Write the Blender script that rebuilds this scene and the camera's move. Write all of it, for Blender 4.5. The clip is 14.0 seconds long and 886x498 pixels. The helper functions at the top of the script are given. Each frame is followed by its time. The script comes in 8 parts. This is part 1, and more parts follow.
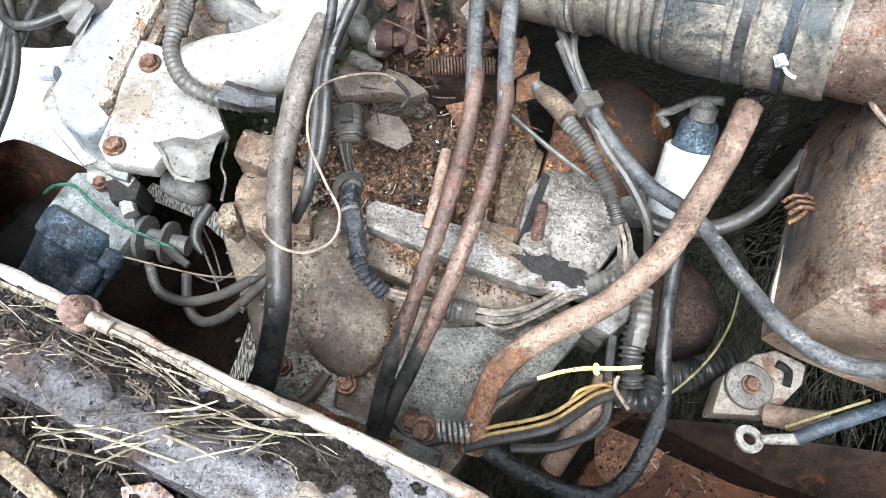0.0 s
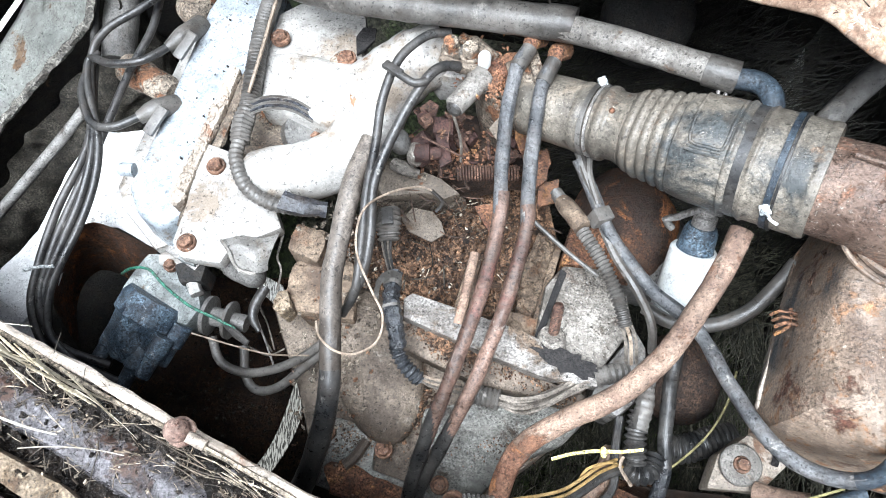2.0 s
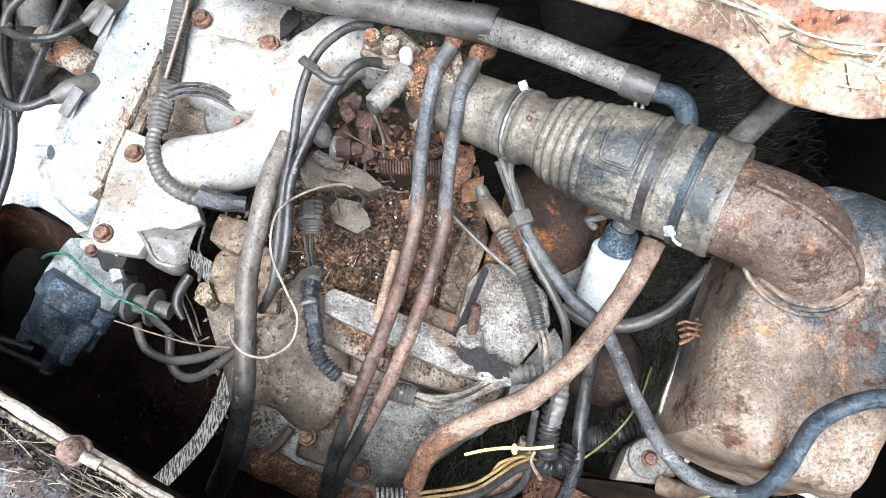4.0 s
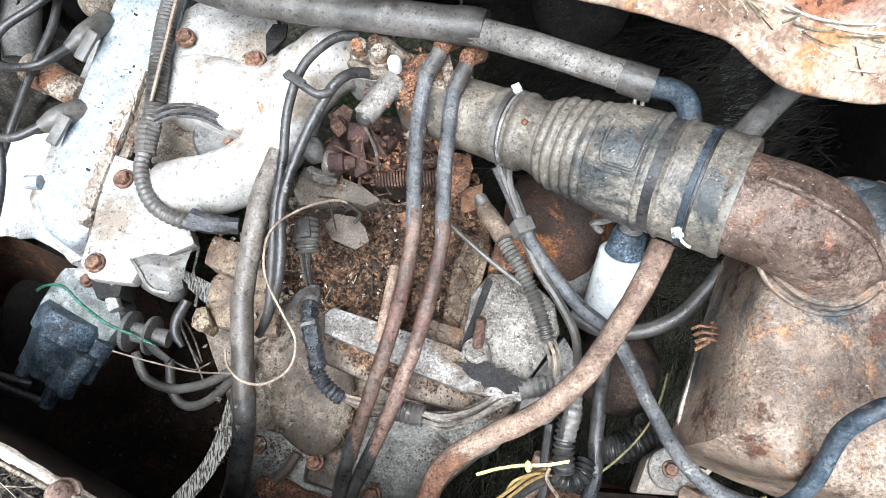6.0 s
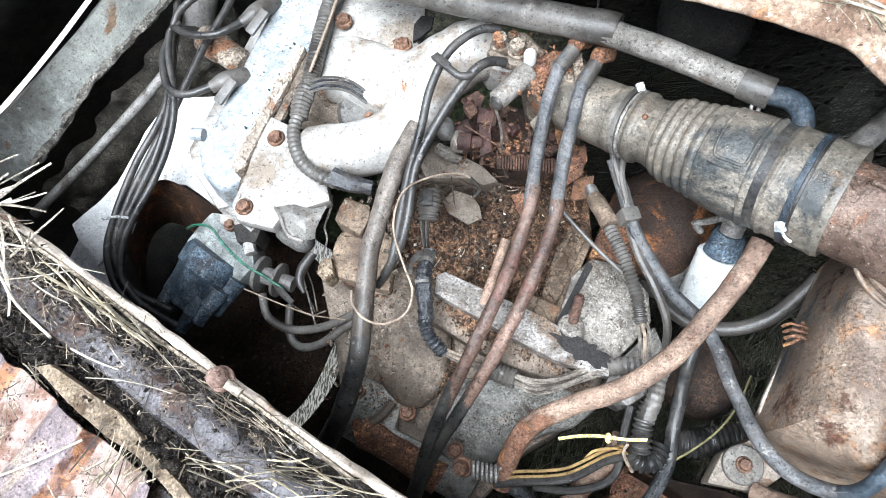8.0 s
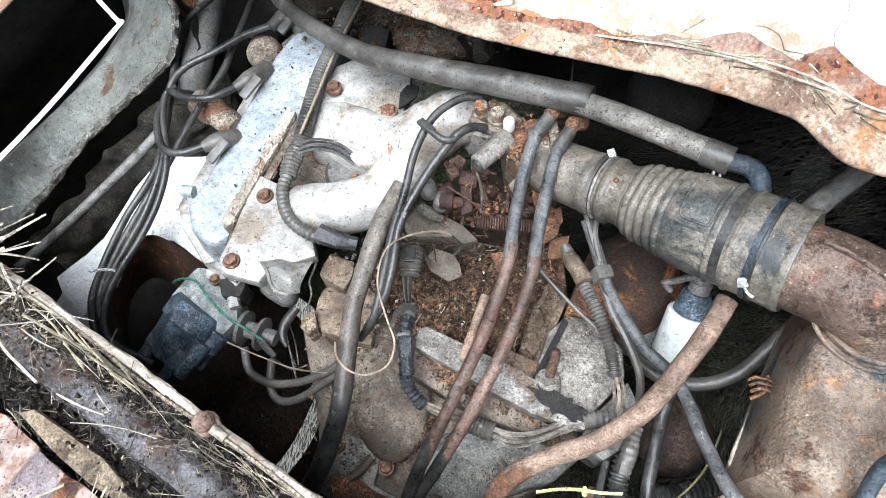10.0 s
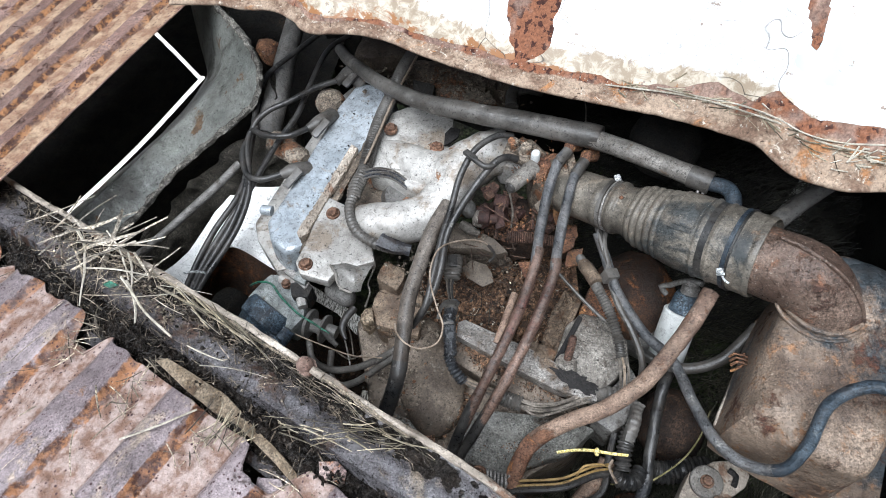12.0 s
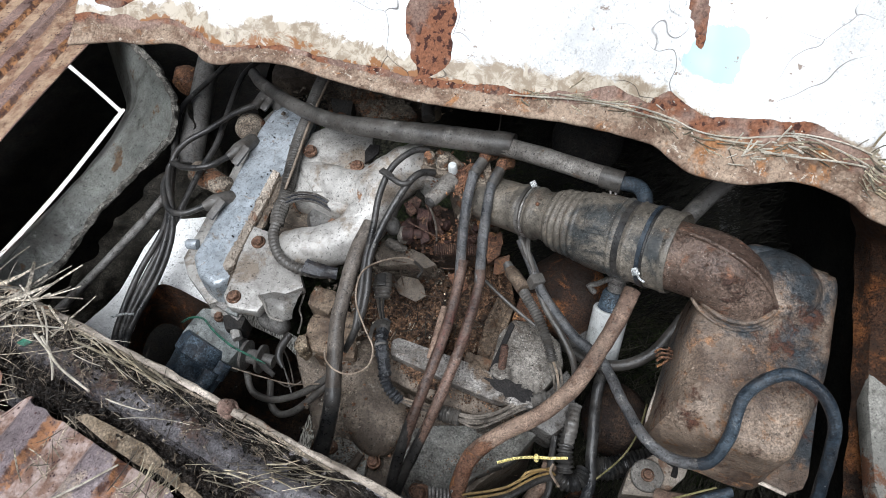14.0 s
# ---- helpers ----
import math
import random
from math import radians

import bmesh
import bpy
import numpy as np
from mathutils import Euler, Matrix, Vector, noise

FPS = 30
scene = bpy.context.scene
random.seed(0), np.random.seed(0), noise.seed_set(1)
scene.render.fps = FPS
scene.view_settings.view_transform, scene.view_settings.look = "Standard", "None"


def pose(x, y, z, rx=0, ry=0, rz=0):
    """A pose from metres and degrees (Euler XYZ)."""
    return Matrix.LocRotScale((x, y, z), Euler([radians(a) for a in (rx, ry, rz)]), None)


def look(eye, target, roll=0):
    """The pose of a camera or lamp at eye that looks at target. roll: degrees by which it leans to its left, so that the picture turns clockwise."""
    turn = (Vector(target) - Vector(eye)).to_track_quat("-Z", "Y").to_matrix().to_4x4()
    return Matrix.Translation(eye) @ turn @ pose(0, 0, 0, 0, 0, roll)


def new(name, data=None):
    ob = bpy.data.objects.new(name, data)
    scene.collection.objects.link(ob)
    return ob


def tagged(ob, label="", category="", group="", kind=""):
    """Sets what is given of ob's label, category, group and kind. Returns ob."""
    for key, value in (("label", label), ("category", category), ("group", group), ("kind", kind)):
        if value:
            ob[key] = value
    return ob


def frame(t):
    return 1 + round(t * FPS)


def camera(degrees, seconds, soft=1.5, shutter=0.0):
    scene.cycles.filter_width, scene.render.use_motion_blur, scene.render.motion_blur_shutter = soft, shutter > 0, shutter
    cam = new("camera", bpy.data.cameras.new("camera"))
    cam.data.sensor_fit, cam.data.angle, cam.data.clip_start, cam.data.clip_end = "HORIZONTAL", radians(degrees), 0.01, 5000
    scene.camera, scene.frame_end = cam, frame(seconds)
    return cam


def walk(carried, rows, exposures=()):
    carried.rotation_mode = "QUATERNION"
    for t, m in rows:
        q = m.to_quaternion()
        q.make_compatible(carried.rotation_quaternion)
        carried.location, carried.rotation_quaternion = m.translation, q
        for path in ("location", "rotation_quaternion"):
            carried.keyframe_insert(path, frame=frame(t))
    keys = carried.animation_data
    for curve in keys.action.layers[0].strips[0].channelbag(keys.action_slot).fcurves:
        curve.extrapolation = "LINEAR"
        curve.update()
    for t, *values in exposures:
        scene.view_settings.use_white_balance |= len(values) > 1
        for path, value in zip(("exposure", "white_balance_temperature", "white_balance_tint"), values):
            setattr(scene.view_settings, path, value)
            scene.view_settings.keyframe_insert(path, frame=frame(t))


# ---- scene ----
cam = camera(66.06, 14.0, soft=0.45)
EYE, TILT = 1.25, -68.0
EXPOSURES = [
    (0.0, 1.56, 6250, 10), (0.5, 1.52, 6300, 10), (1.0, 1.60, 6350, 10), (2.0, 1.58, 6150, 10), (6.5, 1.46, 6200, 10), (8.5, 1.43, 6150, 10),
    (11.0, 0.80, 6250, 10), (12.0, 0.45, 6250, 11), (14.0, 0.06, 6400, 12),
]
ROWS = [
    (0.0, 0.0000, 0.0000, 0.0000, 0.00, 0.00, -0.00),
    (0.5, -0.0157, 0.0205, -0.0407, 0.18, -0.69, -2.67),
    (1.0, -0.0251, 0.0084, -0.0456, 1.13, -0.91, -3.31),
    (1.5, -0.0201, -0.0384, 0.0203, 3.25, -1.19, -0.51),
    (2.0, -0.0068, -0.0846, 0.1007, 1.90, -0.79, -0.84),
    (2.5, 0.0268, -0.0961, 0.1601, -0.47, -3.30, -1.00),
    (5.0, 0.0527, -0.0610, 0.1622, 0.83, -6.40, -2.48),
    (5.5, 0.0577, -0.0544, 0.1645, 1.08, -5.18, 0.52),
    (6.0, 0.0607, -0.0532, 0.1693, 0.83, -5.67, 0.91),
    (6.5, 0.0543, -0.0725, 0.1553, 2.53, -5.84, -1.02),
    (7.0, 0.0457, -0.0974, 0.1358, 4.43, -5.89, -3.66),
    (7.5, 0.0341, -0.1236, 0.1203, 7.83, -5.74, -5.20),
    (8.0, 0.0281, -0.1271, 0.1214, 7.52, -3.95, -5.57),
    (8.5, 0.0314, -0.1217, 0.1376, 7.58, -2.52, -5.79),
    (11.0, 0.0120, -0.2268, 0.0600, 4.37, 4.70, -6.69),
    (11.5, 0.0039, -0.2815, 0.0299, 5.67, 5.96, -7.83),
    (12.0, 0.0052, -0.3285, 0.0035, 5.52, 8.15, -7.63),
    (12.5, 0.0321, -0.3293, 0.0095, 4.69, 8.16, -6.18),
    (13.0, 0.0562, -0.3184, 0.0311, 2.16, 8.49, -3.27),
    (13.5, 0.0690, -0.3193, 0.0423, 2.95, 8.19, -1.82),
    (14.0, 0.0682, -0.3251, 0.0418, 4.05, 7.69, -2.02),
]
walk(cam, [(t, pose(0, 0, EYE, TILT, 0, 0) @ pose(x, y, z, 90 + pitch, roll, yaw)) for t, x, y, z, yaw, pitch, roll in ROWS], EXPOSURES)

# ---- sky and light: a bright overcast day ----
world = bpy.data.worlds.new("overcast")
scene.world = world
world.use_nodes = True
wn = world.node_tree.nodes
sky = wn.new("ShaderNodeTexSky")
sky.sky_type, sky.sun_disc = "NISHITA", False
sky.sun_elevation, sky.sun_rotation = radians(70), radians(202)
sky.air_density, sky.dust_density, sky.ozone_density = 1.0, 4.0, 1.0
hue = wn.new("ShaderNodeHueSaturation")
hue.inputs["Saturation"].default_value = 0.55
world.node_tree.links.new(sky.outputs[0], hue.inputs["Color"])
world.node_tree.links.new(hue.outputs[0], wn["Background"].inputs[0])
wn["Background"].inputs[1].default_value = 0.042
sun = new("sun", bpy.data.lights.new("sun", "SUN"))
sun.data.energy, sun.data.angle, sun.data.color = 4.6, radians(48), (0.9, 0.955, 1.0)
sun.matrix_world = look((-0.55, -1.05, 4.6), (0, 0.3, 0.7))


# ---- materials ----
def mix(nt, fac, a, b):
    m = nt.nodes.new("ShaderNodeMix")
    m.data_type = "RGBA"
    for sock, v in ((m.inputs[0], fac), (m.inputs[6], a), (m.inputs[7], b)):
        if isinstance(v, bpy.types.NodeSocket):
            nt.links.new(v, sock)
        elif isinstance(v, (int, float)):
            sock.default_value = v
        else:
            sock.default_value = (*v, 1)
    return m.outputs[2]


def ramp(nt, src, lo, hi):
    r = nt.nodes.new("ShaderNodeMapRange")
    r.interpolation_type = "SMOOTHSTEP"
    r.inputs[1].default_value, r.inputs[2].default_value = lo, hi
    nt.links.new(src, r.inputs[0])
    return r.outputs[0]


def grain(nt, vec, scale, detail=5.0, rough=0.6, warp=0.0):
    n = nt.nodes.new("ShaderNodeTexNoise")
    n.inputs["Scale"].default_value, n.inputs["Detail"].default_value = scale, detail
    n.inputs["Roughness"].default_value, n.inputs["Distortion"].default_value = rough, warp
    nt.links.new(vec, n.inputs["Vector"])
    return n.outputs[0]


def times(nt, col, fac):
    """A colour times a grey factor."""
    m = nt.nodes.new("ShaderNodeVectorMath")
    m.operation = "SCALE"
    nt.links.new(col, m.inputs[0])
    nt.links.new(fac, m.inputs["Scale"])
    return m.outputs[0]


def spread(nt, src, lo, hi, a, b):
    r = nt.nodes.new("ShaderNodeMapRange")
    for k, v in enumerate((lo, hi, a, b)):
        r.inputs[k + 1].default_value = v
    nt.links.new(src, r.inputs[0])
    return r.outputs[0]


def surf(name, dark, light, scale=30, rough=0.7, metal=0.0, bump=0.3, coats=(), speck=None, rough_var=0.15, fine=420, spec=0.4, harsh=1.0, grime=0.5):
    """A worn surface: two tones, coats of (colour, scale, low, high, roughness) over it, grain, grime and specks.
    harsh: how strongly the grain shows; grime: how much brown-black dirt has settled on it in patches."""
    m = bpy.data.materials.new(name)
    m.use_nodes = True
    nt = m.node_tree
    b = nt.nodes["Principled BSDF"]
    vec = nt.nodes.new("ShaderNodeTexCoord").outputs["Object"]
    big = grain(nt, vec, scale, 6.0, 0.65)
    mid = grain(nt, vec, scale * 3.0 + 90, 6.0, 0.75, 0.4)
    small = grain(nt, vec, fine, 4.0, 0.75)
    col = mix(nt, ramp(nt, big, 0.34, 0.66), dark, light)
    rg = mix(nt, big, (rough - rough_var,) * 3, (min(1, rough + rough_var),) * 3)
    height = mix(nt, 0.5, mid, small)
    for k, (c, s, lo, hi, r) in enumerate(coats):
        off = nt.nodes.new("ShaderNodeMapping")
        off.inputs["Location"].default_value = (3.1 * k + 1, 7.7 * k, 1.3 * k)
        nt.links.new(vec, off.inputs["Vector"])
        f = ramp(nt, grain(nt, off.outputs[0], s, 8.0, 0.72, 0.3), lo - 0.02, hi - 0.04)
        col = mix(nt, f, col, c)
        rg = mix(nt, f, rg, (r, r, r))
        height = mix(nt, 0.3, height, f)
    col = times(nt, col, spread(nt, mid, 0.37, 0.6, max(0.16, 1 - 0.62 * harsh), 1 + 0.36 * harsh))
    col = times(nt, col, spread(nt, grain(nt, vec, 7, 4.0, 0.6, 0.4), 0.36, 0.64, 0.72, 1.22))
    where = ramp(nt, grain(nt, vec, scale * 1.3 + 9, 3.0, 0.6, 0.5), 0.3, 0.56)
    grit = spread(nt, small, 0.36, 0.62, max(0.06, 1 - 1.1 * harsh), 1 + 1.2 * harsh)
    col = times(nt, col, mix(nt, where, (1, 1, 1), grit))
    rg = times(nt, rg, spread(nt, mid, 0.38, 0.6, 0.65, 1.15))
    filth = nt.nodes.new("ShaderNodeMath")
    filth.operation = "MULTIPLY"
    nt.links.new(ramp(nt, grain(nt, vec, 52, 8.0, 0.7, 0.3), 0.42, 0.72), filth.inputs[0])
    filth.inputs[1].default_value = grime
    col = mix(nt, filth.outputs[0], col, (0.055, 0.04, 0.03))
    spots = ramp(nt, grain(nt, vec, 260, 3.0, 0.62, 0.2), 0.6, 0.66)
    col = times(nt, col, spread(nt, spots, 0, 1, 1, 1 - min(0.8, 0.3 + 0.7 * grime)))
    height = mix(nt, 0.25, height, filth.outputs[0])
    if speck:
        c, s, lo = speck
        f = ramp(nt, grain(nt, vec, s * 1.6, 5.0, 0.75), lo - 0.03, lo + 0.03)
        col = mix(nt, f, col, c)
    nt.links.new(col, b.inputs["Base Color"])
    nt.links.new(rg, b.inputs["Roughness"])
    b.inputs["Metallic"].default_value = metal
    b.inputs["Specular IOR Level"].default_value = spec
    bp = nt.nodes.new("ShaderNodeBump")
    bp.inputs["Strength"].default_value, bp.inputs["Distance"].default_value = min(1.0, bump * 1.9), 0.006
    nt.links.new(height, bp.inputs["Height"])
    nt.links.new(bp.outputs[0], b.inputs["Normal"])
    return m


RUST, SOOT = (0.16, 0.07, 0.04), (0.02, 0.018, 0.016)
ALU = surf("weathered_aluminium", (0.31, 0.294, 0.27), (0.51, 0.492, 0.46), 9, 0.46, 0.15, 0.14,
           [((0.27, 0.222, 0.175), 16, 0.53, 0.68, 0.7), ((0.26, 0.15, 0.09), 26, 0.66, 0.72, 0.85)], (SOOT, 150, 0.67), harsh=0.2, grime=0.5)
COVER = surf("valve_cover_aluminium", (0.39, 0.435, 0.47), (0.6, 0.645, 0.68), 8, 0.36, 0.4, 0.14,
             [((0.3, 0.26, 0.22), 34, 0.6, 0.7, 0.8)], (SOOT, 110, 0.68), harsh=0.18, grime=0.4)
BLOCK = surf("greasy_cast_block", (0.088, 0.068, 0.052), (0.31, 0.25, 0.195), 12, 0.55, 0.15, 0.45,
             [((0.14, 0.09, 0.06), 18, 0.58, 0.7, 0.85), ((0.4, 0.36, 0.31), 26, 0.6, 0.75, 0.6)], (SOOT, 100, 0.65), harsh=0.42)
CORRODED = surf("corroded_casting", (0.09, 0.068, 0.05), (0.3, 0.25, 0.195), 26, 0.8, 0.0, 0.9,
                [((0.2, 0.095, 0.05), 30, 0.56, 0.64, 0.9), ((0.5, 0.45, 0.38), 70, 0.63, 0.7, 0.85)], (SOOT, 120, 0.62), harsh=0.8)
PALE = surf("pale_oxidised_plate", (0.14, 0.124, 0.105), (0.28, 0.256, 0.225), 18, 0.65, 0.1, 0.7,
            [((0.13, 0.105, 0.085), 24, 0.54, 0.66, 0.8)], ((0.7, 0.69, 0.65), 190, 0.65), harsh=0.6)
BRIGHT = surf("bare_bright_bar", (0.16, 0.145, 0.13), (0.33, 0.312, 0.288), 22, 0.45, 0.25, 0.4,
              [((0.17, 0.125, 0.09), 20, 0.53, 0.66, 0.85)], (SOOT, 110, 0.63), harsh=0.55)
DARKCAST = surf("dark_grey_housing", (0.07, 0.067, 0.062), (0.185, 0.177, 0.165), 10, 0.5, 0.1, 0.3,
                [((0.24, 0.215, 0.185), 14, 0.58, 0.74, 0.8), ((0.05, 0.042, 0.035), 20, 0.57, 0.68, 0.6)], (SOOT, 110, 0.68), harsh=0.4)
RUBBER = surf("dusty_black_rubber", (0.012, 0.0125, 0.013), (0.055, 0.052, 0.048), 22, 0.4, 0.0, 0.12,
              [((0.22, 0.21, 0.19), 45, 0.61, 0.76, 0.9)], ((0.4, 0.38, 0.35), 230, 0.68), harsh=0.3, spec=0.5, grime=0.3)
RUBBERGREY = surf("grey_perished_rubber", (0.04, 0.037, 0.033), (0.135, 0.126, 0.114), 14, 0.45, 0.0, 0.14,
                  [((0.27, 0.25, 0.225), 30, 0.6, 0.74, 0.9)], (SOOT, 150, 0.66), harsh=0.2, spec=0.5)
TRUNK = surf("dusty_intake_rubber", (0.062, 0.056, 0.047), (0.19, 0.168, 0.137), 9, 0.45, 0.0, 0.2,
             [((0.28, 0.23, 0.175), 14, 0.58, 0.74, 0.9), ((0.038, 0.042, 0.042), 11, 0.54, 0.68, 0.45), ((0.11, 0.08, 0.058), 30, 0.6, 0.7, 0.8)], ((0.45, 0.4, 0.33), 240, 0.66), harsh=0.4, grime=0.4)
BROWNHOSE = surf("brown_heat_hose", (0.16, 0.102, 0.075), (0.36, 0.252, 0.186), 24, 0.62, 0.0, 0.6,
                 [((0.2, 0.1, 0.06), 20, 0.57, 0.66, 0.9), ((0.42, 0.34, 0.275), 45, 0.63, 0.74, 0.9)], (SOOT, 150, 0.67), harsh=0.42, grime=0.35)
REDHOSE = surf("reddish_rubber_hose", (0.045, 0.027, 0.021), (0.165, 0.105, 0.08), 18, 0.38, 0.0, 0.3,
               [((0.1, 0.043, 0.034), 12, 0.58, 0.7, 0.45), ((0.26, 0.215, 0.185), 60, 0.64, 0.74, 0.9)], (SOOT, 140, 0.65), harsh=0.45)
SLATEHOSE = surf("slate_rubber_hose", (0.042, 0.044, 0.047), (0.15, 0.151, 0.152), 26, 0.4, 0.0, 0.3,
                 [((0.34, 0.325, 0.3), 50, 0.6, 0.72, 0.9)], (SOOT, 140, 0.66), harsh=0.45)
BLUEHOSE = surf("blue_black_rubber", (0.011, 0.018, 0.026), (0.055, 0.074, 0.092), 22, 0.45, 0.0, 0.25,
                [((0.2, 0.22, 0.225), 26, 0.62, 0.72, 0.9)], ((0.42, 0.44, 0.44), 220, 0.68), harsh=0.6, grime=0.3)
BLACKHOSE = surf("shiny_black_hose", (0.012, 0.013, 0.016), (0.045, 0.048, 0.055), 40, 0.4, 0.0, 0.2,
                 [((0.2, 0.18, 0.16), 70, 0.62, 0.75, 0.9)])
BOX = surf("rusty_dusted_sheet", (0.08, 0.054, 0.04), (0.262, 0.198, 0.148), 8, 0.5, 0.1, 0.45,
           [((0.24, 0.13, 0.07), 60, 0.54, 0.7, 0.85), ((0.43, 0.35, 0.285), 260, 0.61, 0.7, 0.8), ((0.035, 0.042, 0.047), 6, 0.51, 0.63, 0.4), ((0.085, 0.036, 0.023), 18, 0.57, 0.68, 0.75)], (SOOT, 160, 0.65), harsh=0.5, grime=0.3)
RUSTY = surf("deep_rust", (0.1, 0.045, 0.028), (0.27, 0.135, 0.075), 30, 0.9, 0.1, 0.7,
             [((0.4, 0.2, 0.08), 40, 0.56, 0.7, 0.9), ((0.4, 0.33, 0.27), 50, 0.62, 0.75, 0.9)], (SOOT, 170, 0.66))
DARKRUST = surf("dark_oily_rust", (0.018, 0.012, 0.01), (0.075, 0.045, 0.03), 18, 0.8, 0.1, 0.5,
                [((0.11, 0.05, 0.026), 14, 0.58, 0.7, 0.85)], (SOOT, 160, 0.64))
REDRUST = surf("purple_brown_linkage", (0.03, 0.015, 0.013), (0.09, 0.045, 0.038), 60, 0.7, 0.2, 0.4,
               [((0.3, 0.17, 0.1), 60, 0.6, 0.7, 0.9)], harsh=0.5)
WIREDUST = surf("dusty_wire_sheath", (0.075, 0.064, 0.053), (0.19, 0.165, 0.138), 90, 0.85, 0.0, 0.3, [(SOOT, 130, 0.62, 0.72, 0.9)], harsh=0.35)
WHITEWIRE = surf("dirty_white_wire", (0.18, 0.135, 0.098), (0.34, 0.272, 0.21), 50, 0.6, 0.0, 0.1, harsh=0.3, grime=0.4)
YELLOW = surf("yellow_wire", (0.26, 0.165, 0.06), (0.45, 0.3, 0.125), 70, 0.55, 0.0, 0.1, [((0.25, 0.18, 0.1), 80, 0.6, 0.72, 0.9)], harsh=0.25, grime=0.15)
PALEYELLOW = surf("pale_yellow_tie", (0.6, 0.48, 0.16), (0.75, 0.64, 0.28), 70, 0.5, 0.0, 0.1, grime=0.1)
GREENWIRE = surf("green_wire", (0.012, 0.07, 0.045), (0.035, 0.15, 0.1), 60, 0.5, 0.0, 0.1)
STEEL = surf("dull_steel", (0.24, 0.225, 0.21), (0.42, 0.4, 0.375), 40, 0.45, 0.4, 0.3, [(RUST, 60, 0.6, 0.72, 0.85)], harsh=0.45)
NYLON = surf("clear_nylon", (0.28, 0.3, 0.3), (0.52, 0.53, 0.52), 120, 0.35, grime=0.1)
BOLT = surf("rusty_bolt", (0.1, 0.05, 0.032), (0.28, 0.16, 0.105), 90, 0.7, 0.3, 0.22, [((0.36, 0.31, 0.26), 150, 0.6, 0.7, 0.9)], harsh=0.5)
FILTER = surf("white_filter_paint", (0.5, 0.52, 0.51), (0.64, 0.65, 0.63), 14, 0.4, 0.0, 0.06, [((0.24, 0.23, 0.21), 26, 0.62, 0.76, 0.9)], harsh=0.12, grime=0.2)
BLUEPLASTIC = surf("blue_black_plastic", (0.018, 0.028, 0.042), (0.1, 0.14, 0.175), 50, 0.45, 0.0, 0.3, [((0.3, 0.32, 0.33), 120, 0.6, 0.72, 0.9)])
GREYPAINT = surf("grey_green_paint", (0.2, 0.21, 0.192), (0.31, 0.315, 0.288), 8, 0.42, 0.0, 0.15,
                 [((0.1, 0.1, 0.088), 9, 0.54, 0.68, 0.5), ((0.2, 0.13, 0.08), 18, 0.62, 0.7, 0.9), ((0.4, 0.4, 0.37), 30, 0.62, 0.72, 0.6)], (SOOT, 70, 0.66), harsh=0.3, grime=0.45)
FOAM = surf("crumbling_foam_seal", (0.05, 0.046, 0.04), (0.24, 0.225, 0.195), 70, 0.95, 0.0, 1.0)
WHITEPLATE = surf("white_for_daylit_ground", (0.8, 0.8, 0.78), (0.9, 0.9, 0.88), 30, 0.6, 0.0, 0.2,
                  [((0.45, 0.43, 0.4), 40, 0.62, 0.66, 0.9)], ((0.1, 0.09, 0.08), 120, 0.64), harsh=0.2, grime=0.1)
FLOORRUST = surf("rust_bloomed_floor_sheet", (0.19, 0.15, 0.155), (0.33, 0.275, 0.28), 9, 0.42, 0.1, 0.5,
                 [((0.42, 0.335, 0.275), 13, 0.58, 0.68, 0.8), ((0.28, 0.15, 0.085), 15, 0.6, 0.72, 0.9), ((0.09, 0.06, 0.05), 20, 0.62, 0.72, 0.8)], (SOOT, 120, 0.67), harsh=0.4, grime=0.3)
RAILRUST = surf("muddy_rail_steel", (0.152, 0.142, 0.15), (0.29, 0.274, 0.286), 9, 0.2, 0.1, 0.35,
                [((0.24, 0.14, 0.095), 7, 0.55, 0.66, 0.4), ((0.42, 0.34, 0.265), 8, 0.61, 0.7, 0.45), ((0.11, 0.062, 0.045), 12, 0.58, 0.66, 0.5)], ((0.015, 0.013, 0.012), 90, 0.62), harsh=0.5, grime=0.4, spec=0.9)
# The pale specks are glints painted into the wet mud.
MUD = surf("wet_black_mud", (0.004, 0.0033, 0.0026), (0.024, 0.02, 0.017), 60, 0.24, 0.0, 1.0, [((0.07, 0.058, 0.05), 150, 0.57, 0.66, 0.7)], ((0.4, 0.39, 0.37), 170, 0.68), spec=0.3)
SOIL = surf("red_brown_soil", (0.07, 0.037, 0.022), (0.26, 0.148, 0.086), 50, 0.95, 0.0, 1.0,
            [((0.34, 0.24, 0.16), 110, 0.6, 0.7, 0.95)], ((0.5, 0.42, 0.32), 200, 0.7))
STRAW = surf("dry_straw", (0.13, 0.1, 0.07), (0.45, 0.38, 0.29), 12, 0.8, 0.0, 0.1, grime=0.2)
PALESTRAW = surf("yellowed_stalk", (0.27, 0.22, 0.14), (0.56, 0.49, 0.36), 60, 0.6, 0.0, 0.1, harsh=0.5, grime=0.25)
LEAF = surf("yellowed_leaf", (0.34, 0.285, 0.215), (0.6, 0.53, 0.435), 40, 0.7, 0.0, 0.1, grime=0.1)
# Black of real parts and of added sheets that keep the bay dark.
BLACKPAINT = surf("black_parts_and_blockers", (0.01, 0.01, 0.01), (0.035, 0.033, 0.03), 20, 0.85, 0.0, 0.4, [((0.1, 0.06, 0.04), 14, 0.64, 0.74, 0.9)])
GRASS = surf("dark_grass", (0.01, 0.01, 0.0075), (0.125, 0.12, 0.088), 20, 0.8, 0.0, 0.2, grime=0)
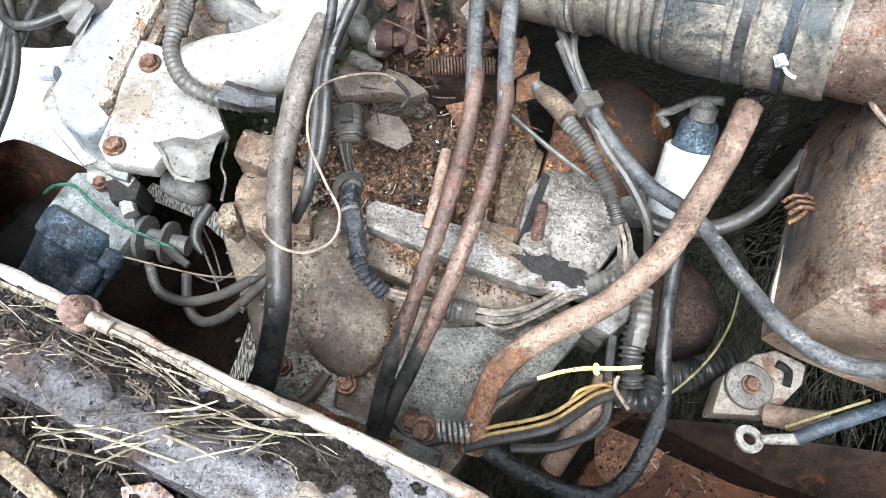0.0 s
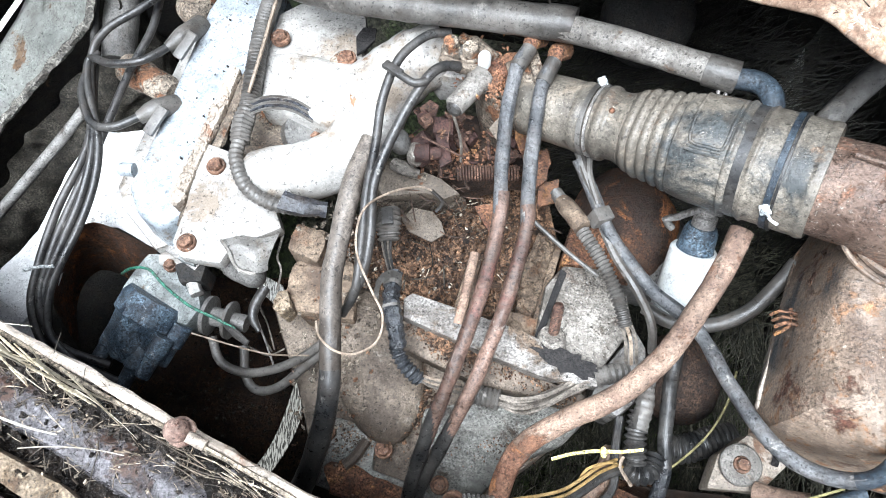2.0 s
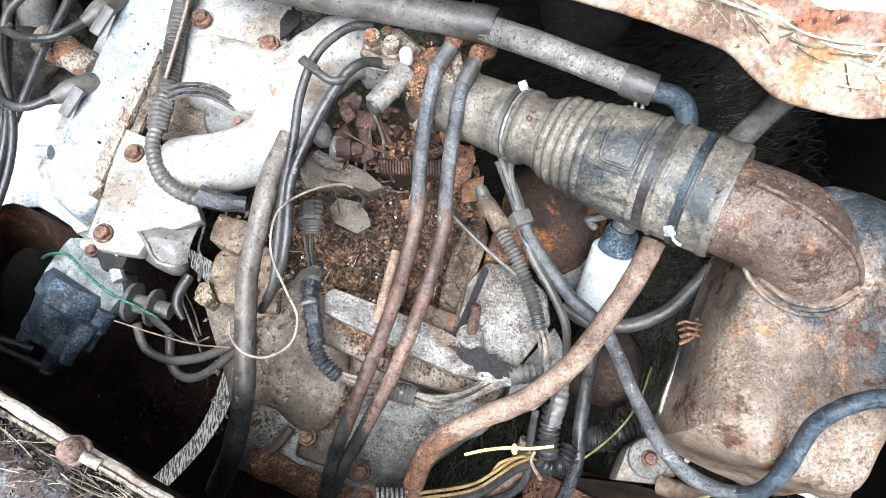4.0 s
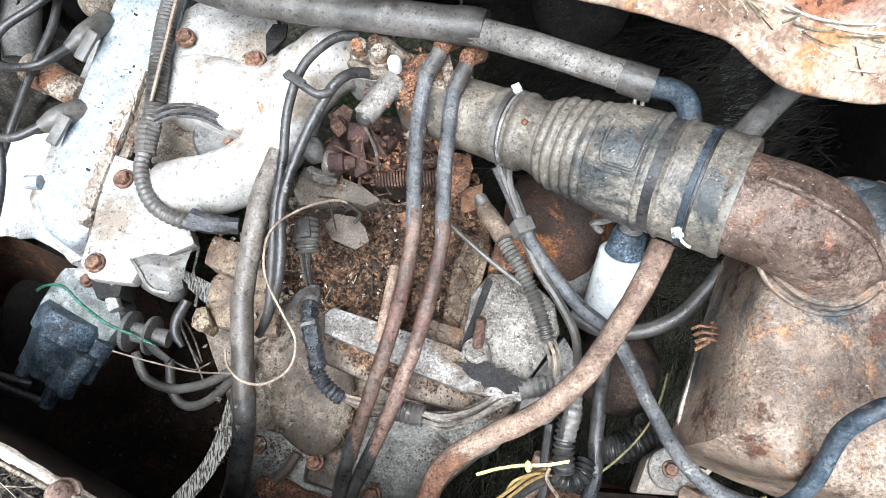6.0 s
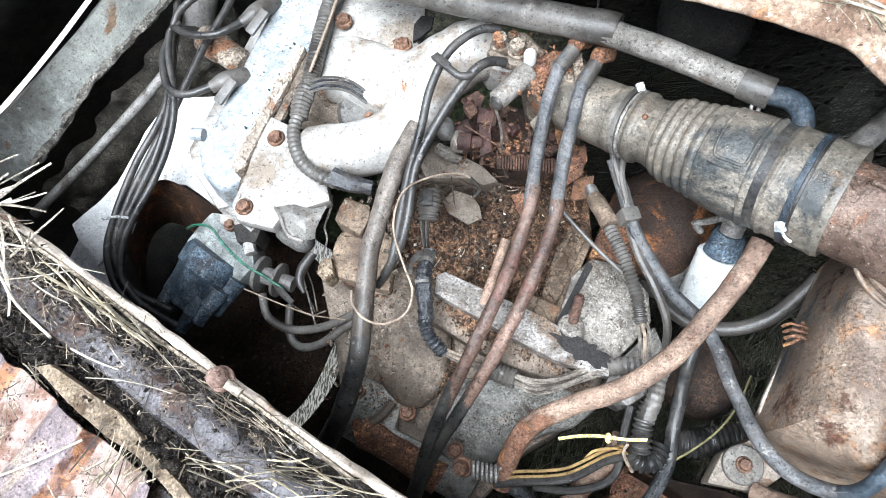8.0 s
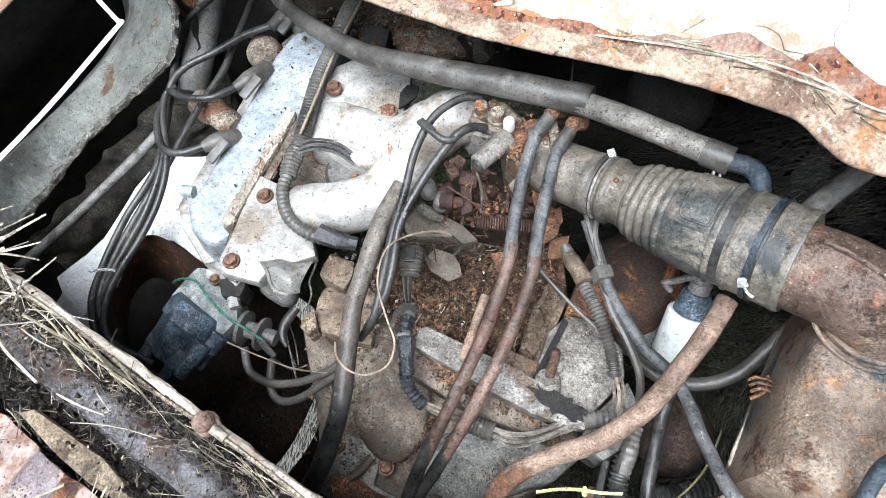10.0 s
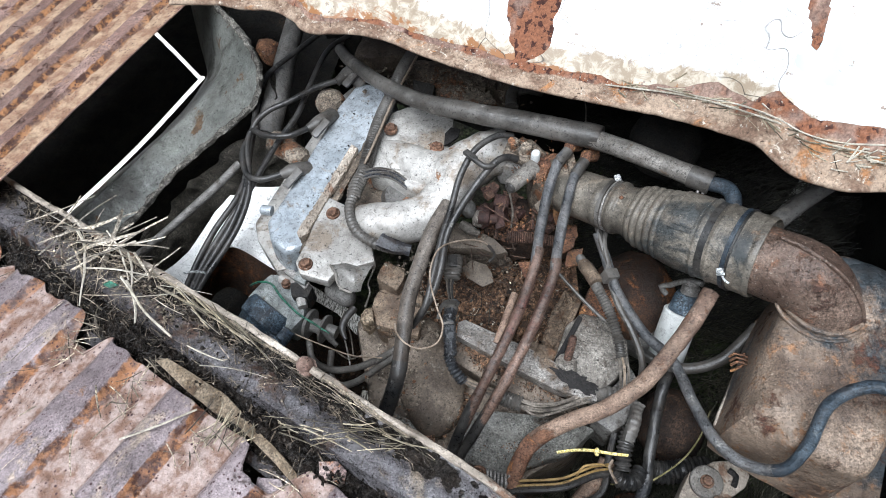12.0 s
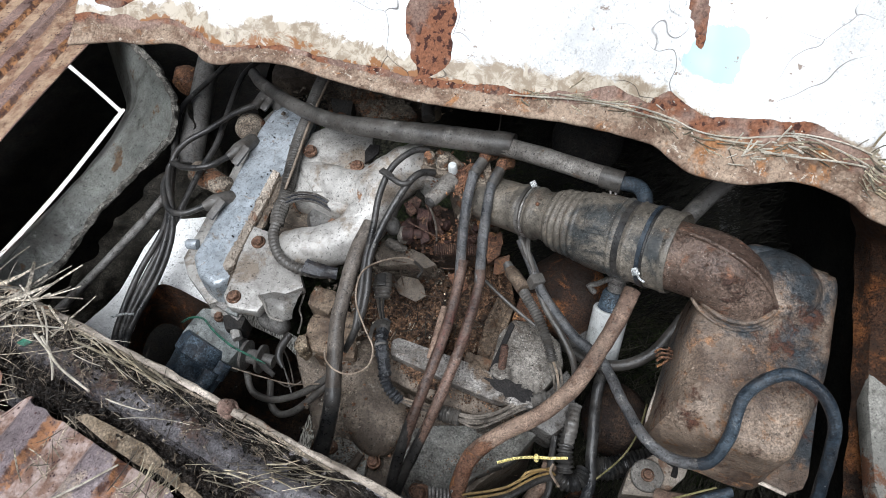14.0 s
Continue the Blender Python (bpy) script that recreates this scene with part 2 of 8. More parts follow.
GROUND = surf("earth_ground", (0.035, 0.034, 0.024), (0.1, 0.095, 0.07), 3, 0.95, 0.0, 0.8, [((0.05, 0.065, 0.03), 6, 0.5, 0.6, 0.95)], fine=90, grime=0)


def vary(m):
    """Each loose stalk has a tone of its own."""
    nt = m.node_tree
    b = nt.nodes["Principled BSDF"]
    col = b.inputs["Base Color"].links[0].from_socket
    geo = nt.nodes.new("ShaderNodeNewGeometry")
    nt.links.new(times(nt, col, spread(nt, geo.outputs["Random Per Island"], 0, 1, 0.12, 1.4)), b.inputs["Base Color"])


for loose in (STRAW, LEAF, SOIL, PALESTRAW):
    vary(loose)


def peeling_paint():
    """White paint over rust: bare along the lip and in flaked islands."""
    m = surf("peeling_white_paint", (0.84, 0.845, 0.83), (0.92, 0.92, 0.905), 9, 0.5, 0.0, 0.12, spec=0.3, harsh=0.12, grime=0.0)
    nt = m.node_tree
    b = nt.nodes["Principled BSDF"]
    paint = b.inputs["Base Color"].links[0].from_socket
    rough = b.inputs["Roughness"].links[0].from_socket
    vec = nt.nodes.new("ShaderNodeTexCoord").outputs["Object"]
    att = nt.nodes.new("ShaderNodeAttribute")
    att.attribute_name = "lip"
    wob = grain(nt, vec, 16, 8.0, 0.62, 0.6)
    bare = nt.nodes.new("ShaderNodeMath")
    bare.operation = "MULTIPLY_ADD"
    nt.links.new(wob, bare.inputs[0])
    bare.inputs[1].default_value = 1.1
    nt.links.new(att.outputs["Fac"], bare.inputs[2])
    edge = ramp(nt, bare.outputs[0], 0.97, 0.985)
    # Dark outline along the flaked paint, its edge shadow put into colour.
    rim = ramp(nt, bare.outputs[0], 0.955, 0.985)
    tint = nt.nodes.new("ShaderNodeAttribute")
    tint.attribute_name = "undercoat"
    both = nt.nodes.new("ShaderNodeMath")
    both.operation = "MULTIPLY_ADD"
    nt.links.new(grain(nt, vec, 26, 6.0, 0.65, 0.8), both.inputs[0])
    both.inputs[1].default_value = 1.3
    nt.links.new(tint.outputs["Fac"], both.inputs[2])
    paint = mix(nt, ramp(nt, both.outputs[0], 1.02, 1.1), paint, (0.52, 0.68, 0.71))
    soil = nt.nodes.new("ShaderNodeAttribute")
    soil.attribute_name = "dirty"
    stain = nt.nodes.new("ShaderNodeMath")
    stain.operation = "MULTIPLY_ADD"
    nt.links.new(grain(nt, vec, 24, 7.0, 0.72, 0.5), stain.inputs[0])
    stain.inputs[1].default_value = 1.5
    nt.links.new(soil.outputs["Fac"], stain.inputs[2])
    old = mix(nt, ramp(nt, grain(nt, vec, 50, 6.0, 0.72, 0.5), 0.42, 0.6), (0.33, 0.262, 0.19), (0.58, 0.51, 0.41))
    paint = mix(nt, ramp(nt, stain.outputs[0], 1.12, 1.3), paint, old)
    paint = mix(nt, ramp(nt, stain.outputs[0], 1.62, 1.72), paint, (0.3, 0.14, 0.06))
    cr = nt.nodes.new("ShaderNodeTexVoronoi")
    cr.feature = "DISTANCE_TO_EDGE"
    cr.inputs["Scale"].default_value = 9
    warp = mix(nt, 0.12, vec, grain_color(nt, vec, 9))
    nt.links.new(warp, cr.inputs["Vector"])
    inv = nt.nodes.new("ShaderNodeMapRange")
    inv.inputs[1].default_value, inv.inputs[2].default_value, inv.inputs[3].default_value, inv.inputs[4].default_value = 0.0, 0.0045, 1.0, 0.0
    nt.links.new(cr.outputs[0], inv.inputs[0])
    gate = nt.nodes.new("ShaderNodeMath")
    gate.operation = "MULTIPLY"
    nt.links.new(inv.outputs[0], gate.inputs[0])
    nt.links.new(ramp(nt, grain(nt, vec, 6, 2.0), 0.5, 0.6), gate.inputs[1])
    paint = mix(nt, gate.outputs[0], paint, (0.05, 0.04, 0.033))
    run = nt.nodes.new("ShaderNodeAttribute")
    run.attribute_name = "run"
    back = nt.nodes.new("ShaderNodeMath")
    back.operation = "MULTIPLY_ADD"
    nt.links.new(grain(nt, vec, 20, 7.0, 0.7, 0.5), back.inputs[0])
    back.inputs[1].default_value = 1.5
    nt.links.new(run.outputs["Fac"], back.inputs[2])
    low = mix(nt, ramp(nt, grain(nt, vec, 34, 7.0, 0.72, 0.4), 0.4, 0.6), (0.18, 0.115, 0.08), (0.38, 0.285, 0.21))
    low = mix(nt, ramp(nt, grain(nt, vec, 15, 7.0, 0.72, 0.6), 0.55, 0.64), low, (0.36, 0.175, 0.08))
    low = mix(nt, ramp(nt, grain(nt, vec, 70, 7.0, 0.75, 0.9), 0.6, 0.63), low, (0.6, 0.53, 0.44))
    low = mix(nt, ramp(nt, grain(nt, vec, 90, 6.0, 0.75, 0.6), 0.62, 0.66), low, (0.06, 0.035, 0.025))
    top = mix(nt, ramp(nt, grain(nt, vec, 18, 6.0, 0.7), 0.42, 0.58), (0.22, 0.142, 0.112), (0.34, 0.235, 0.187))
    pit = ramp(nt, grain(nt, vec, 105, 3.0, 0.6), 0.53, 0.59)
    cluster = ramp(nt, grain(nt, vec, 12, 4.0, 0.6), 0.43, 0.54)
    top = mix(nt, cluster, top, mix(nt, pit, (0.24, 0.1, 0.055), (0.06, 0.024, 0.018)))
    r1 = mix(nt, ramp(nt, back.outputs[0], 1.25, 1.42), low, top)
    r1 = times(nt, r1, spread(nt, grain(nt, vec, 300, 4.0, 0.75), 0.38, 0.62, 0.62, 1.2))
    chip = ramp(nt, grain(nt, vec, 60, 5.0, 0.7), 0.655, 0.67)
    paint = mix(nt, chip, paint, (0.3, 0.24, 0.2))
    col = mix(nt, edge, mix(nt, rim, paint, (0.09, 0.055, 0.04)), r1)
    nt.links.new(col, b.inputs["Base Color"])
    nt.links.new(mix(nt, edge, rough, (0.9, 0.9, 0.9)), b.inputs["Roughness"])
    bp = nt.nodes.new("ShaderNodeBump")
    bp.inputs["Strength"].default_value, bp.inputs["Distance"].default_value = 0.5, 0.003
    h = mix(nt, edge, (1, 1, 1), mix(nt, 0.5, (0, 0, 0), grain(nt, vec, 120, 4.0)))
    nt.links.new(h, bp.inputs["Height"])
    nt.links.new(bp.outputs[0], b.inputs["Normal"])
    return m


def grain_color(nt, vec, scale):
    n = nt.nodes.new("ShaderNodeTexNoise")
    n.inputs["Scale"].default_value = scale
    nt.links.new(vec, n.inputs["Vector"])
    return n.outputs[1]


PEELING = peeling_paint()
BLACKRUBBER = surf("glossy_black_tape", (0.007, 0.008, 0.01), (0.035, 0.038, 0.042), 40, 0.34, 0.0, 0.4, [((0.16, 0.15, 0.14), 60, 0.62, 0.72, 0.8)], ((0.4, 0.4, 0.39), 240, 0.69), spec=0.6, harsh=0.5, grime=0.1)
# Darker copy of GRASS; the shade behind the hose is in its colour.
DIMGRASS = surf("shade_dimmed_grass", (0.004, 0.004, 0.003), (0.035, 0.033, 0.026), 20, 0.7, 0.0, 0.2, grime=0.0)
ELBOW = surf("red_brown_rusted_elbow", (0.085, 0.055, 0.042), (0.21, 0.15, 0.116), 9, 0.4, 0.15, 0.6, [((0.22, 0.105, 0.062), 30, 0.56, 0.7, 0.8), ((0.4, 0.34, 0.29), 330, 0.6, 0.68, 0.6), ((0.075, 0.04, 0.03), 20, 0.57, 0.68, 0.6)], (SOOT, 170, 0.64), harsh=0.6, grime=0.3)
CREAM = surf("bleached_stalk", (0.36, 0.32, 0.25), (0.62, 0.57, 0.48), 30, 0.7, 0.0, 0.1, harsh=0.3, grime=0.1)
BEAMDARK = surf("blackened_beam", (0.006, 0.004, 0.003), (0.03, 0.017, 0.011), 12, 0.8, 0.0, 0.3, [((0.06, 0.024, 0.011), 10, 0.58, 0.7, 0.8)], spec=0.1, harsh=0.4, grime=0.2)
PLATEGREY = surf("dusty_grey_plate", (0.1, 0.098, 0.086), (0.27, 0.262, 0.235), 9, 0.45, 0.1, 0.3, [((0.25, 0.22, 0.18), 16, 0.58, 0.76, 0.8), ((0.05, 0.035, 0.025), 22, 0.56, 0.68, 0.6)], ((0.3, 0.29, 0.27), 160, 0.68), harsh=0.6, grime=0.4)
BURNTHOSE = surf("burnt_hose_end", (0.16, 0.075, 0.045), (0.36, 0.2, 0.13), 24, 0.65, 0.0, 0.5, [((0.4, 0.18, 0.08), 20, 0.57, 0.66, 0.9)], (SOOT, 130, 0.65), harsh=0.5, grime=0.3)


def glowing_ground():
    """Streaked dry grass that glows in place of daylight, far brighter than the bay."""
    m = surf("grass_with_daylight_glow", (0.1, 0.1, 0.09), (0.75, 0.75, 0.72), 160, 0.8, 0.0, 0.3, harsh=0.9, grime=0.0)
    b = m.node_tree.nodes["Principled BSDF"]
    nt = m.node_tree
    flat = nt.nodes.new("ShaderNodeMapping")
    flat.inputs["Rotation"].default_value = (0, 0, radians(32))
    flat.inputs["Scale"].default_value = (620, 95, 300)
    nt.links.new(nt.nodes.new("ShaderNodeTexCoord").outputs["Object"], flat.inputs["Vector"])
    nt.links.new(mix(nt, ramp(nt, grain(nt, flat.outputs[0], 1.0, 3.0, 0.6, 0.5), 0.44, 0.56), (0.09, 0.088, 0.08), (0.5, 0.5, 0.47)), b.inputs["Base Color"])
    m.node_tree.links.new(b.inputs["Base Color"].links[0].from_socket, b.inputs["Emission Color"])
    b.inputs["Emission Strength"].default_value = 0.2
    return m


OUTSIDE = glowing_ground()
TRAYRUST = surf("rust_brown_tray", (0.045, 0.018, 0.011), (0.15, 0.06, 0.03), 8, 0.65, 0.1, 0.35, [((0.26, 0.11, 0.045), 10, 0.58, 0.68, 0.8)], (SOOT, 60, 0.66), spec=0.15, harsh=0.35)
HOUSING = surf("grey_green_housing", (0.17, 0.185, 0.18), (0.36, 0.375, 0.36), 20, 0.5, 0.2, 0.3, [((0.2, 0.16, 0.12), 30, 0.6, 0.7, 0.85)], (SOOT, 110, 0.66), harsh=0.35)
DULLTIN = surf("dull_dusty_tin", (0.15, 0.138, 0.122), (0.29, 0.27, 0.243), 30, 0.6, 0.2, 0.25, [((0.2, 0.15, 0.11), 30, 0.58, 0.68, 0.85)], (SOOT, 130, 0.66), harsh=0.4)
BROWNRUST = surf("brown_rusted_linkage", (0.04, 0.02, 0.016), (0.15, 0.085, 0.06), 60, 0.75, 0.2, 0.5, [((0.36, 0.21, 0.13), 60, 0.58, 0.7, 0.9)], (SOOT, 150, 0.62), harsh=0.8)
# Glow put into thin strips in place of daylight through the gap.
GAPGLOW = bpy.data.materials.new("daylight_strip_glow")
GAPGLOW.use_nodes = True
GAPGLOW.node_tree.nodes["Principled BSDF"].inputs["Base Color"].default_value = (0.8, 0.8, 0.78, 1)
GAPGLOW.node_tree.nodes["Principled BSDF"].inputs["Emission Color"].default_value = (1, 1, 0.98, 1)
GAPGLOW.node_tree.nodes["Principled BSDF"].inputs["Emission Strength"].default_value = 1.0
OLIVE = surf("olive_wire", (0.14, 0.125, 0.05), (0.27, 0.24, 0.11), 60, 0.6, harsh=0.3, grime=0.2)
RIMRUST = surf("pale_worn_rim", (0.3, 0.25, 0.2), (0.54, 0.47, 0.395), 14, 0.5, 0.1, 0.3, [((0.22, 0.13, 0.085), 14, 0.58, 0.68, 0.85)], (SOOT, 90, 0.68), harsh=0.35, grime=0.3)
PLANK = surf("rotten_tan_strip", (0.14, 0.1, 0.062), (0.3, 0.235, 0.165), 40, 0.6, 0.0, 0.5, [((0.1, 0.062, 0.036), 30, 0.56, 0.68, 0.7), ((0.42, 0.36, 0.28), 40, 0.63, 0.7, 0.8)], (SOOT, 120, 0.65), harsh=0.5)
TAN = surf("smooth_tan_casting", (0.1, 0.078, 0.058), (0.2, 0.165, 0.13), 22, 0.7, 0.0, 0.35, [((0.13, 0.08, 0.05), 26, 0.57, 0.7, 0.85)], (SOOT, 130, 0.67), harsh=0.35, grime=0.35)
TANCRUST = surf("crusted_tan_casting", (0.085, 0.057, 0.04), (0.26, 0.195, 0.138), 20, 0.8, 0.0, 0.7, [((0.15, 0.08, 0.045), 24, 0.53, 0.68, 0.9), ((0.4, 0.34, 0.27), 60, 0.66, 0.72, 0.9)], (SOOT, 130, 0.66), harsh=0.38, grime=0.4)
WOODY = surf("rotten_brown_wood", (0.07, 0.045, 0.03), (0.22, 0.16, 0.11), 24, 0.9, 0.0, 0.7, [((0.14, 0.075, 0.04), 30, 0.56, 0.68, 0.9)], (SOOT, 120, 0.63), harsh=0.7)
FARFLOOR = surf("brown_rusted_floor", (0.17, 0.1, 0.082), (0.32, 0.215, 0.18), 10, 0.6, 0.1, 0.5, [((0.4, 0.24, 0.15), 12, 0.57, 0.68, 0.85), ((0.09, 0.04, 0.03), 34, 0.6, 0.68, 0.9)], None, harsh=0.5, grime=0.2)
LEDGE = surf("dirty_grey_ledge_paint", (0.17, 0.165, 0.145), (0.29, 0.28, 0.25), 9, 0.7, 0.0, 0.3, [((0.16, 0.07, 0.035), 12, 0.58, 0.66, 0.9)], (SOOT, 90, 0.66), harsh=0.35, grime=0.4)
SIDERUST = surf("orange_streaked_side", (0.03, 0.018, 0.013), (0.12, 0.06, 0.035), 9, 0.85, 0.0, 0.5, [((0.3, 0.12, 0.045), 12, 0.52, 0.64, 0.9)], (SOOT, 120, 0.62), harsh=0.6)
OUTERRUST = surf("faded_body_paint", (0.5, 0.5, 0.48), (0.66, 0.66, 0.63), 6, 0.6, 0.0, 0.2, [((0.2, 0.1, 0.06), 8, 0.6, 0.68, 0.9)], harsh=0.3, grime=0.3)
DARKCHAFF = surf("rotted_chaff", (0.015, 0.011, 0.009), (0.16, 0.125, 0.09), 40, 0.5, 0.0, 0.2, grime=0.2)
HEATER = surf("dusty_brown_grey_rubber", (0.05, 0.042, 0.035), (0.15, 0.128, 0.108), 12, 0.5, 0.0, 0.15, [((0.24, 0.2, 0.165), 30, 0.6, 0.74, 0.9), ((0.03, 0.027, 0.024), 14, 0.58, 0.7, 0.5)], ((0.4, 0.36, 0.31), 240, 0.68), harsh=0.4)
RAILNUT = surf("pale_red_rusted_nut", (0.15, 0.085, 0.065), (0.34, 0.235, 0.19), 60, 0.8, 0.1, 0.5, [((0.13, 0.06, 0.04), 90, 0.58, 0.68, 0.9)], harsh=0.5)
WELLSIDE = surf("dirt_caked_black_rubber", (0.028, 0.025, 0.02), (0.12, 0.108, 0.088), 40, 0.75, 0.0, 1.0, [((0.14, 0.13, 0.11), 80, 0.6, 0.7, 0.9)], harsh=0.7, grime=0.3)
FLAKE = surf("rust_flake", (0.2, 0.13, 0.12), (0.42, 0.33, 0.3), 30, 0.7, 0.1, 0.5, [((0.36, 0.15, 0.06), 24, 0.56, 0.66, 0.9)], (SOOT, 110, 0.63))


def hollow_rust(m, low=(0.21, 0.12, 0.085), high=(0.42, 0.325, 0.29), burn=(0.32, 0.145, 0.065)):
    """Orange rust gathered in the hollows between the ribs, after the sheet's own attribute."""
    nt = m.node_tree
    b = nt.nodes["Principled BSDF"]
    base = b.inputs["Base Color"].links[0].from_socket
    vec = nt.nodes.new("ShaderNodeTexCoord").outputs["Object"]
    att = nt.nodes.new("ShaderNodeAttribute")
    att.attribute_name = "hollow"
    add = nt.nodes.new("ShaderNodeMath")
    add.operation = "MULTIPLY_ADD"
    nt.links.new(grain(nt, vec, 22, 7.0, 0.7, 0.4), add.inputs[0])
    add.inputs[1].default_value = 1.4
    nt.links.new(att.outputs["Fac"], add.inputs[2])
    tone = mix(nt, ramp(nt, grain(nt, vec, 40, 6.0, 0.7), 0.4, 0.6), low, high)
    col = mix(nt, ramp(nt, add.outputs[0], 1.15, 1.4), base, tone)
    flank = nt.nodes.new("ShaderNodeAttribute")
    flank.attribute_name = "flank"
    edge = nt.nodes.new("ShaderNodeMath")
    edge.operation = "MULTIPLY_ADD"
    nt.links.new(grain(nt, vec, 30, 7.0, 0.72, 0.4), edge.inputs[0])
    edge.inputs[1].default_value = 1.6
    nt.links.new(flank.outputs["Fac"], edge.inputs[2])
    burnt = mix(nt, ramp(nt, grain(nt, vec, 70, 5.0, 0.7), 0.42, 0.6), (0.07, 0.03, 0.02), burn)
    some = nt.nodes.new("ShaderNodeMath")
    some.operation = "MULTIPLY"
    nt.links.new(ramp(nt, edge.outputs[0], 1.48, 1.72), some.inputs[0])
    nt.links.new(ramp(nt, grain(nt, vec, 8, 4.0, 0.6), 0.34, 0.52), some.inputs[1])
    col = mix(nt, some.outputs[0], col, burnt)
    vor = nt.nodes.new("ShaderNodeTexVoronoi")
    vor.inputs["Scale"].default_value = 190
    nt.links.new(mix(nt, 0.005, vec, grain_color(nt, vec, 60)), vor.inputs["Vector"])
    dot = nt.nodes.new("ShaderNodeMath")
    dot.operation = "SUBTRACT"
    nt.links.new(spread(nt, grain(nt, vec, 30, 4.0, 0.7), 0.38, 0.6, 0.03, 0.29), dot.inputs[0])
    nt.links.new(vor.outputs[0], dot.inputs[1])
    col = mix(nt, ramp(nt, dot.outputs[0], -0.02, 0.05), col, (0.06, 0.028, 0.03))
    nt.links.new(times(nt, col, spread(nt, grain(nt, vec, 260, 4.0, 0.75), 0.36, 0.62, 0.78, 1.15)), b.inputs["Base Color"])


hollow_rust(FLOORRUST)
hollow_rust(FARFLOOR, (0.27, 0.155, 0.1), (0.47, 0.33, 0.22), (0.4, 0.19, 0.08))
# Black of the tar stain, and shade painted as gaps and holes.
DEADBLACK = surf("stain_and_gap_black", (0.008, 0.007, 0.007), (0.02, 0.018, 0.017), 40, 0.9, grime=0)


# ---- shapes ----
def thing(name, label, category, group="", kind=""):
    return tagged(new(name), label, category, group, kind)


def mesh_of(bm, name, mat, smooth=38):
    me = bpy.data.meshes.new(name)
    bmesh.ops.recalc_face_normals(bm, faces=bm.faces)
    bm.to_mesh(me)
    bm.free()
    me.materials.append(mat)
    me.shade_smooth()
    me.set_sharp_from_angle(angle=radians(smooth))
    return me


def part(name, bm, mat, parent=None, label="", smooth=38):
    ob = new(name, mesh_of(bm, name, mat, smooth))
    if parent:
        ob.parent = parent
    if label:
        ob["label"] = label
    return ob


def whole(name, bm, mat, label, category, kind="", group="", smooth=38):
    return tagged(part(name, bm, mat, None, "", smooth), label, category, group, kind)


def spline(pts, step=0.006):
    """Points along a smooth curve through pts, with the place along it from 0 to 1."""
    p = [Vector(q) for q in pts]
    p = [p[0] * 2 - p[1]] + p + [p[-1] * 2 - p[-2]]
    out = []
    for i in range(1, len(p) - 2):
        a, b, c, d = p[i - 1], p[i], p[i + 1], p[i + 2]
        n = max(2, int((c - b).length / step))
        for k in range(n):
            t = k / n
            out.append((0.5 * (2 * b + (c - a) * t + (2 * a - 5 * b + 4 * c - d) * t * t + (3 * b - a - 3 * c + d) * t ** 3), (i - 1 + t) / (len(p) - 3)))
    out.append((p[-2].copy(), 1.0))
    return out


def tube(pts, r, segs=10, step=0.006, bm=None, ribs=0.0, depth=0.0, wob=0.0, cap=True, flat=1.0):
    """A hose along a curve; r one radius or one for each point; ribs: their pitch, depth: their depth."""
    bm = bm or bmesh.new()
    if ribs:
        step = min(step, ribs / 4)
    line = spline(pts, step)
    rad = r if isinstance(r, (list, tuple)) else [r] * len(pts)
    up, rings, dist = None, [], 0.0
    for i, (p, t) in enumerate(line):
        a, b = line[max(0, i - 1)][0], line[min(len(line) - 1, i + 1)][0]
        tan = (b - a).normalized()
        if up is None:
            up = tan.orthogonal().normalized()
        up = (up - tan * up.dot(tan)).normalized()
        side = tan.cross(up)
        s = t * (len(rad) - 1)
        k = min(int(s), len(rad) - 2)
        q = s - k
        q = q * q * (3 - 2 * q)
        rr = rad[k] * (1 - q) + rad[k + 1] * q
        if i:
            dist += (p - line[i - 1][0]).length
        if ribs:
            rr += depth * (0.5 + 0.5 * math.cos(2 * math.pi * dist / ribs))
        ring = []
        for j in range(segs):
            an = 2 * math.pi * j / segs
            d = up * math.cos(an) + side * math.sin(an) * flat
            e = rr + (wob * noise.noise(p * 60 + d * 1.5) if wob else 0)
            ring.append(bm.verts.new(p + d * e))
        rings.append(ring)
    for a, b in zip(rings, rings[1:]):
        for j in range(segs):
            bm.faces.new((a[j], a[(j + 1) % segs], b[(j + 1) % segs], b[j]))
    if cap:
        bm.faces.new(rings[0][::-1])
        bm.faces.new(rings[-1])
    return bm


def lathe(p0, p1, profile, segs=20, bm=None):
    """A turned part round the line p0 to p1: (place along it 0..1, radius)."""
    bm = bm or bmesh.new()
    p0, p1 = Vector(p0), Vector(p1)
    ax = (p1 - p0).normalized()
    u = ax.orthogonal().normalized()
    v = ax.cross(u)
    rings = []
    for t, r in profile:
        c = p0.lerp(p1, t)
        rings.append([bm.verts.new(c + (u * math.cos(2 * math.pi * j / segs) + v * math.sin(2 * math.pi * j / segs)) * max(r, 1e-4)) for j in range(segs)])
    for a, b in zip(rings, rings[1:]):
        for j in range(segs):
            bm.faces.new((a[j], a[(j + 1) % segs], b[(j + 1) % segs], b[j]))
    bm.faces.new(rings[0][::-1])
    bm.faces.new(rings[-1])
    return bm


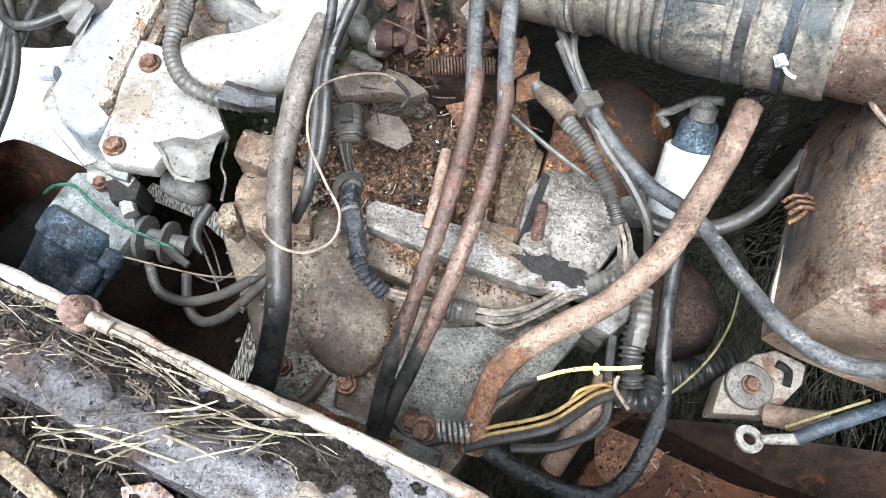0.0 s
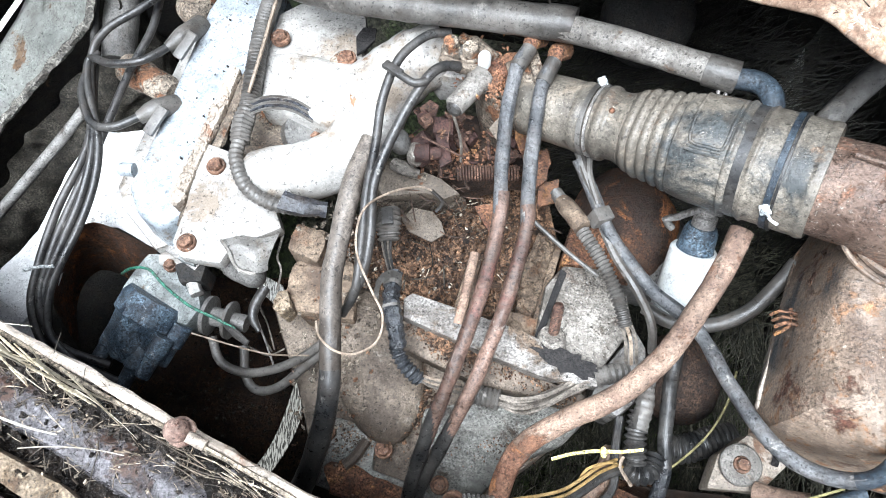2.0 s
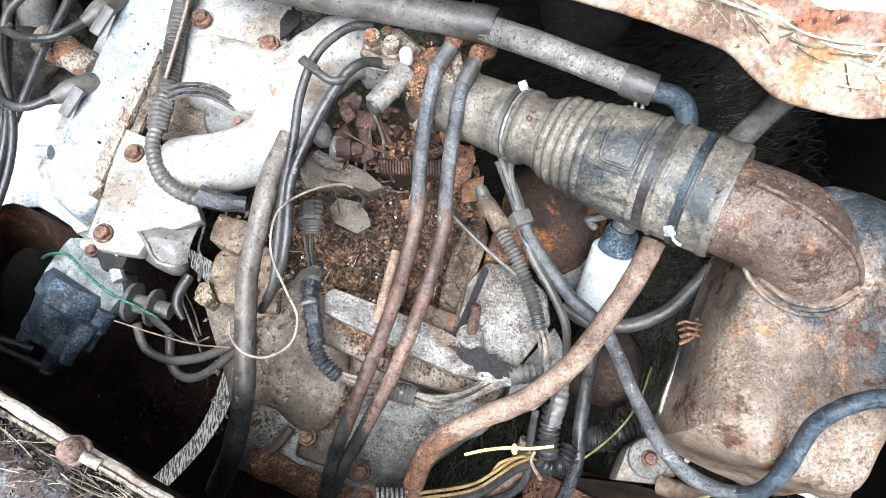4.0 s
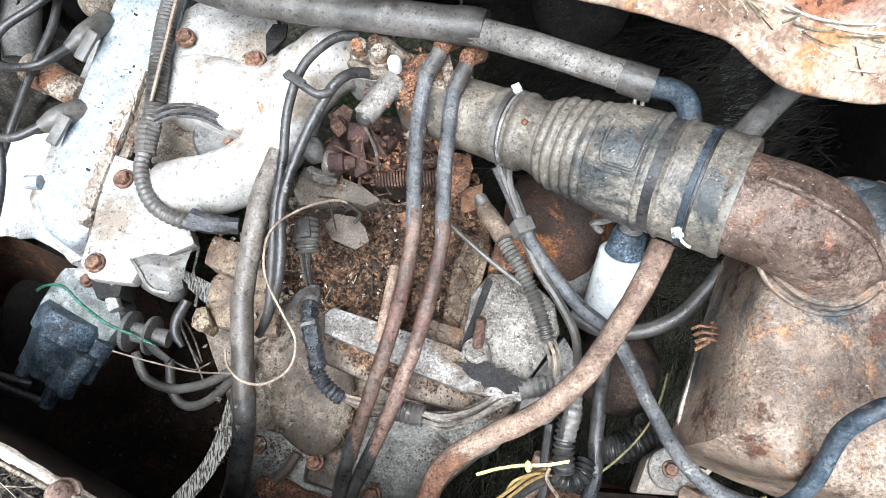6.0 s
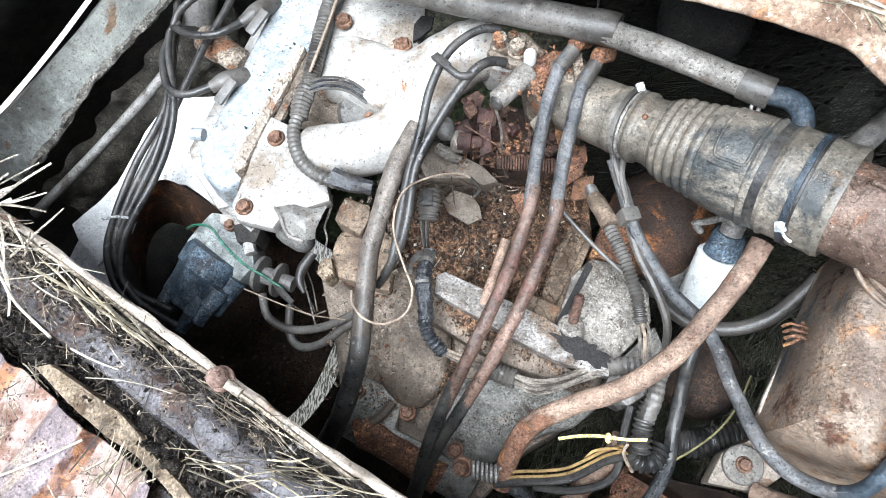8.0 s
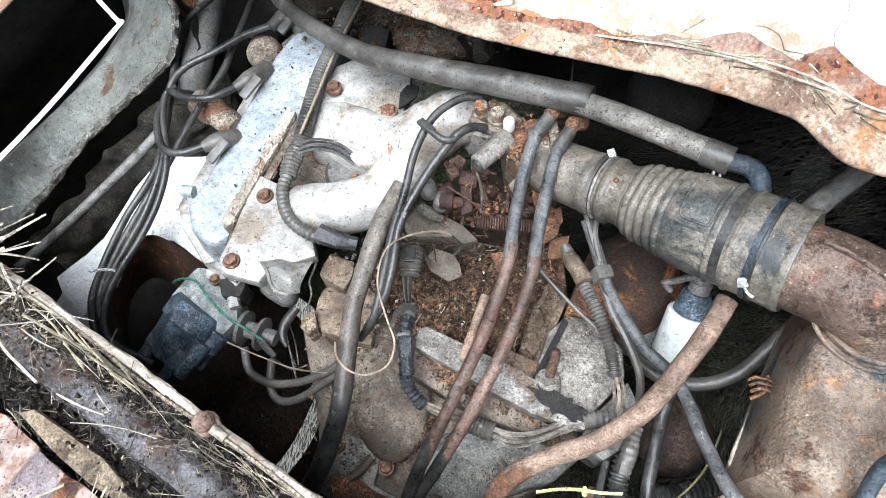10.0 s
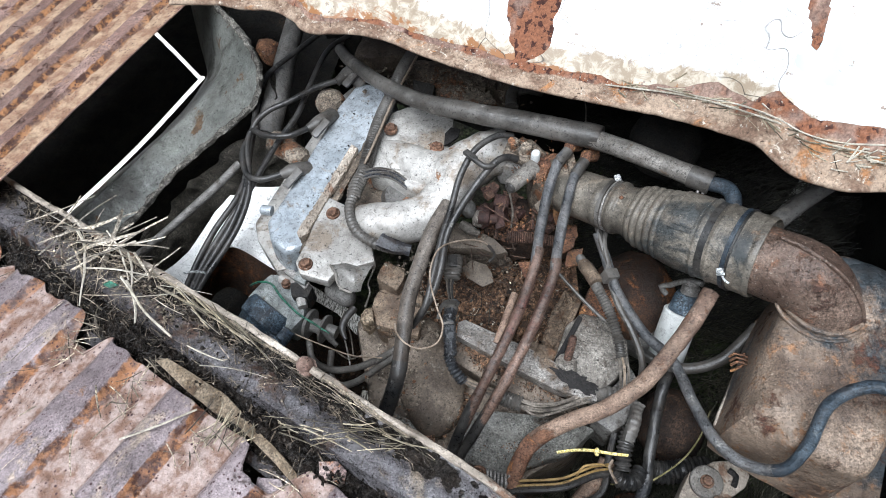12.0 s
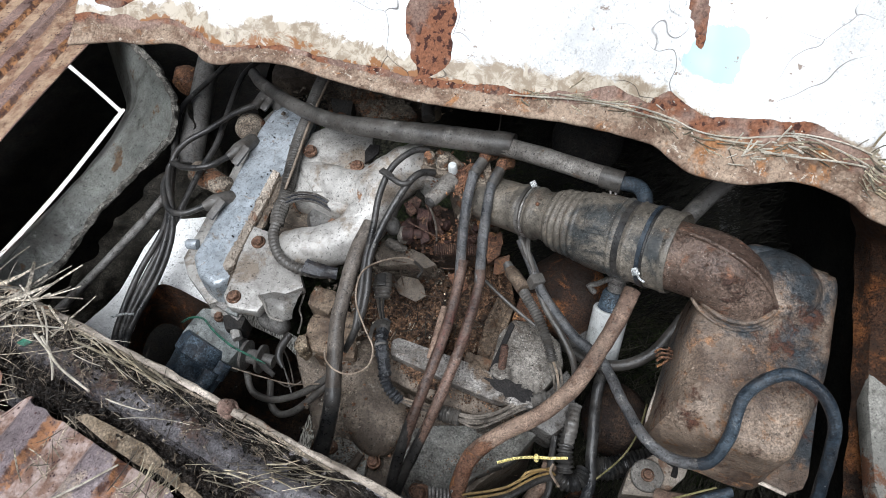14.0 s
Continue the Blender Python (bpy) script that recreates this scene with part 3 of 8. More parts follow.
def prism(outline, depth, bevel=0.003, bm=None, segs=2, down=(0, 0, -1), taper=1.0, rough=0.0):
    """A plate or block: a flat outline of (x, y, z) and its depth downwards, edges rounded."""
    own = bmesh.new()
    top = [own.verts.new(p) for p in outline]
    c = sum((Vector(p) for p in outline), Vector()) / len(outline)
    low = [own.verts.new((Vector(p) - c) * taper + c + Vector(down) * depth) for p in outline]
    n = len(top)
    own.faces.new(top)
    own.faces.new(low[::-1])
    for i in range(n):
        own.faces.new((top[i], low[i], low[(i + 1) % n], top[(i + 1) % n]))
    bmesh.ops.recalc_face_normals(own, faces=own.faces)
    if bevel:
        bmesh.ops.bevel(own, geom=own.edges[:], offset=bevel, offset_type="OFFSET", segments=segs, profile=0.6, affect="EDGES", clamp_overlap=True)
    if rough:
        bmesh.ops.triangulate(own, faces=own.faces)
        bmesh.ops.subdivide_edges(own, edges=[e for e in own.edges if e.calc_length() > 0.02], cuts=2, use_grid_fill=True)
        for v in own.verts:
            v.co += noise.noise_vector(v.co * 45) * rough
    return merge(bm, own)


def crusted(bm, depth, grain_size=0.026, fine=0.0022):
    """Breaks a casting's surface into uneven crusty plates with cracks between them."""
    bmesh.ops.triangulate(bm, faces=bm.faces)
    top = max(v.co.z for v in bm.verts) - 0.045
    for _ in range(5):
        long = [e for e in bm.edges if e.calc_length() > fine * 1.5 and (e.verts[0].co.z > top or e.verts[1].co.z > top)]
        if not long:
            break
        bmesh.ops.subdivide_edges(bm, edges=long, cuts=1, use_grid_fill=True)
        bmesh.ops.triangulate(bm, faces=[f for f in bm.faces if len(f.verts) > 3])
    bm.normal_update()
    moves = []
    for v in bm.verts:
        near, cells = noise.voronoi(v.co / grain_size + noise.noise_vector(v.co * 60) * 0.25)
        crack = 1.0 - hump(near[1] - near[0], 0.01, 0.09)
        level = noise.noise(cells[0] * 5.7) + 0.3 * noise.fractal(v.co * 160, 0.7, 2.2, 4)
        moves.append(v.normal * depth * (level * 0.55 - 0.9 * crack))
    for v, d in zip(bm.verts, moves):
        v.co += d
    return bm


def merge(bm, own):
    if bm is None:
        return own
    tmp = bpy.data.meshes.new("tmp")
    own.to_mesh(tmp)
    own.free()
    bm.from_mesh(tmp)
    bpy.data.meshes.remove(tmp)
    return bm


def lump(c, size, bm=None, rough=0.0, m=None, sub=3):
    """A rounded casting boss."""
    own = bmesh.new()
    bmesh.ops.create_icosphere(own, subdivisions=sub, radius=1.0, matrix=Matrix.Translation(c) @ (m or Matrix()) @ Matrix.Diagonal((*size, 1)))
    if rough:
        for v in own.verts:
            v.co += noise.noise_vector(v.co * 50) * rough
    return merge(bm, own)


def hexhead(c, axis=(0, 0, 1), r=0.0075, h=0.007, washer=True):
    """A hexagon bolt head on its washer."""
    bm = bmesh.new()
    c, ax = Vector(c), Vector(axis).normalized()
    if washer:
        lathe(c - ax * 0.003, c + ax * 0.0022, [(0, r * 1.35), (0.8, r * 1.35), (1, r * 1.25)], 18, bm)
    lathe(c, c + ax * h, [(0, r * 1.06), (0.75, r * 1.06), (1, r * 0.88)], 6, bm)
    return bm


def sheet(fn, nu, nv, thick=0.0015):
    """A bent sheet: fn(u, v) gives the place, u and v from 0 to 1; with its thickness below."""
    bm = bmesh.new()
    g = [[bm.verts.new(fn(i / nu, j / nv)) for j in range(nv + 1)] for i in range(nu + 1)]
    for i in range(nu):
        for j in range(nv):
            bm.faces.new((g[i][j], g[i + 1][j], g[i + 1][j + 1], g[i][j + 1]))
    if thick:
        bmesh.ops.solidify(bm, geom=bm.faces[:], thickness=thick)
    return bm


def along(pts, t):
    """The place at t (0..1) on a broken line, by its points."""
    s = max(0.0, min(1.0, t)) * (len(pts) - 1)
    k = min(int(s), len(pts) - 2)
    return Vector(pts[k]).lerp(Vector(pts[k + 1]), s - k)


def loft(lines, nu=60, nv=10, thick=0.002, rough=0.0, smooth=True):
    """A sheet through several broken lines, side by side."""
    curves = [[p for p, _ in spline(l, 0.01)] if smooth else l for l in lines]
    def at(u, v):
        row = [along(c, u) for c in curves]
        p = along(row, v)
        return p + noise.noise_vector(p * 30) * rough if rough else p
    return sheet(at, nu, nv, thick)


def ring(c, axis, r, width, thick, segs=28):
    """A band round a hose."""
    c, ax = Vector(c), Vector(axis).normalized()
    own = bmesh.new()
    u = ax.orthogonal().normalized()
    v = ax.cross(u)
    prof = [(-width / 2, r), (-width / 2, r + thick), (width / 2, r + thick), (width / 2, r)]
    g = [[own.verts.new(c + ax * a + (u * math.cos(2 * math.pi * j / segs) + v * math.sin(2 * math.pi * j / segs)) * q) for a, q in prof] for j in range(segs)]
    for j in range(segs):
        for k in range(4):
            own.faces.new((g[j][k], g[j][(k + 1) % 4], g[(j + 1) % segs][(k + 1) % 4], g[(j + 1) % segs][k]))
    return own


def box(c, size, turn=(0, 0, 0), bevel=0.002, bm=None):
    own = bmesh.new()
    bmesh.ops.create_cube(own, size=1.0, matrix=pose(*c, *turn) @ Matrix.Diagonal((*size, 1)))
    if bevel:
        bmesh.ops.bevel(own, geom=own.edges[:], offset=bevel, offset_type="OFFSET", segments=2, profile=0.6, affect="EDGES", clamp_overlap=True)
    return merge(bm, own)


def long_hose(name, pts, radii, pieces, label, group="", wob=0.001, segs=16):
    """A hose in lengths that look different: pieces of (part name, end from 0 to 1, material, label)."""
    run = [p for p, _ in spline(pts, 0.008)]
    whole_thing = thing(name, label, "hose", group)
    start = 0
    for k, (what, end, mat, note) in enumerate(pieces):
        stop = int(end * (len(run) - 1))
        cut = run[max(0, start - (1 if k else 0)):stop + 1]
        size = [float(np.interp((start + i) / len(run), np.linspace(0, 1, len(radii)), radii)) + 0.0001 * k for i in range(len(cut))]
        part(what, tube(cut, size, segs, 0.008, wob=wob), mat, whole_thing, note)
        start = stop
    return whole_thing


def hose(name, pts, r, mat, label, category="hose", group="", **kw):
    return whole(name, tube(pts, r, **kw), mat, label, category, "", group)


# ---- the vehicle's body round the bay ----
L0, DIR, OUT = Vector((-0.493, 0.255, 0.817)), Vector((0.905, -0.425, 0.15)), Vector((-0.425, -0.905, 0.0))


def deck(s, q, h=0.0):
    """A place on the floor: s along the rail, q outwards from its rim, h above it. The rail bows a little."""
    x = L0.x + DIR.x * s
    c = max(-0.7, min(0.3, x))
    z = 0.8858 + 0.026 * c - 0.2318 * c * c + (0.15 * (x - c) if x < c else -0.11 * (x - c))
    return Vector((x, 0.0208 - 0.451 * x + 0.0209 * c * c, z + h)) + OUT * q


def straight(s, q, h=0.0):
    """The same past the hatch's end, where the floor runs flat."""
    return L0 + DIR * s + OUT * q + Vector((0, 0, h))


PITCH = 0.111


def rib_phase(s):
    return (s / PITCH + 0.255) % 1.0


def hump(x, a, b):
    t = max(0.0, min(1.0, (x - a) / (b - a)))
    return t * t * (3 - 2 * t)


ground = whole("ground", sheet(lambda u, v: Vector(((u - 0.5) * 80, (v - 0.5) * 80, 0.05 * noise.noise(Vector((u * 90, v * 90, 0))) - 0.02)), 60, 60, 0),
               GROUND, "dark earth and grass under the old vehicle", "ground", "structure")


def rail_profile(u, v):
    s, q = -0.34 + 1.24 * u, -0.001 + 0.114 * v
    h = 0.005 * (1 - hump(q, 0.0, 0.008))
    h += 0.005 * hump(q, 0.026, 0.036) - 0.024 * hump(q, 0.056, 0.064) + 0.0025 * noise.noise(Vector((s * 14, q * 30, 3)))
    h += 0.0012 * noise.noise(Vector((s * 60, q * 80, 9)))
    return deck(s, q + 0.003 * noise.noise(Vector((s * 11, 0, 5))), h)


rail = whole("floor_rail", sheet(rail_profile, 260, 34, 0.002), RAILRUST, "muddy rusted floor rail with a rolled rim", "rail", "structure")
part("rim", tube([deck(-0.34 + 0.062 * k, 0.0015 + 0.003 * noise.noise(Vector(((-0.34 + 0.062 * k) * 11, 0, 5))), 0.004) for k in range(21)], 0.0042, 8, 0.006, wob=0.0016), RIMRUST, rail, "pale worn rim of the rail")
part("skirt", sheet(lambda u, v: deck(-0.34 + 1.24 * u, 0.002 + 0.06 * v, 0.0 - 0.3 * v), 30, 6, 0.002), DARKRUST, rail, "dark rusty inner flange")


def ribbed(s, q):
    t = rib_phase(s)
    return 0.012 * hump(t, 0.04, 0.15) * (1 - hump(t, 0.45, 0.57)) + 0.0022 * noise.noise(Vector((s * 20, q * 20, 1))) + 0.0008 * noise.noise(Vector((s * 90, q * 90, 1)))


def floor_near(u, v):
    s = -0.9 + 1.75 * u
    ragged = 0.011 * max(-0.6, min(0.6, 3 * noise.noise(Vector((s * 13, 2, 0))))) + 0.004 * noise.noise(Vector((s * 60, 7, 0)))
    ragged += 0.045 * hump(noise.noise(Vector((s * 9, 5, 0))), 0.3, 0.5)
    ragged += 0.034 * hump(s, 0.322, 0.34) * (1 - hump(s, 0.372, 0.392))
    bared = hump(s, 0.12, 0.16) * (1 - hump(s, 0.30, 0.33))
    ragged = ragged * (1 - bared) + bared * max(ragged, 0.007)
    q = 0.09 + ragged * (1 - v) ** 8 + 0.62 * v ** 1.5
    return deck(s, q, ribbed(s, q) - 0.002 - 0.006 * (1 - v) ** 12 * noise.noise(Vector((s * 40, 4, 4))))


def floor_sheet(fn, nu, nv, along_rail, label, mat=None):
    """A ribbed floor sheet that knows its hollows and the flanks of its ribs."""
    me = mesh_of(sheet(fn, nu, nv, 0), "floor", mat or FLOORRUST)
    vals, flanks = [], []
    for i in range(nu + 1):
        for j in range(nv + 1):
            t = rib_phase(along_rail(i / nu, j / nv))
            vals.append(1.0 - hump(t, 0.02, 0.14) * (1 - hump(t, 0.46, 0.6)))
            flanks.append(hump(t, 0.4, 0.5) * (1 - hump(t, 0.56, 0.68)))
    me.attributes.new("hollow", "FLOAT", "POINT").data.foreach_set("value", vals)
    me.attributes.new("flank", "FLOAT", "POINT").data.foreach_set("value", flanks)
    ob = new("floor", me)
    m = ob.modifiers.new("thickness", "SOLIDIFY")
    m.thickness, m.offset = 0.002, -1
    return tagged(ob, label, "floor", "", "structure")


floor_sheet(floor_near, 420, 60, lambda u, v: -0.9 + 1.75 * u, "ribbed rusted steel floor sheet with ragged edge")


def floor_far(u, v):
    s, q = -0.84 + 0.585 * u - 0.104 * v, 0.14 - 0.83 * v
    return straight(s, q, 0.7 * ribbed(1.5 * (s + 0.104 * v + 0.02), q) + 0.011)


floor_sheet(floor_far, 220, 70, lambda u, v: 1.5 * (-0.82 + 0.585 * u), "ribbed brown-rusted steel floor sheet beside the hatch", FARFLOOR)

# the painted panel on the far side, its lip rusted
EDGE = [(-0.547, 0.624, 0.900), (-0.475, 0.628, 0.902), (-0.434, 0.620, 0.904), (-0.389, 0.622, 0.907), (-0.351, 0.602, 0.910), (-0.332, 0.582, 0.912), (-0.307, 0.573, 0.914), (-0.259, 0.576, 0.917), (-0.214, 0.566, 0.920), (-0.159, 0.543, 0.923), (-0.097, 0.518, 0.928), (-0.031, 0.493, 0.933), (0.012, 0.482, 0.937), (0.081, 0.465, 0.943), (0.145, 0.443, 0.957), (0.203, 0.408, 0.977), (0.234, 0.383, 0.992), (0.249, 0.366, 0.992), (0.268, 0.352, 0.987), (0.289, 0.350, 0.980), (0.327, 0.345, 0.977), (0.365, 0.348, 0.980), (0.384, 0.342, 0.984), (0.407, 0.324, 0.992), (0.419, 0.309, 0.996), (0.436, 0.284, 1.001), (0.512, 0.216, 1.031)]
EDGE = [p for p, _ in spline(EDGE, 0.006)]
BARE = [((-0.012, 0.585), 0.032, 0.07), ((0.281, 0.505), 0.008, 0.04), ((-0.34, 0.70), 0.06, 0.022), ((-0.47, 0.72), 0.05, 0.05)]
BARE_WIDTH = [(-0.6, 0.05), (-0.45, 0.034), (-0.3, 0.022), (-0.2, 0.022), (-0.06, 0.028), (0.08, 0.03), (0.13, 0.028), (0.17, 0.036), (0.20, 0.05), (0.23, 0.036), (0.25, 0.054), (0.30, 0.06), (0.36, 0.064), (0.41, 0.05), (0.5, 0.05)]


def panel_at(u, v, lie=0.74, rise=0.0):
    """A place on the panel: u along its lip, v up the panel, which leans back steeply above the lip."""
    p = along(EDGE, u)
    rise = rise or 0.85 + 0.2 * u
    d = 0.012 - 0.012 * math.sin(math.pi * v / 0.125) - 0.004 * v / 0.125 if v < 0.125 else 0.008 + (v - 0.125) ** 1.6 * 0.95
    far = 0.0 if v < 0.125 else d - 0.008
    dz = -0.014 * (1 - v / 0.125) ** 1.5 if v < 0.125 else far * lie * rise
    dz += 0.0015 * noise.noise(Vector((p.x * 60, d * 60, 2))) + 0.003 * noise.noise(Vector((p.x * 12, d * 12, 8)))
    d -= far * (1 - lie)
    return Vector(((p.x + 0.22 * d) * (1 - 0.4 * far * (1 - lie) / 0.34) + (0.02 * far if lie < 1 else 0), p.y + d, p.z + dz))


BLUE = Vector((0.308, 0.455, 1.000))


def painted_panel():
    bm = sheet(panel_at, 420, 112, 0)
    keys, runs, tints, dirts = [], [], [], []
    for i in range(421):
        for j in range(113):
            d = 0 if j <= 14 else (j / 112 - 0.125) ** 1.6 * 0.95
            p = panel_at(i / 420, j / 112, 1.0, 0.25 + 0.35 * i / 420)
            w = float(np.interp(p.x, [a for a, _ in BARE_WIDTH], [b for _, b in BARE_WIDTH])) - 0.012 + 0.006 * noise.noise(Vector((p.x * 26, 1, 1)))
            lip = 1.0 - hump(d, w - 0.008, w + 0.008) * 0.9
            for c, a, b in BARE:
                e = ((p.x - c[0]) / a) ** 2 + ((p.y - c[1]) / b) ** 2
                lip = max(lip, 1.0 - 0.9 * hump(e + 0.5 * noise.noise(p * 40), 0.75, 1.15))
            keys.append(lip)
            dirts.append(1.0 - hump(d, 0.008, 0.075))
            runs.append(min(1.0, d / max(w, 0.01)))
            e = ((p.x - BLUE.x) / 0.04) ** 2 + ((p.y - BLUE.y) / 0.034) ** 2
            tints.append(1.0 - hump(e + 1.2 * noise.noise(p * 22), 0.1, 1.5))
    me = mesh_of(bm, "painted_panel", PEELING)
    a = me.attributes.new("lip", "FLOAT", "POINT")
    a.data.foreach_set("value", keys)
    me.attributes.new("dirty", "FLOAT", "POINT").data.foreach_set("value", dirts)
    me.attributes.new("run", "FLOAT", "POINT").data.foreach_set("value", runs)
    me.attributes.new("undercoat", "FLOAT", "POINT").data.foreach_set("value", tints)
    ob = new("wall_far", me)
    m = ob.modifiers.new("thickness", "SOLIDIFY")
    m.thickness, m.offset = 0.002, 0
    return tagged(ob, "white painted body panel, peeling, with a rusted rolled lip", "body panel", "", "structure")


painted_panel()
# Added wall, set back behind the panel to close off light.
whole("wall_under", sheet(lambda u, v: along(EDGE, u) + Vector((0, 0.5 + 0.04 * v, 0.17 - 0.95 * v)), 40, 6, 0.003), BLACKPAINT, "added black wall behind the painted panel that keeps the bay dark", "bulkhead", "structure")
# Hidden sheet, added to stop light coming in behind the lip.
whole("lip_light_block", sheet(lambda u, v: along(EDGE, 0.42 + 0.58 * u) + Vector((0.08 * v, 0.016 + 0.7 * v, 0.004 + 0.1 * v)), 60, 8, 0.003), BLACKPAINT, "unseen added black sheet behind the panel lip, blocking light", "body panel", "structure")
# the side wall beyond the air box
whole("wall_side", loft([[(0.450, 0.356, 0.930), (0.493, 0.356, 0.850), (0.495, 0.277, 0.800), (0.492, 0.193, 0.760), (0.475, 0.083, 0.720), (0.463, 0.014, 0.700)], [(0.452, 0.329, 0.950), (0.498, 0.330, 0.870), (0.504, 0.268, 0.820), (0.500, 0.187, 0.780), (0.490, 0.080, 0.740), (0.478, 0.013, 0.720)],
      [(0.515, 0.280, 0.980), (0.559, 0.273, 0.900), (0.575, 0.230, 0.850), (0.583, 0.181, 0.810), (0.575, 0.080, 0.770), (0.567, 0.015, 0.750)]], 50, 14, 0.003, 0.003), SIDERUST, "rust-streaked inner side panel", "side panel", "structure")
# Black wall added to keep light out on the right.
whole("wall_right", sheet(lambda u, v: Vector((0.56 + 0.05 * v, 0.62 - 0.9 * u, 0.9 - 0.95 * v)), 20, 10, 0.003), BLACKPAINT, "added black wall that closes the right side against light", "side panel", "structure")
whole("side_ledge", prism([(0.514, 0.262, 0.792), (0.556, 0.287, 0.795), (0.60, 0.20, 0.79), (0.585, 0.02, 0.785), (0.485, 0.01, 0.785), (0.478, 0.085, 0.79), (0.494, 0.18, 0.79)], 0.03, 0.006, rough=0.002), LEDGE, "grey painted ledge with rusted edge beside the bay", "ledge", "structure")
# Another added wall, hidden, where light leaked in under the panel.
whole("wall_right_rear", sheet(lambda u, v: Vector((0.575 + 0.03 * v, 0.42 + 0.62 * u, 0.96 + 0.3 * u - 0.85 * v)), 14, 10, 0.003), BLACKPAINT, "unseen added black wall under the panel, stopping a light leak", "side panel", "structure")

# an added, unseen body wall down to the ground, keeping sky light out
CORNERS = [deck(-0.9, 0.69), deck(-0.3, 0.69), deck(0.3, 0.69), deck(0.84, 0.69), deck(0.84, 0.1), Vector((0.64, 0.02, 0.76)), Vector((0.64, 0.45, 0.9)), Vector((0.68, 1.15, 1.0)), Vector((-0.72, 1.42, 0.92)), straight(-0.93, -0.69), deck(-0.9, 0.1), deck(-0.9, 0.69)]
whole("wall_outer", sheet(lambda u, v: along(CORNERS, u) * (1 - v) + Vector((along(CORNERS, u).x, along(CORNERS, u).y, -0.05)) * v, 88, 12, 0.004), OUTERRUST, "unseen added body wall, faded white with rust spots, blocking sky light", "body", "structure", smooth=20)

# the wheel-arch panel with its foam edge
INNER = [(-0.773, 0.998, 0.590), (-0.745, 0.950, 0.592), (-0.711, 0.886, 0.592), (-0.665, 0.803, 0.590), (-0.652, 0.757, 0.587), (-0.690, 0.655, 0.572), (-0.751, 0.547, 0.560), (-0.815, 0.453, 0.550), (-0.856, 0.389, 0.550)]
CREST = [(-0.645, 0.870, 0.720), (-0.600, 0.812, 0.728), (-0.536, 0.750, 0.735), (-0.481, 0.682, 0.735), (-0.466, 0.637, 0.725), (-0.479, 0.608, 0.700), (-0.541, 0.572, 0.660), (-0.622, 0.513, 0.610), (-0.670, 0.442, 0.580), (-0.709, 0.373, 0.570)]
whole("inner_panel", loft([INNER, [tuple((Vector(a) + Vector(b)) / 2 + Vector((0, 0, 0.035))) for a, b in zip([along(INNER, k / 8) for k in range(9)], [along(CREST, k / 8) for k in range(9)])], CREST], 60, 14, 0.003, 0.0015),
      GREYPAINT, "grey-green painted inner arch panel", "inner panel", "structure")
whole("foam_seal", tube([tuple(Vector(p) + Vector((0.004, 0.0, 0.0))) for p in CREST], 0.0055, 8, 0.0025, wob=0.0045), FOAM, "crumbling foam seal on the panel edge", "seal")
WELL = [tuple(Vector(p) + Vector((0.02, 0, -0.03))) for p in CREST]
whole("well_side", loft([WELL, [tuple(Vector(p) + Vector((0.05, -0.02, -0.14))) for p in CREST], [tuple(Vector(p) + Vector((0.06, -0.03, -0.4))) for p in CREST]], 110, 44, 0.003, 0.012), WELLSIDE, "dirt-caked side of the arch well", "arch side", "structure")
# Glowing strips along the arch panel; no opening is cut behind them.
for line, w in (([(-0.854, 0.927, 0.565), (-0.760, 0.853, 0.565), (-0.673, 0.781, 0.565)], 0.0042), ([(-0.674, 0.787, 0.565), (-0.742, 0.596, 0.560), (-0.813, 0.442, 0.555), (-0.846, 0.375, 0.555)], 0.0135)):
    whole("backdrop", tube(line, w, 6, 0.02, flat=0.3, wob=0.001), GAPGLOW, "glowing strip in place of daylight through the gap under the arch panel", "daylight gap", "structure")
# Added sheet whose black stands for the darkness in the well.
whole("well_dark_sheet", sheet(lambda u, v: Vector((-1.25 + 0.75 * u, -0.2 + 1.6 * v, 0.35 + 0.01 * noise.noise(Vector((u * 20, v * 20, 0))))), 20, 30, 0.003), BLACKPAINT, "added black sheet that makes the arch well dark", "pan", "structure")

# lower metalwork seen past the engine
pan = whole("splash_pan", sheet(lambda u, v: Vector((-0.52 + 0.46 * u, -0.02 + 0.42 * v, 0.36 + 0.03 * noise.noise(Vector((u * 4, v * 4, 0))) + 0.004 * noise.noise(Vector((u * 30, v * 30, 0))))), 50, 40, 0.003), DARKRUST, "oily rusted splash pan low in the bay", "pan", "structure")
whole("bracket_plate", loft([[(-0.493, 0.277, 0.600), (-0.491, 0.333, 0.620), (-0.454, 0.375, 0.630), (-0.369, 0.342, 0.625)], [(-0.497, 0.243, 0.520), (-0.509, 0.307, 0.530), (-0.482, 0.345, 0.540), (-0.426, 0.329, 0.540)]], 24, 8, 0.003, 0.001), SIDERUST, "rusty pressed bracket behind the distributor", "bracket")
# White plates stand in for bright ground showing beside the engine.
whole("white_plate", prism([(-0.489, 0.513, 0.600), (-0.415, 0.523, 0.600), (-0.366, 0.402, 0.600), (-0.374, 0.348, 0.600), (-0.437, 0.382, 0.600), (-0.489, 0.375, 0.600), (-0.497, 0.300, 0.600), (-0.528, 0.255, 0.600), (-0.582, 0.308, 0.600), (-0.541, 0.367, 0.600), (-0.506, 0.440, 0.600)], 0.004, 0.001, rough=0.005), WHITEPLATE, "chipped white plate in place of daylit ground beside the engine", "plate")
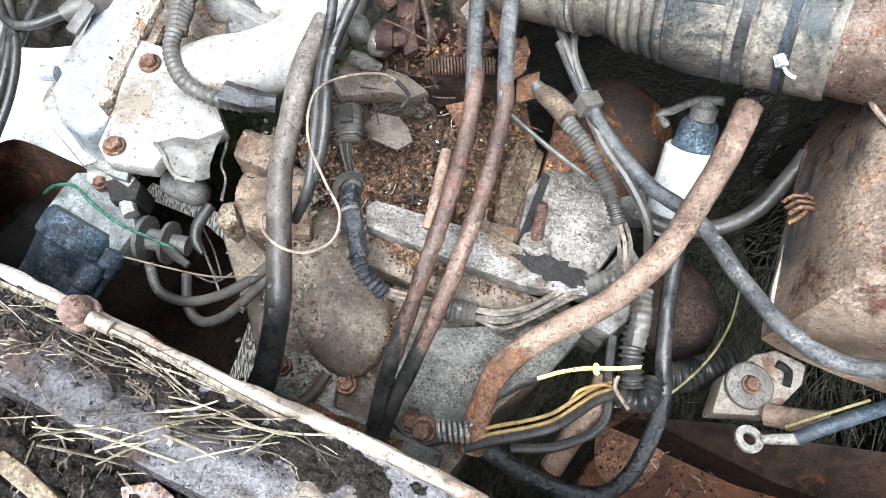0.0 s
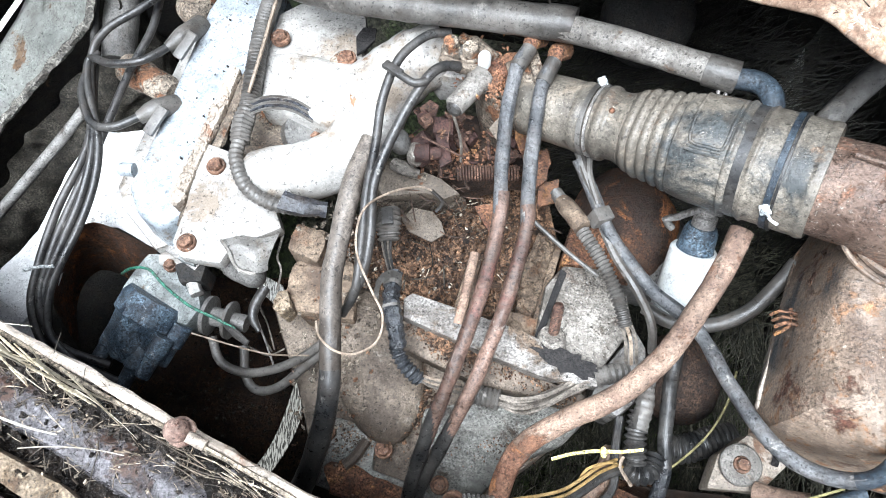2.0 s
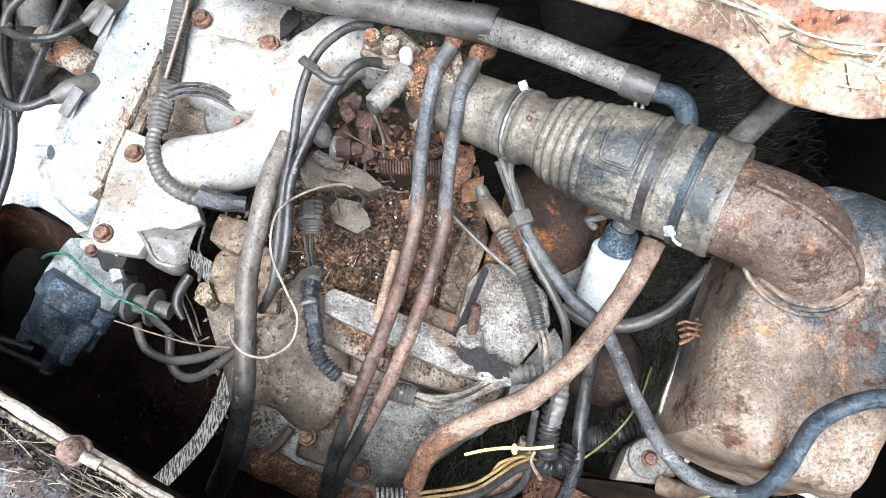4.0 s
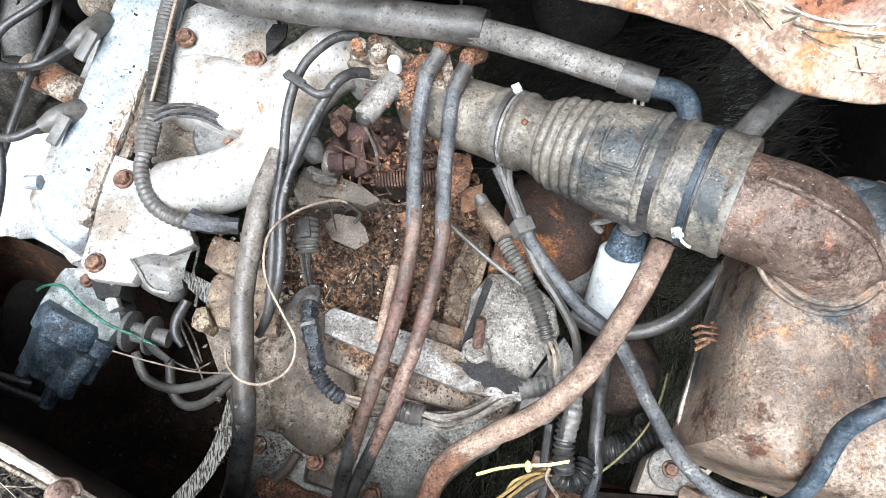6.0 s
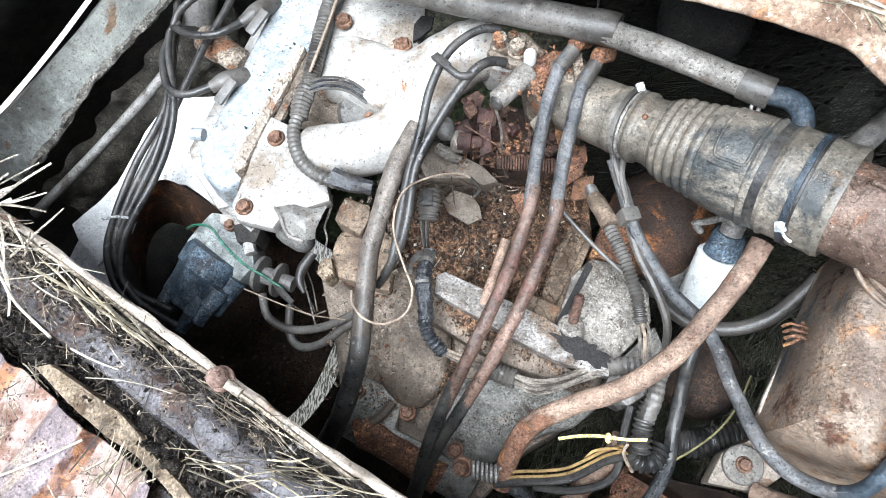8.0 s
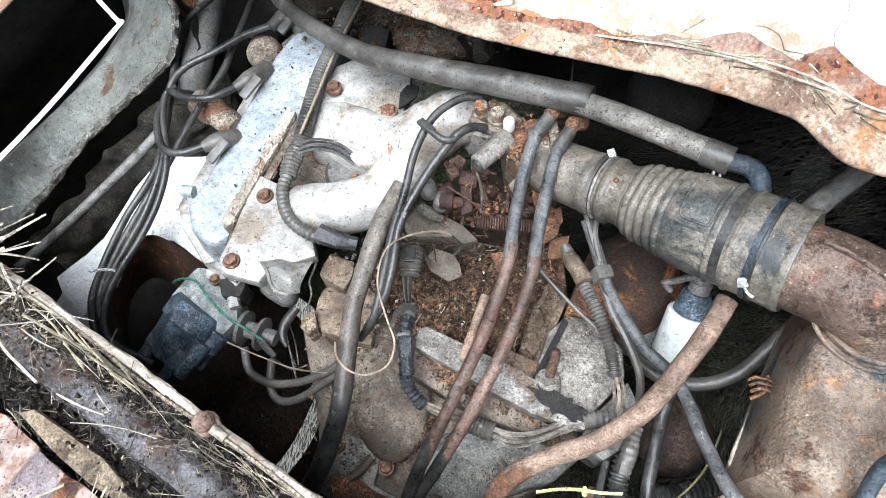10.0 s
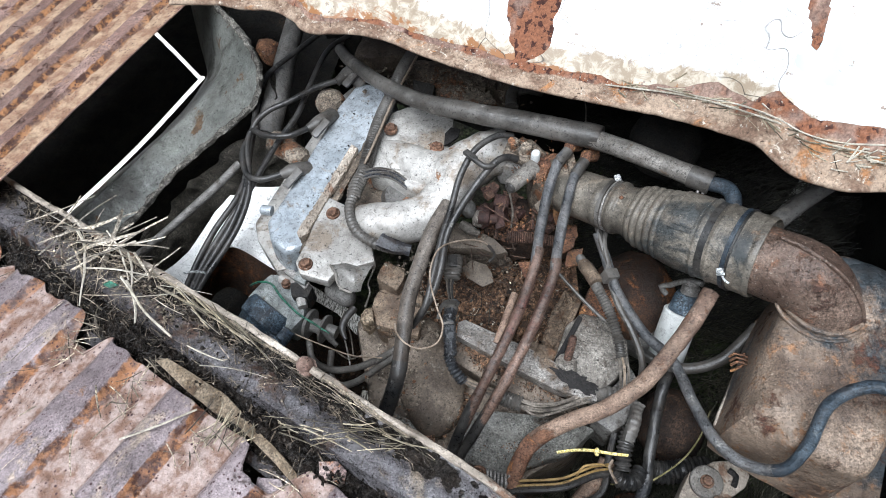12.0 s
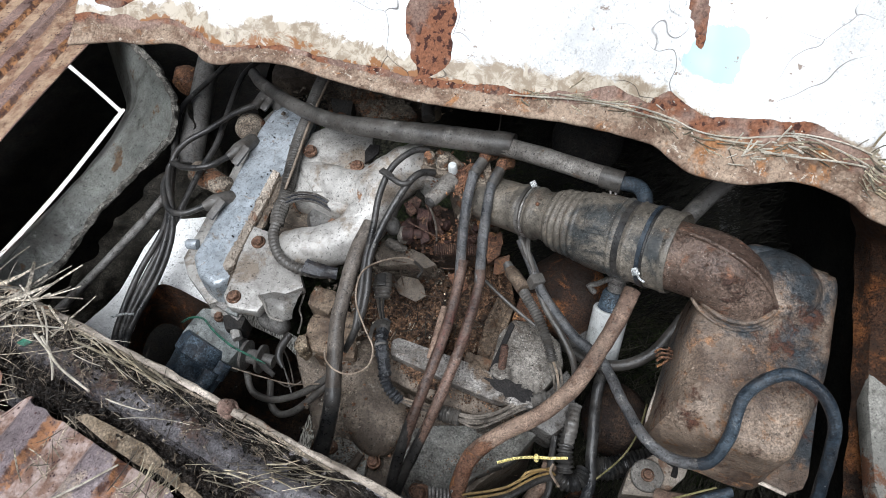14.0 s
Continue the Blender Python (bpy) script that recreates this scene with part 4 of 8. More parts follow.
whole("white_plate", prism([(-0.517, 0.504, 0.585), (-0.471, 0.494, 0.585), (-0.449, 0.396, 0.585), (-0.509, 0.379, 0.585), (-0.519, 0.317, 0.580), (-0.512, 0.227, 0.575), (-0.591, 0.218, 0.575), (-0.586, 0.281, 0.580), (-0.549, 0.380, 0.585)], 0.004, 0.001, rough=0.005), WHITEPLATE, "chipped white plate in place of daylit ground under the ignition leads", "plate")
# Glowing sheets inside the bay, in place of daylit grass beyond it.
whole("backdrop", prism([(-0.380, 0.384, 0.480), (-0.368, 0.402, 0.480), (-0.311, 0.376, 0.480), (-0.257, 0.348, 0.480), (-0.244, 0.312, 0.480), (-0.262, 0.318, 0.480), (-0.300, 0.350, 0.480)], 0.003, 0.0006), OUTSIDE, "glowing sheet in place of daylit dry grass outside the gap", "backdrop", "structure")
whole("backdrop", loft([[(-0.221, 0.214, 0.500), (-0.233, 0.164, 0.500), (-0.250, 0.123, 0.500), (-0.280, 0.087, 0.500), (-0.316, 0.046, 0.500)], [(-0.202, 0.214, 0.500), (-0.211, 0.161, 0.500), (-0.229, 0.119, 0.500), (-0.257, 0.081, 0.500), (-0.293, 0.041, 0.500)]], 40, 6, 0.003), OUTSIDE, "glowing sheet in place of daylit dry grass outside the gap", "backdrop", "structure")

beam = whole("cross_member", prism([(0.176, 0.095, 0.600), (0.267, 0.088, 0.600), (0.341, 0.071, 0.600), (0.449, 0.056, 0.600), (0.489, -0.017, 0.520), (0.306, 0.037, 0.580), (0.200, 0.085, 0.600)], 0.10, 0.004), BEAMDARK, "dark rusted cross-member under the bay", "beam", "structure")
whole("rust_tray", prism([(0.151, 0.059, 0.500), (0.206, 0.102, 0.500), (0.275, 0.088, 0.500), (0.347, 0.051, 0.500), (0.507, -0.001, 0.500), (0.431, -0.104, 0.500), (0.059, -0.072, 0.500)], 0.02, 0.006, rough=0.002), TRAYRUST, "rust-brown steel tray scattered with dirt", "tray", "structure")
whole("backdrop", prism([(0.361, 0.065, 0.450), (0.419, 0.044, 0.450), (0.547, 0.012, 0.450), (0.541, -0.010, 0.450), (0.417, 0.029, 0.450)], 0.004, 0.001), OUTSIDE, "glowing sheet in place of daylit dry grass outside the gap", "backdrop", "structure")

whole("mounting_lug", lump((0.197, 0.075, 0.505), (0.035, 0.045, 0.008), m=pose(0, 0, 0, 0, 0, -35), rough=0.001), RUSTY, "orange-rusted oval pad on the tray", "pad")
# torn scraps of floor lying in the groove, and the pipe beneath
for pts, mat in (([(-0.169, 0.018, 0.873), (-0.150, 0.021, 0.875), (-0.138, 0.013, 0.876), (-0.138, 0.001, 0.875), (-0.153, -0.004, 0.873), (-0.165, 0.005, 0.872)], FLAKE),
                 ([(-0.182, 0.007, 0.871), (-0.173, 0.006, 0.872), (-0.168, -0.011, 0.872), (-0.176, -0.011, 0.871)], RUSTY),
                 ([(-0.226, -0.005, 0.869), (-0.202, -0.004, 0.871), (-0.197, -0.011, 0.870), (-0.204, -0.044, 0.872), (-0.226, -0.045, 0.870)], FLOORRUST)):
    whole("rust_scrap", crusted(prism(pts, 0.003, 0.0008), 0.0009, 0.02), mat, "torn scrap of rusted floor in the groove", "scrap", "", "rusted scraps")
whole("floor_flange", prism([(-0.381, 0.101, 0.858), (-0.367, 0.105, 0.859), (-0.328, 0.090, 0.863), (-0.290, 0.074, 0.866), (-0.268, 0.061, 0.868), (-0.256, 0.050, 0.869), (-0.205, 0.018, 0.874), (-0.159, -0.018, 0.877), (-0.164, -0.024, 0.877), (-0.215, 0.012, 0.873), (-0.265, 0.043, 0.868), (-0.294, 0.053, 0.866), (-0.339, 0.075, 0.862)], 0.012, 0.0015, rough=0.0011), PLANK, "rotten tan flange bared beside the torn floor", "flange", "structure")
# ---- the engine ----
engine = thing("engine_block", "greasy grey engine block with corroded castings", "engine")
part("lower_case", prism([(-0.237, 0.290, 0.600), (-0.185, 0.334, 0.600), (-0.090, 0.300, 0.620), (0.121, 0.208, 0.620), (0.139, 0.181, 0.600), (0.092, 0.131, 0.580), (0.050, 0.100, 0.570), (-0.002, 0.029, 0.560), (-0.149, 0.099, 0.570), (-0.182, 0.135, 0.580), (-0.198, 0.194, 0.590)], 0.26, 0.012, rough=0.001), BLOCK, engine)
part("boss", lump((-0.104, 0.218, 0.600), (0.05, 0.09, 0.034), m=pose(0, 0, 0, 0, 0, 14), sub=4, rough=0.001), BLOCK, engine, "rounded cast boss")
part("slope_plate", prism([(-0.049, 0.168, 0.615), (-0.001, 0.175, 0.620), (0.073, 0.177, 0.625), (0.137, 0.170, 0.620), (0.102, 0.134, 0.600), (0.050, 0.112, 0.590), (0.004, 0.073, 0.580), (-0.030, 0.066, 0.580), (-0.062, 0.108, 0.595)], 0.03, 0.006, rough=0.0006), PLATEGREY, engine, "dusty grey sloping plate")
part("channel", prism([(-0.159, 0.105, 0.600), (-0.149, 0.112, 0.600), (-0.090, 0.092, 0.600), (-0.092, 0.065, 0.590), (-0.147, 0.078, 0.595)], 0.03, 0.006, rough=0.001), RUSTY, engine, "rusty pressed channel")
part("boss", lump((-0.131, 0.255, 0.610), (0.045, 0.05, 0.035), rough=0.001, sub=4), BLOCK, engine, "rounded cast boss")
lower_flange = part("flange", prism([(-0.172, 0.152, 0.590), (-0.149, 0.160, 0.590), (-0.101, 0.144, 0.590), (-0.105, 0.104, 0.590), (-0.063, 0.091, 0.585), (0.001, 0.062, 0.585), (-0.014, 0.029, 0.585), (-0.172, 0.089, 0.585)], 0.02, 0.004, rough=0.001), PLATEGREY, engine, "bolted lower flange")
part("mounting", tube([(-0.145, 0.096, 0.585), (-0.101, 0.079, 0.585), (-0.045, 0.055, 0.580)], [0.022, 0.02, 0.022], 12, flat=0.6, wob=0.003), RUSTY, engine, "rusty mounting arm")
part("web", tube([(-0.134, 0.107, 0.600), (-0.124, 0.115, 0.600), (-0.111, 0.134, 0.600)], 0.006, 8), BLOCK, engine)
part("upper_case", crusted(prism([(-0.200, 0.312, 0.665), (-0.165, 0.345, 0.662), (-0.128, 0.317, 0.665), (-0.124, 0.250, 0.660), (-0.160, 0.256, 0.660), (-0.190, 0.262, 0.660), (-0.204, 0.284, 0.662)], 0.14, 0.008, rough=0.0012), 0.0016, 0.05), TANCRUST, engine, "corroded tan casting face")
part("step", crusted(prism([(-0.197, 0.338, 0.686), (-0.192, 0.354, 0.684), (-0.160, 0.346, 0.684), (-0.158, 0.326, 0.690), (-0.165, 0.309, 0.684), (-0.184, 0.316, 0.686), (-0.199, 0.324, 0.686)], 0.06, 0.003, rough=0.0012), 0.0011, 0.04), TANCRUST, engine)
part("spur", crusted(prism([(-0.213, 0.262, 0.674), (-0.208, 0.280, 0.674), (-0.197, 0.281, 0.674), (-0.192, 0.262, 0.672), (-0.201, 0.254, 0.672)], 0.04, 0.003), 0.0025, 0.01), PLANK, engine, "pale crumbling spur")
part("plank", prism([(-0.004, 0.326, 0.660), (0.011, 0.323, 0.660), (-0.005, 0.246, 0.665), (-0.022, 0.250, 0.665)], 0.03, 0.002, rough=0.0006), WOODY, engine, "pale splintered strip")
part("tray_side", crusted(prism([(0.060, 0.327, 0.655), (0.075, 0.361, 0.655), (0.095, 0.354, 0.655), (0.080, 0.287, 0.660), (0.067, 0.245, 0.665), (0.047, 0.255, 0.665)], 0.09, 0.004, rough=0.002), 0.004), WOODY, engine, "crumbling brown tray side")
part("plank", prism([(0.093, 0.345, 0.664), (0.100, 0.339, 0.664), (0.067, 0.231, 0.670), (0.059, 0.235, 0.670)], 0.04, 0.0015, rough=0.0006), WOODY, engine, "pale splintered strip")
part("tray_end", crusted(prism([(0.035, 0.265, 0.672), (0.073, 0.252, 0.672), (0.064, 0.224, 0.672), (0.025, 0.239, 0.672)], 0.03, 0.002, rough=0.0006), 0.0025), TANCRUST, engine)
part("tray_floor", prism([(-0.158, 0.398, 0.605), (0.092, 0.456, 0.605), (0.107, 0.350, 0.605), (0.055, 0.236, 0.605), (-0.145, 0.277, 0.605)], 0.06, 0.006, rough=0.003), SOIL, engine, "soil-filled valley of the block")
part("wall_cast", crusted(prism([(-0.121, 0.440, 0.655), (-0.034, 0.427, 0.655), (-0.004, 0.402, 0.650), (-0.086, 0.390, 0.650), (-0.130, 0.403, 0.650)], 0.10, 0.008, rough=0.001), 0.004), CORRODED, engine)
bar = part("bar", prism([(-0.070, 0.269, 0.690), (-0.061, 0.275, 0.690), (0.053, 0.235, 0.695), (0.075, 0.223, 0.697), (0.124, 0.198, 0.700), (0.123, 0.179, 0.700), (0.069, 0.189, 0.697), (0.017, 0.210, 0.695), (-0.070, 0.249, 0.690)], 0.02, 0.002, rough=0.0003), BRIGHT, engine, "bare bright metal bar")
STAIN = [Vector((0.095, 0.2035, 0.7005)) + Vector((math.cos(a) * 0.031 * w, math.sin(a) * 0.0115 * w - math.cos(a) * 0.0115 * w, 0)) for a, w in [(k * math.pi / 16, 1 + 0.55 * noise.noise(Vector((k * 0.9, 3, 1)))) for k in range(32)]]
part("stain", prism(STAIN, 0.0012, 0.0003), DEADBLACK, bar, "black tar stain on the bar")
part("ledge_plate", prism([(-0.074, 0.252, 0.672), (0.020, 0.212, 0.672), (0.117, 0.175, 0.672), (0.107, 0.163, 0.665), (0.007, 0.187, 0.665), (-0.084, 0.227, 0.665)], 0.03, 0.004, rough=0.001), BLOCK, engine)
part("cover_plate", prism([(0.077, 0.286, 0.685), (0.097, 0.311, 0.685), (0.137, 0.306, 0.685), (0.163, 0.277, 0.683), (0.167, 0.247, 0.680), (0.129, 0.196, 0.680), (0.099, 0.205, 0.680), (0.064, 0.225, 0.680)], 0.05, 0.006, rough=0.0012), PALE, engine, "pale speckled cover plate")
part("cover_side", prism([(0.131, 0.196, 0.665), (0.173, 0.248, 0.665), (0.184, 0.228, 0.660), (0.182, 0.180, 0.650), (0.151, 0.158, 0.650), (0.122, 0.172, 0.655)], 0.08, 0.006, rough=0.001), DARKCAST, engine)
part("cover_back", prism([(0.095, 0.315, 0.672), (0.110, 0.362, 0.672), (0.149, 0.359, 0.670), (0.145, 0.312, 0.670)], 0.05, 0.006, rough=0.002), RUSTY, engine)
part("nut_boss", lathe((0.081, 0.222, 0.682), (0.081, 0.231, 0.700), [(0, 0.016), (0.8, 0.014), (1, 0.012)], 16), PALE, engine)
part("stud", lathe((0.082, 0.230, 0.695), (0.086, 0.256, 0.722), [(0, 0.0055), (0.9, 0.0055), (1, 0.004)], 10), BROWNRUST, engine, "rusty stud")
# Solid black strip: the gap's shade put into colour.
part("crack", prism([(0.063, 0.227, 0.688), (0.069, 0.224, 0.688), (0.100, 0.300, 0.688), (0.094, 0.305, 0.688)], 0.03, 0.001), DEADBLACK, engine, "black strip drawn as the shaded gap beside the cover plate")
part("rear_housing", lump((0.184, 0.390, 0.600), (0.065, 0.075, 0.055), rough=0.004), SIDERUST, engine, "rust-stained round housing")
part("rear_housing", lump((0.207, 0.369, 0.580), (0.06, 0.07, 0.05), rough=0.003), DARKCAST, engine)
part("bell", lump((0.262, 0.228, 0.500), (0.052, 0.058, 0.05), rough=0.002), DARKRUST, engine, "dark rusty bell housing")
for c, m in (((-0.157, 0.143, 0.593), BOLT), ((-0.093, 0.125, 0.593), BOLT), ((-0.031, 0.090, 0.590), BOLT), ((-0.174, 0.108, 0.593), BOLT)):
    part("bolt", hexhead(c), m, lower_flange, "weathered hexagon bolt head")

head = thing("valve_cover", "silver aluminium valve cover, dusty and pitted", "valve cover")
part("cover", prism([(-0.325, 0.629, 0.705), (-0.304, 0.683, 0.705), (-0.259, 0.682, 0.705), (-0.235, 0.659, 0.705), (-0.259, 0.566, 0.702), (-0.281, 0.479, 0.700), (-0.305, 0.377, 0.697), (-0.322, 0.356, 0.695), (-0.341, 0.342, 0.690), (-0.371, 0.363, 0.690), (-0.386, 0.395, 0.690), (-0.369, 0.443, 0.695)], 0.07, 0.009, segs=3, taper=1.05), COVER, head)
part("seam_rail", tube([(-0.254, 0.552, 0.712), (-0.269, 0.495, 0.710), (-0.291, 0.415, 0.705), (-0.312, 0.342, 0.700)], 0.0105, 8, flat=0.5, wob=0.004), CORRODED, head, "crusted gasket seam")
part("nub", lathe((-0.403, 0.418, 0.685), (-0.385, 0.417, 0.685), [(0, 0.006), (0.15, 0.008), (1, 0.008)], 14), COVER, head)
part("seam_strip", crusted(prism([(-0.281, 0.539, 0.719), (-0.268, 0.532, 0.719), (-0.278, 0.483, 0.719), (-0.295, 0.420, 0.719), (-0.308, 0.365, 0.718), (-0.318, 0.358, 0.717), (-0.325, 0.367, 0.717), (-0.306, 0.432, 0.719)], 0.022, 0.003, rough=0.0007), 0.0022, 0.014), RIMRUST, head, "crusted tan gasket strip")
# Black strip painting the shade of the seam gap.
part("seam_gap", prism([(-0.272, 0.528, 0.710), (-0.266, 0.524, 0.710), (-0.281, 0.453, 0.709), (-0.301, 0.367, 0.708), (-0.306, 0.368, 0.708), (-0.289, 0.451, 0.709)], 0.004, 0.001), DEADBLACK, head, "black strip drawn as the shaded gap beside the cover")
part("skirt", prism([(-0.362, 0.691, 0.640), (-0.324, 0.752, 0.640), (-0.307, 0.508, 0.640), (-0.333, 0.352, 0.640), (-0.366, 0.337, 0.640), (-0.413, 0.388, 0.640), (-0.427, 0.418, 0.640)], 0.06, 0.006), ALU, head)

manifold = thing("intake_manifold", "weathered aluminium intake manifold with rusty bolts", "intake manifold")
upper_flange = part("flange", prism([(-0.232, 0.530, 0.742), (-0.224, 0.590, 0.742), (-0.180, 0.619, 0.742), (-0.128, 0.613, 0.742), (-0.120, 0.560, 0.744), (-0.124, 0.530, 0.744), (-0.133, 0.504, 0.744), (-0.167, 0.480, 0.747), (-0.202, 0.479, 0.744)], 0.02, 0.004, rough=0.0008), ALU, manifold)
part("flange", prism([(-0.300, 0.438, 0.715), (-0.256, 0.423, 0.715), (-0.216, 0.375, 0.712), (-0.200, 0.338, 0.710), (-0.226, 0.327, 0.708), (-0.252, 0.318, 0.707), (-0.262, 0.298, 0.706), (-0.304, 0.303, 0.710), (-0.315, 0.320, 0.710), (-0.307, 0.363, 0.712)], 0.02, 0.004, rough=0.0008), ALU, manifold)
part("fold", loft([[(-0.262, 0.324, 0.709), (-0.240, 0.328, 0.713), (-0.222, 0.325, 0.712), (-0.202, 0.332, 0.710)], [(-0.254, 0.313, 0.715), (-0.240, 0.315, 0.718), (-0.224, 0.311, 0.716), (-0.206, 0.318, 0.712)], [(-0.248, 0.300, 0.706), (-0.236, 0.303, 0.712), (-0.222, 0.298, 0.709), (-0.212, 0.303, 0.704)], [(-0.246, 0.292, 0.694), (-0.236, 0.294, 0.700), (-0.224, 0.291, 0.696), (-0.214, 0.296, 0.692)]], 24, 14, 0.0018, 0.0012), ALU, manifold, "bent tin tab")
part("tab_edge", tube([(-0.263, 0.322, 0.711), (-0.252, 0.309, 0.715), (-0.247, 0.297, 0.705), (-0.240, 0.292, 0.700), (-0.226, 0.290, 0.697)], 0.0018, 6, 0.003, wob=0.0008), DULLTIN, manifold, "curled edge of the tin tab")
part("barrel", lathe((-0.280, 0.322, 0.640), (-0.234, 0.302, 0.640), [(0, 0.008), (0.08, 0.0125), (0.3, 0.0145), (0.75, 0.0145), (0.92, 0.011), (1, 0.005)], 20), DARKCAST, manifold, "dull rounded barrel under the tin tab")
part("drip", tube([(-0.207, 0.352, 0.690), (-0.205, 0.334, 0.688), (-0.209, 0.315, 0.684), (-0.204, 0.300, 0.682), (-0.207, 0.280, 0.676)], 0.0014, 6, 0.002, wob=0.0016), PALE, manifold, "white corrosion dripping down the gap")
part("runner", tube([(-0.236, 0.398, 0.715), (-0.212, 0.394, 0.720), (-0.173, 0.399, 0.722), (-0.136, 0.419, 0.725), (-0.110, 0.452, 0.735), (-0.100, 0.484, 0.745)], [0.026, 0.031, 0.033, 0.033, 0.034, 0.036], 20, wob=0.002), ALU, manifold, "curved runner pipe")
part("runner", tube([(-0.228, 0.535, 0.715), (-0.193, 0.513, 0.722), (-0.153, 0.492, 0.730), (-0.102, 0.475, 0.745)], [0.024, 0.03, 0.034, 0.036], 18, wob=0.002), ALU, manifold, "curved runner pipe")
part("plenum", tube([(-0.146, 0.485, 0.725), (-0.104, 0.483, 0.745), (-0.068, 0.510, 0.755), (-0.031, 0.524, 0.760)], [0.034, 0.038, 0.036, 0.034], 20, wob=0.003), ALU, manifold)
part("web", prism([(-0.241, 0.485, 0.736), (-0.234, 0.540, 0.738), (-0.225, 0.582, 0.738), (-0.194, 0.601, 0.738), (-0.148, 0.591, 0.740), (-0.131, 0.568, 0.742), (-0.131, 0.538, 0.744), (-0.110, 0.523, 0.748), (-0.090, 0.517, 0.750), (-0.084, 0.470, 0.752), (-0.115, 0.439, 0.750), (-0.154, 0.447, 0.744), (-0.195, 0.460, 0.740), (-0.231, 0.468, 0.736)], 0.04, 0.009, segs=3, rough=0.001), ALU, manifold)
part("web", prism([(-0.289, 0.494, 0.700), (-0.233, 0.510, 0.700), (-0.165, 0.486, 0.700), (-0.156, 0.446, 0.700), (-0.212, 0.436, 0.700), (-0.259, 0.430, 0.700)], 0.02, 0.004, rough=0.0015), CORRODED, manifold, "corroded plate between the runners")
# Dark pieces on the casting give openings and pockets their shade.
part("hole", prism([(-0.131, 0.550, 0.752), (-0.124, 0.563, 0.752), (-0.109, 0.562, 0.752), (-0.110, 0.546, 0.752), (-0.122, 0.532, 0.752), (-0.129, 0.527, 0.752)], 0.004, 0.0006), DEADBLACK, manifold, "black patch drawn as a shaded opening in the casting")
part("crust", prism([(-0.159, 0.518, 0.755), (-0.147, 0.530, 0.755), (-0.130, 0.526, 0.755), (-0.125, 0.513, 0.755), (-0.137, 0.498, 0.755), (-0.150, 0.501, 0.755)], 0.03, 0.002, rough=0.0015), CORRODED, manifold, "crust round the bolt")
part("hole", prism([(-0.177, 0.468, 0.704), (-0.169, 0.470, 0.704), (-0.165, 0.458, 0.704), (-0.171, 0.448, 0.704)], 0.001, 0.0003), DEADBLACK, manifold, "black patch drawn as the shaded pocket corner")
part("port", lathe((-0.190, 0.460, 0.690), (-0.181, 0.452, 0.712), [(0, 0.03), (1, 0.028)], 18), DARKCAST, manifold, "dark-grey disc drawn as the shadowed port pocket")
for c in ((-0.279, 0.407, 0.715), (-0.299, 0.319, 0.710), (-0.216, 0.550, 0.750), (-0.138, 0.517, 0.757), (-0.179, 0.454, 0.704)):
    part("bolt", hexhead(c, r=0.0078), BOLT, upper_flange, "rusty hexagon bolt head")

throttle = thing("throttle_body", "corroded throttle body with rusty linkage", "throttle body")
part("body", prism([(0.001, 0.487, 0.785), (0.020, 0.507, 0.785), (0.068, 0.500, 0.785), (0.085, 0.474, 0.785), (0.073, 0.442, 0.780), (0.027, 0.441, 0.775), (0.007, 0.463, 0.780)], 0.09, 0.008, rough=0.003), CORRODED, throttle)
part("lid", prism([(0.013, 0.480, 0.800), (0.035, 0.497, 0.800), (0.062, 0.486, 0.800), (0.056, 0.456, 0.798), (0.024, 0.460, 0.798)], 0.02, 0.004, rough=0.0025), RUSTY, throttle, "rust-orange top plate")
part("adaptor", prism([(-0.051, 0.508, 0.775), (-0.028, 0.530, 0.775), (0.004, 0.523, 0.775), (0.010, 0.495, 0.775), (-0.013, 0.482, 0.770), (-0.039, 0.487, 0.770)], 0.05, 0.008, rough=0.0025), ALU, throttle, "pale cast adaptor")
solenoid = part("solenoid", lathe((-0.021, 0.428, 0.800), (0.009, 0.466, 0.800), [(0, 0.007), (0.04, 0.0105), (0.5, 0.0112), (0.72, 0.0112), (0.76, 0.0135), (1, 0.012)], 22), DULLTIN, throttle, "grey cylindrical solenoid")
part("plug", lathe((-0.023, 0.423, 0.800), (-0.017, 0.431, 0.800), [(0, 0.004), (0.3, 0.008), (1, 0.009)], 12), RUBBER, solenoid)
part("wire", tube([(-0.022, 0.424, 0.800), (-0.017, 0.420, 0.780), (-0.013, 0.412, 0.760), (-0.013, 0.402, 0.740)], 0.0016, 6), WIREDUST, throttle, "thin bare wire")
for x in ((-0.024, 0.492, 0.820), (-0.005, 0.485, 0.820)):
    part("fitting", lathe(Vector(x) - Vector((0, 0, 0.03)), x, [(0, 0.012), (0.6, 0.010), (0.65, 0.008), (1, 0.0075)], 12), CORRODED, throttle, "small brass fitting")
part("cap", lathe(Vector((0.009, 0.476, 0.815)) - Vector((0, 0, 0.02)), (0.009, 0.474, 0.822), [(0, 0.0065), (0.9, 0.0065), (1, 0.005)], 14), FILTER, throttle, "small white cap")
for pts in ([(-0.014, 0.511, 0.800), (0.005, 0.498, 0.805), (0.021, 0.486, 0.800)], [(-0.032, 0.485, 0.800), (-0.012, 0.469, 0.810), (0.005, 0.472, 0.800)]):
    part("pipe", tube(pts, 0.006, 8, wob=0.003), CORRODED, throttle)
rng = random.Random(4)
T0, T1 = Vector((-0.056, 0.442, 0.742)), Vector((0.054, 0.437, 0.732))


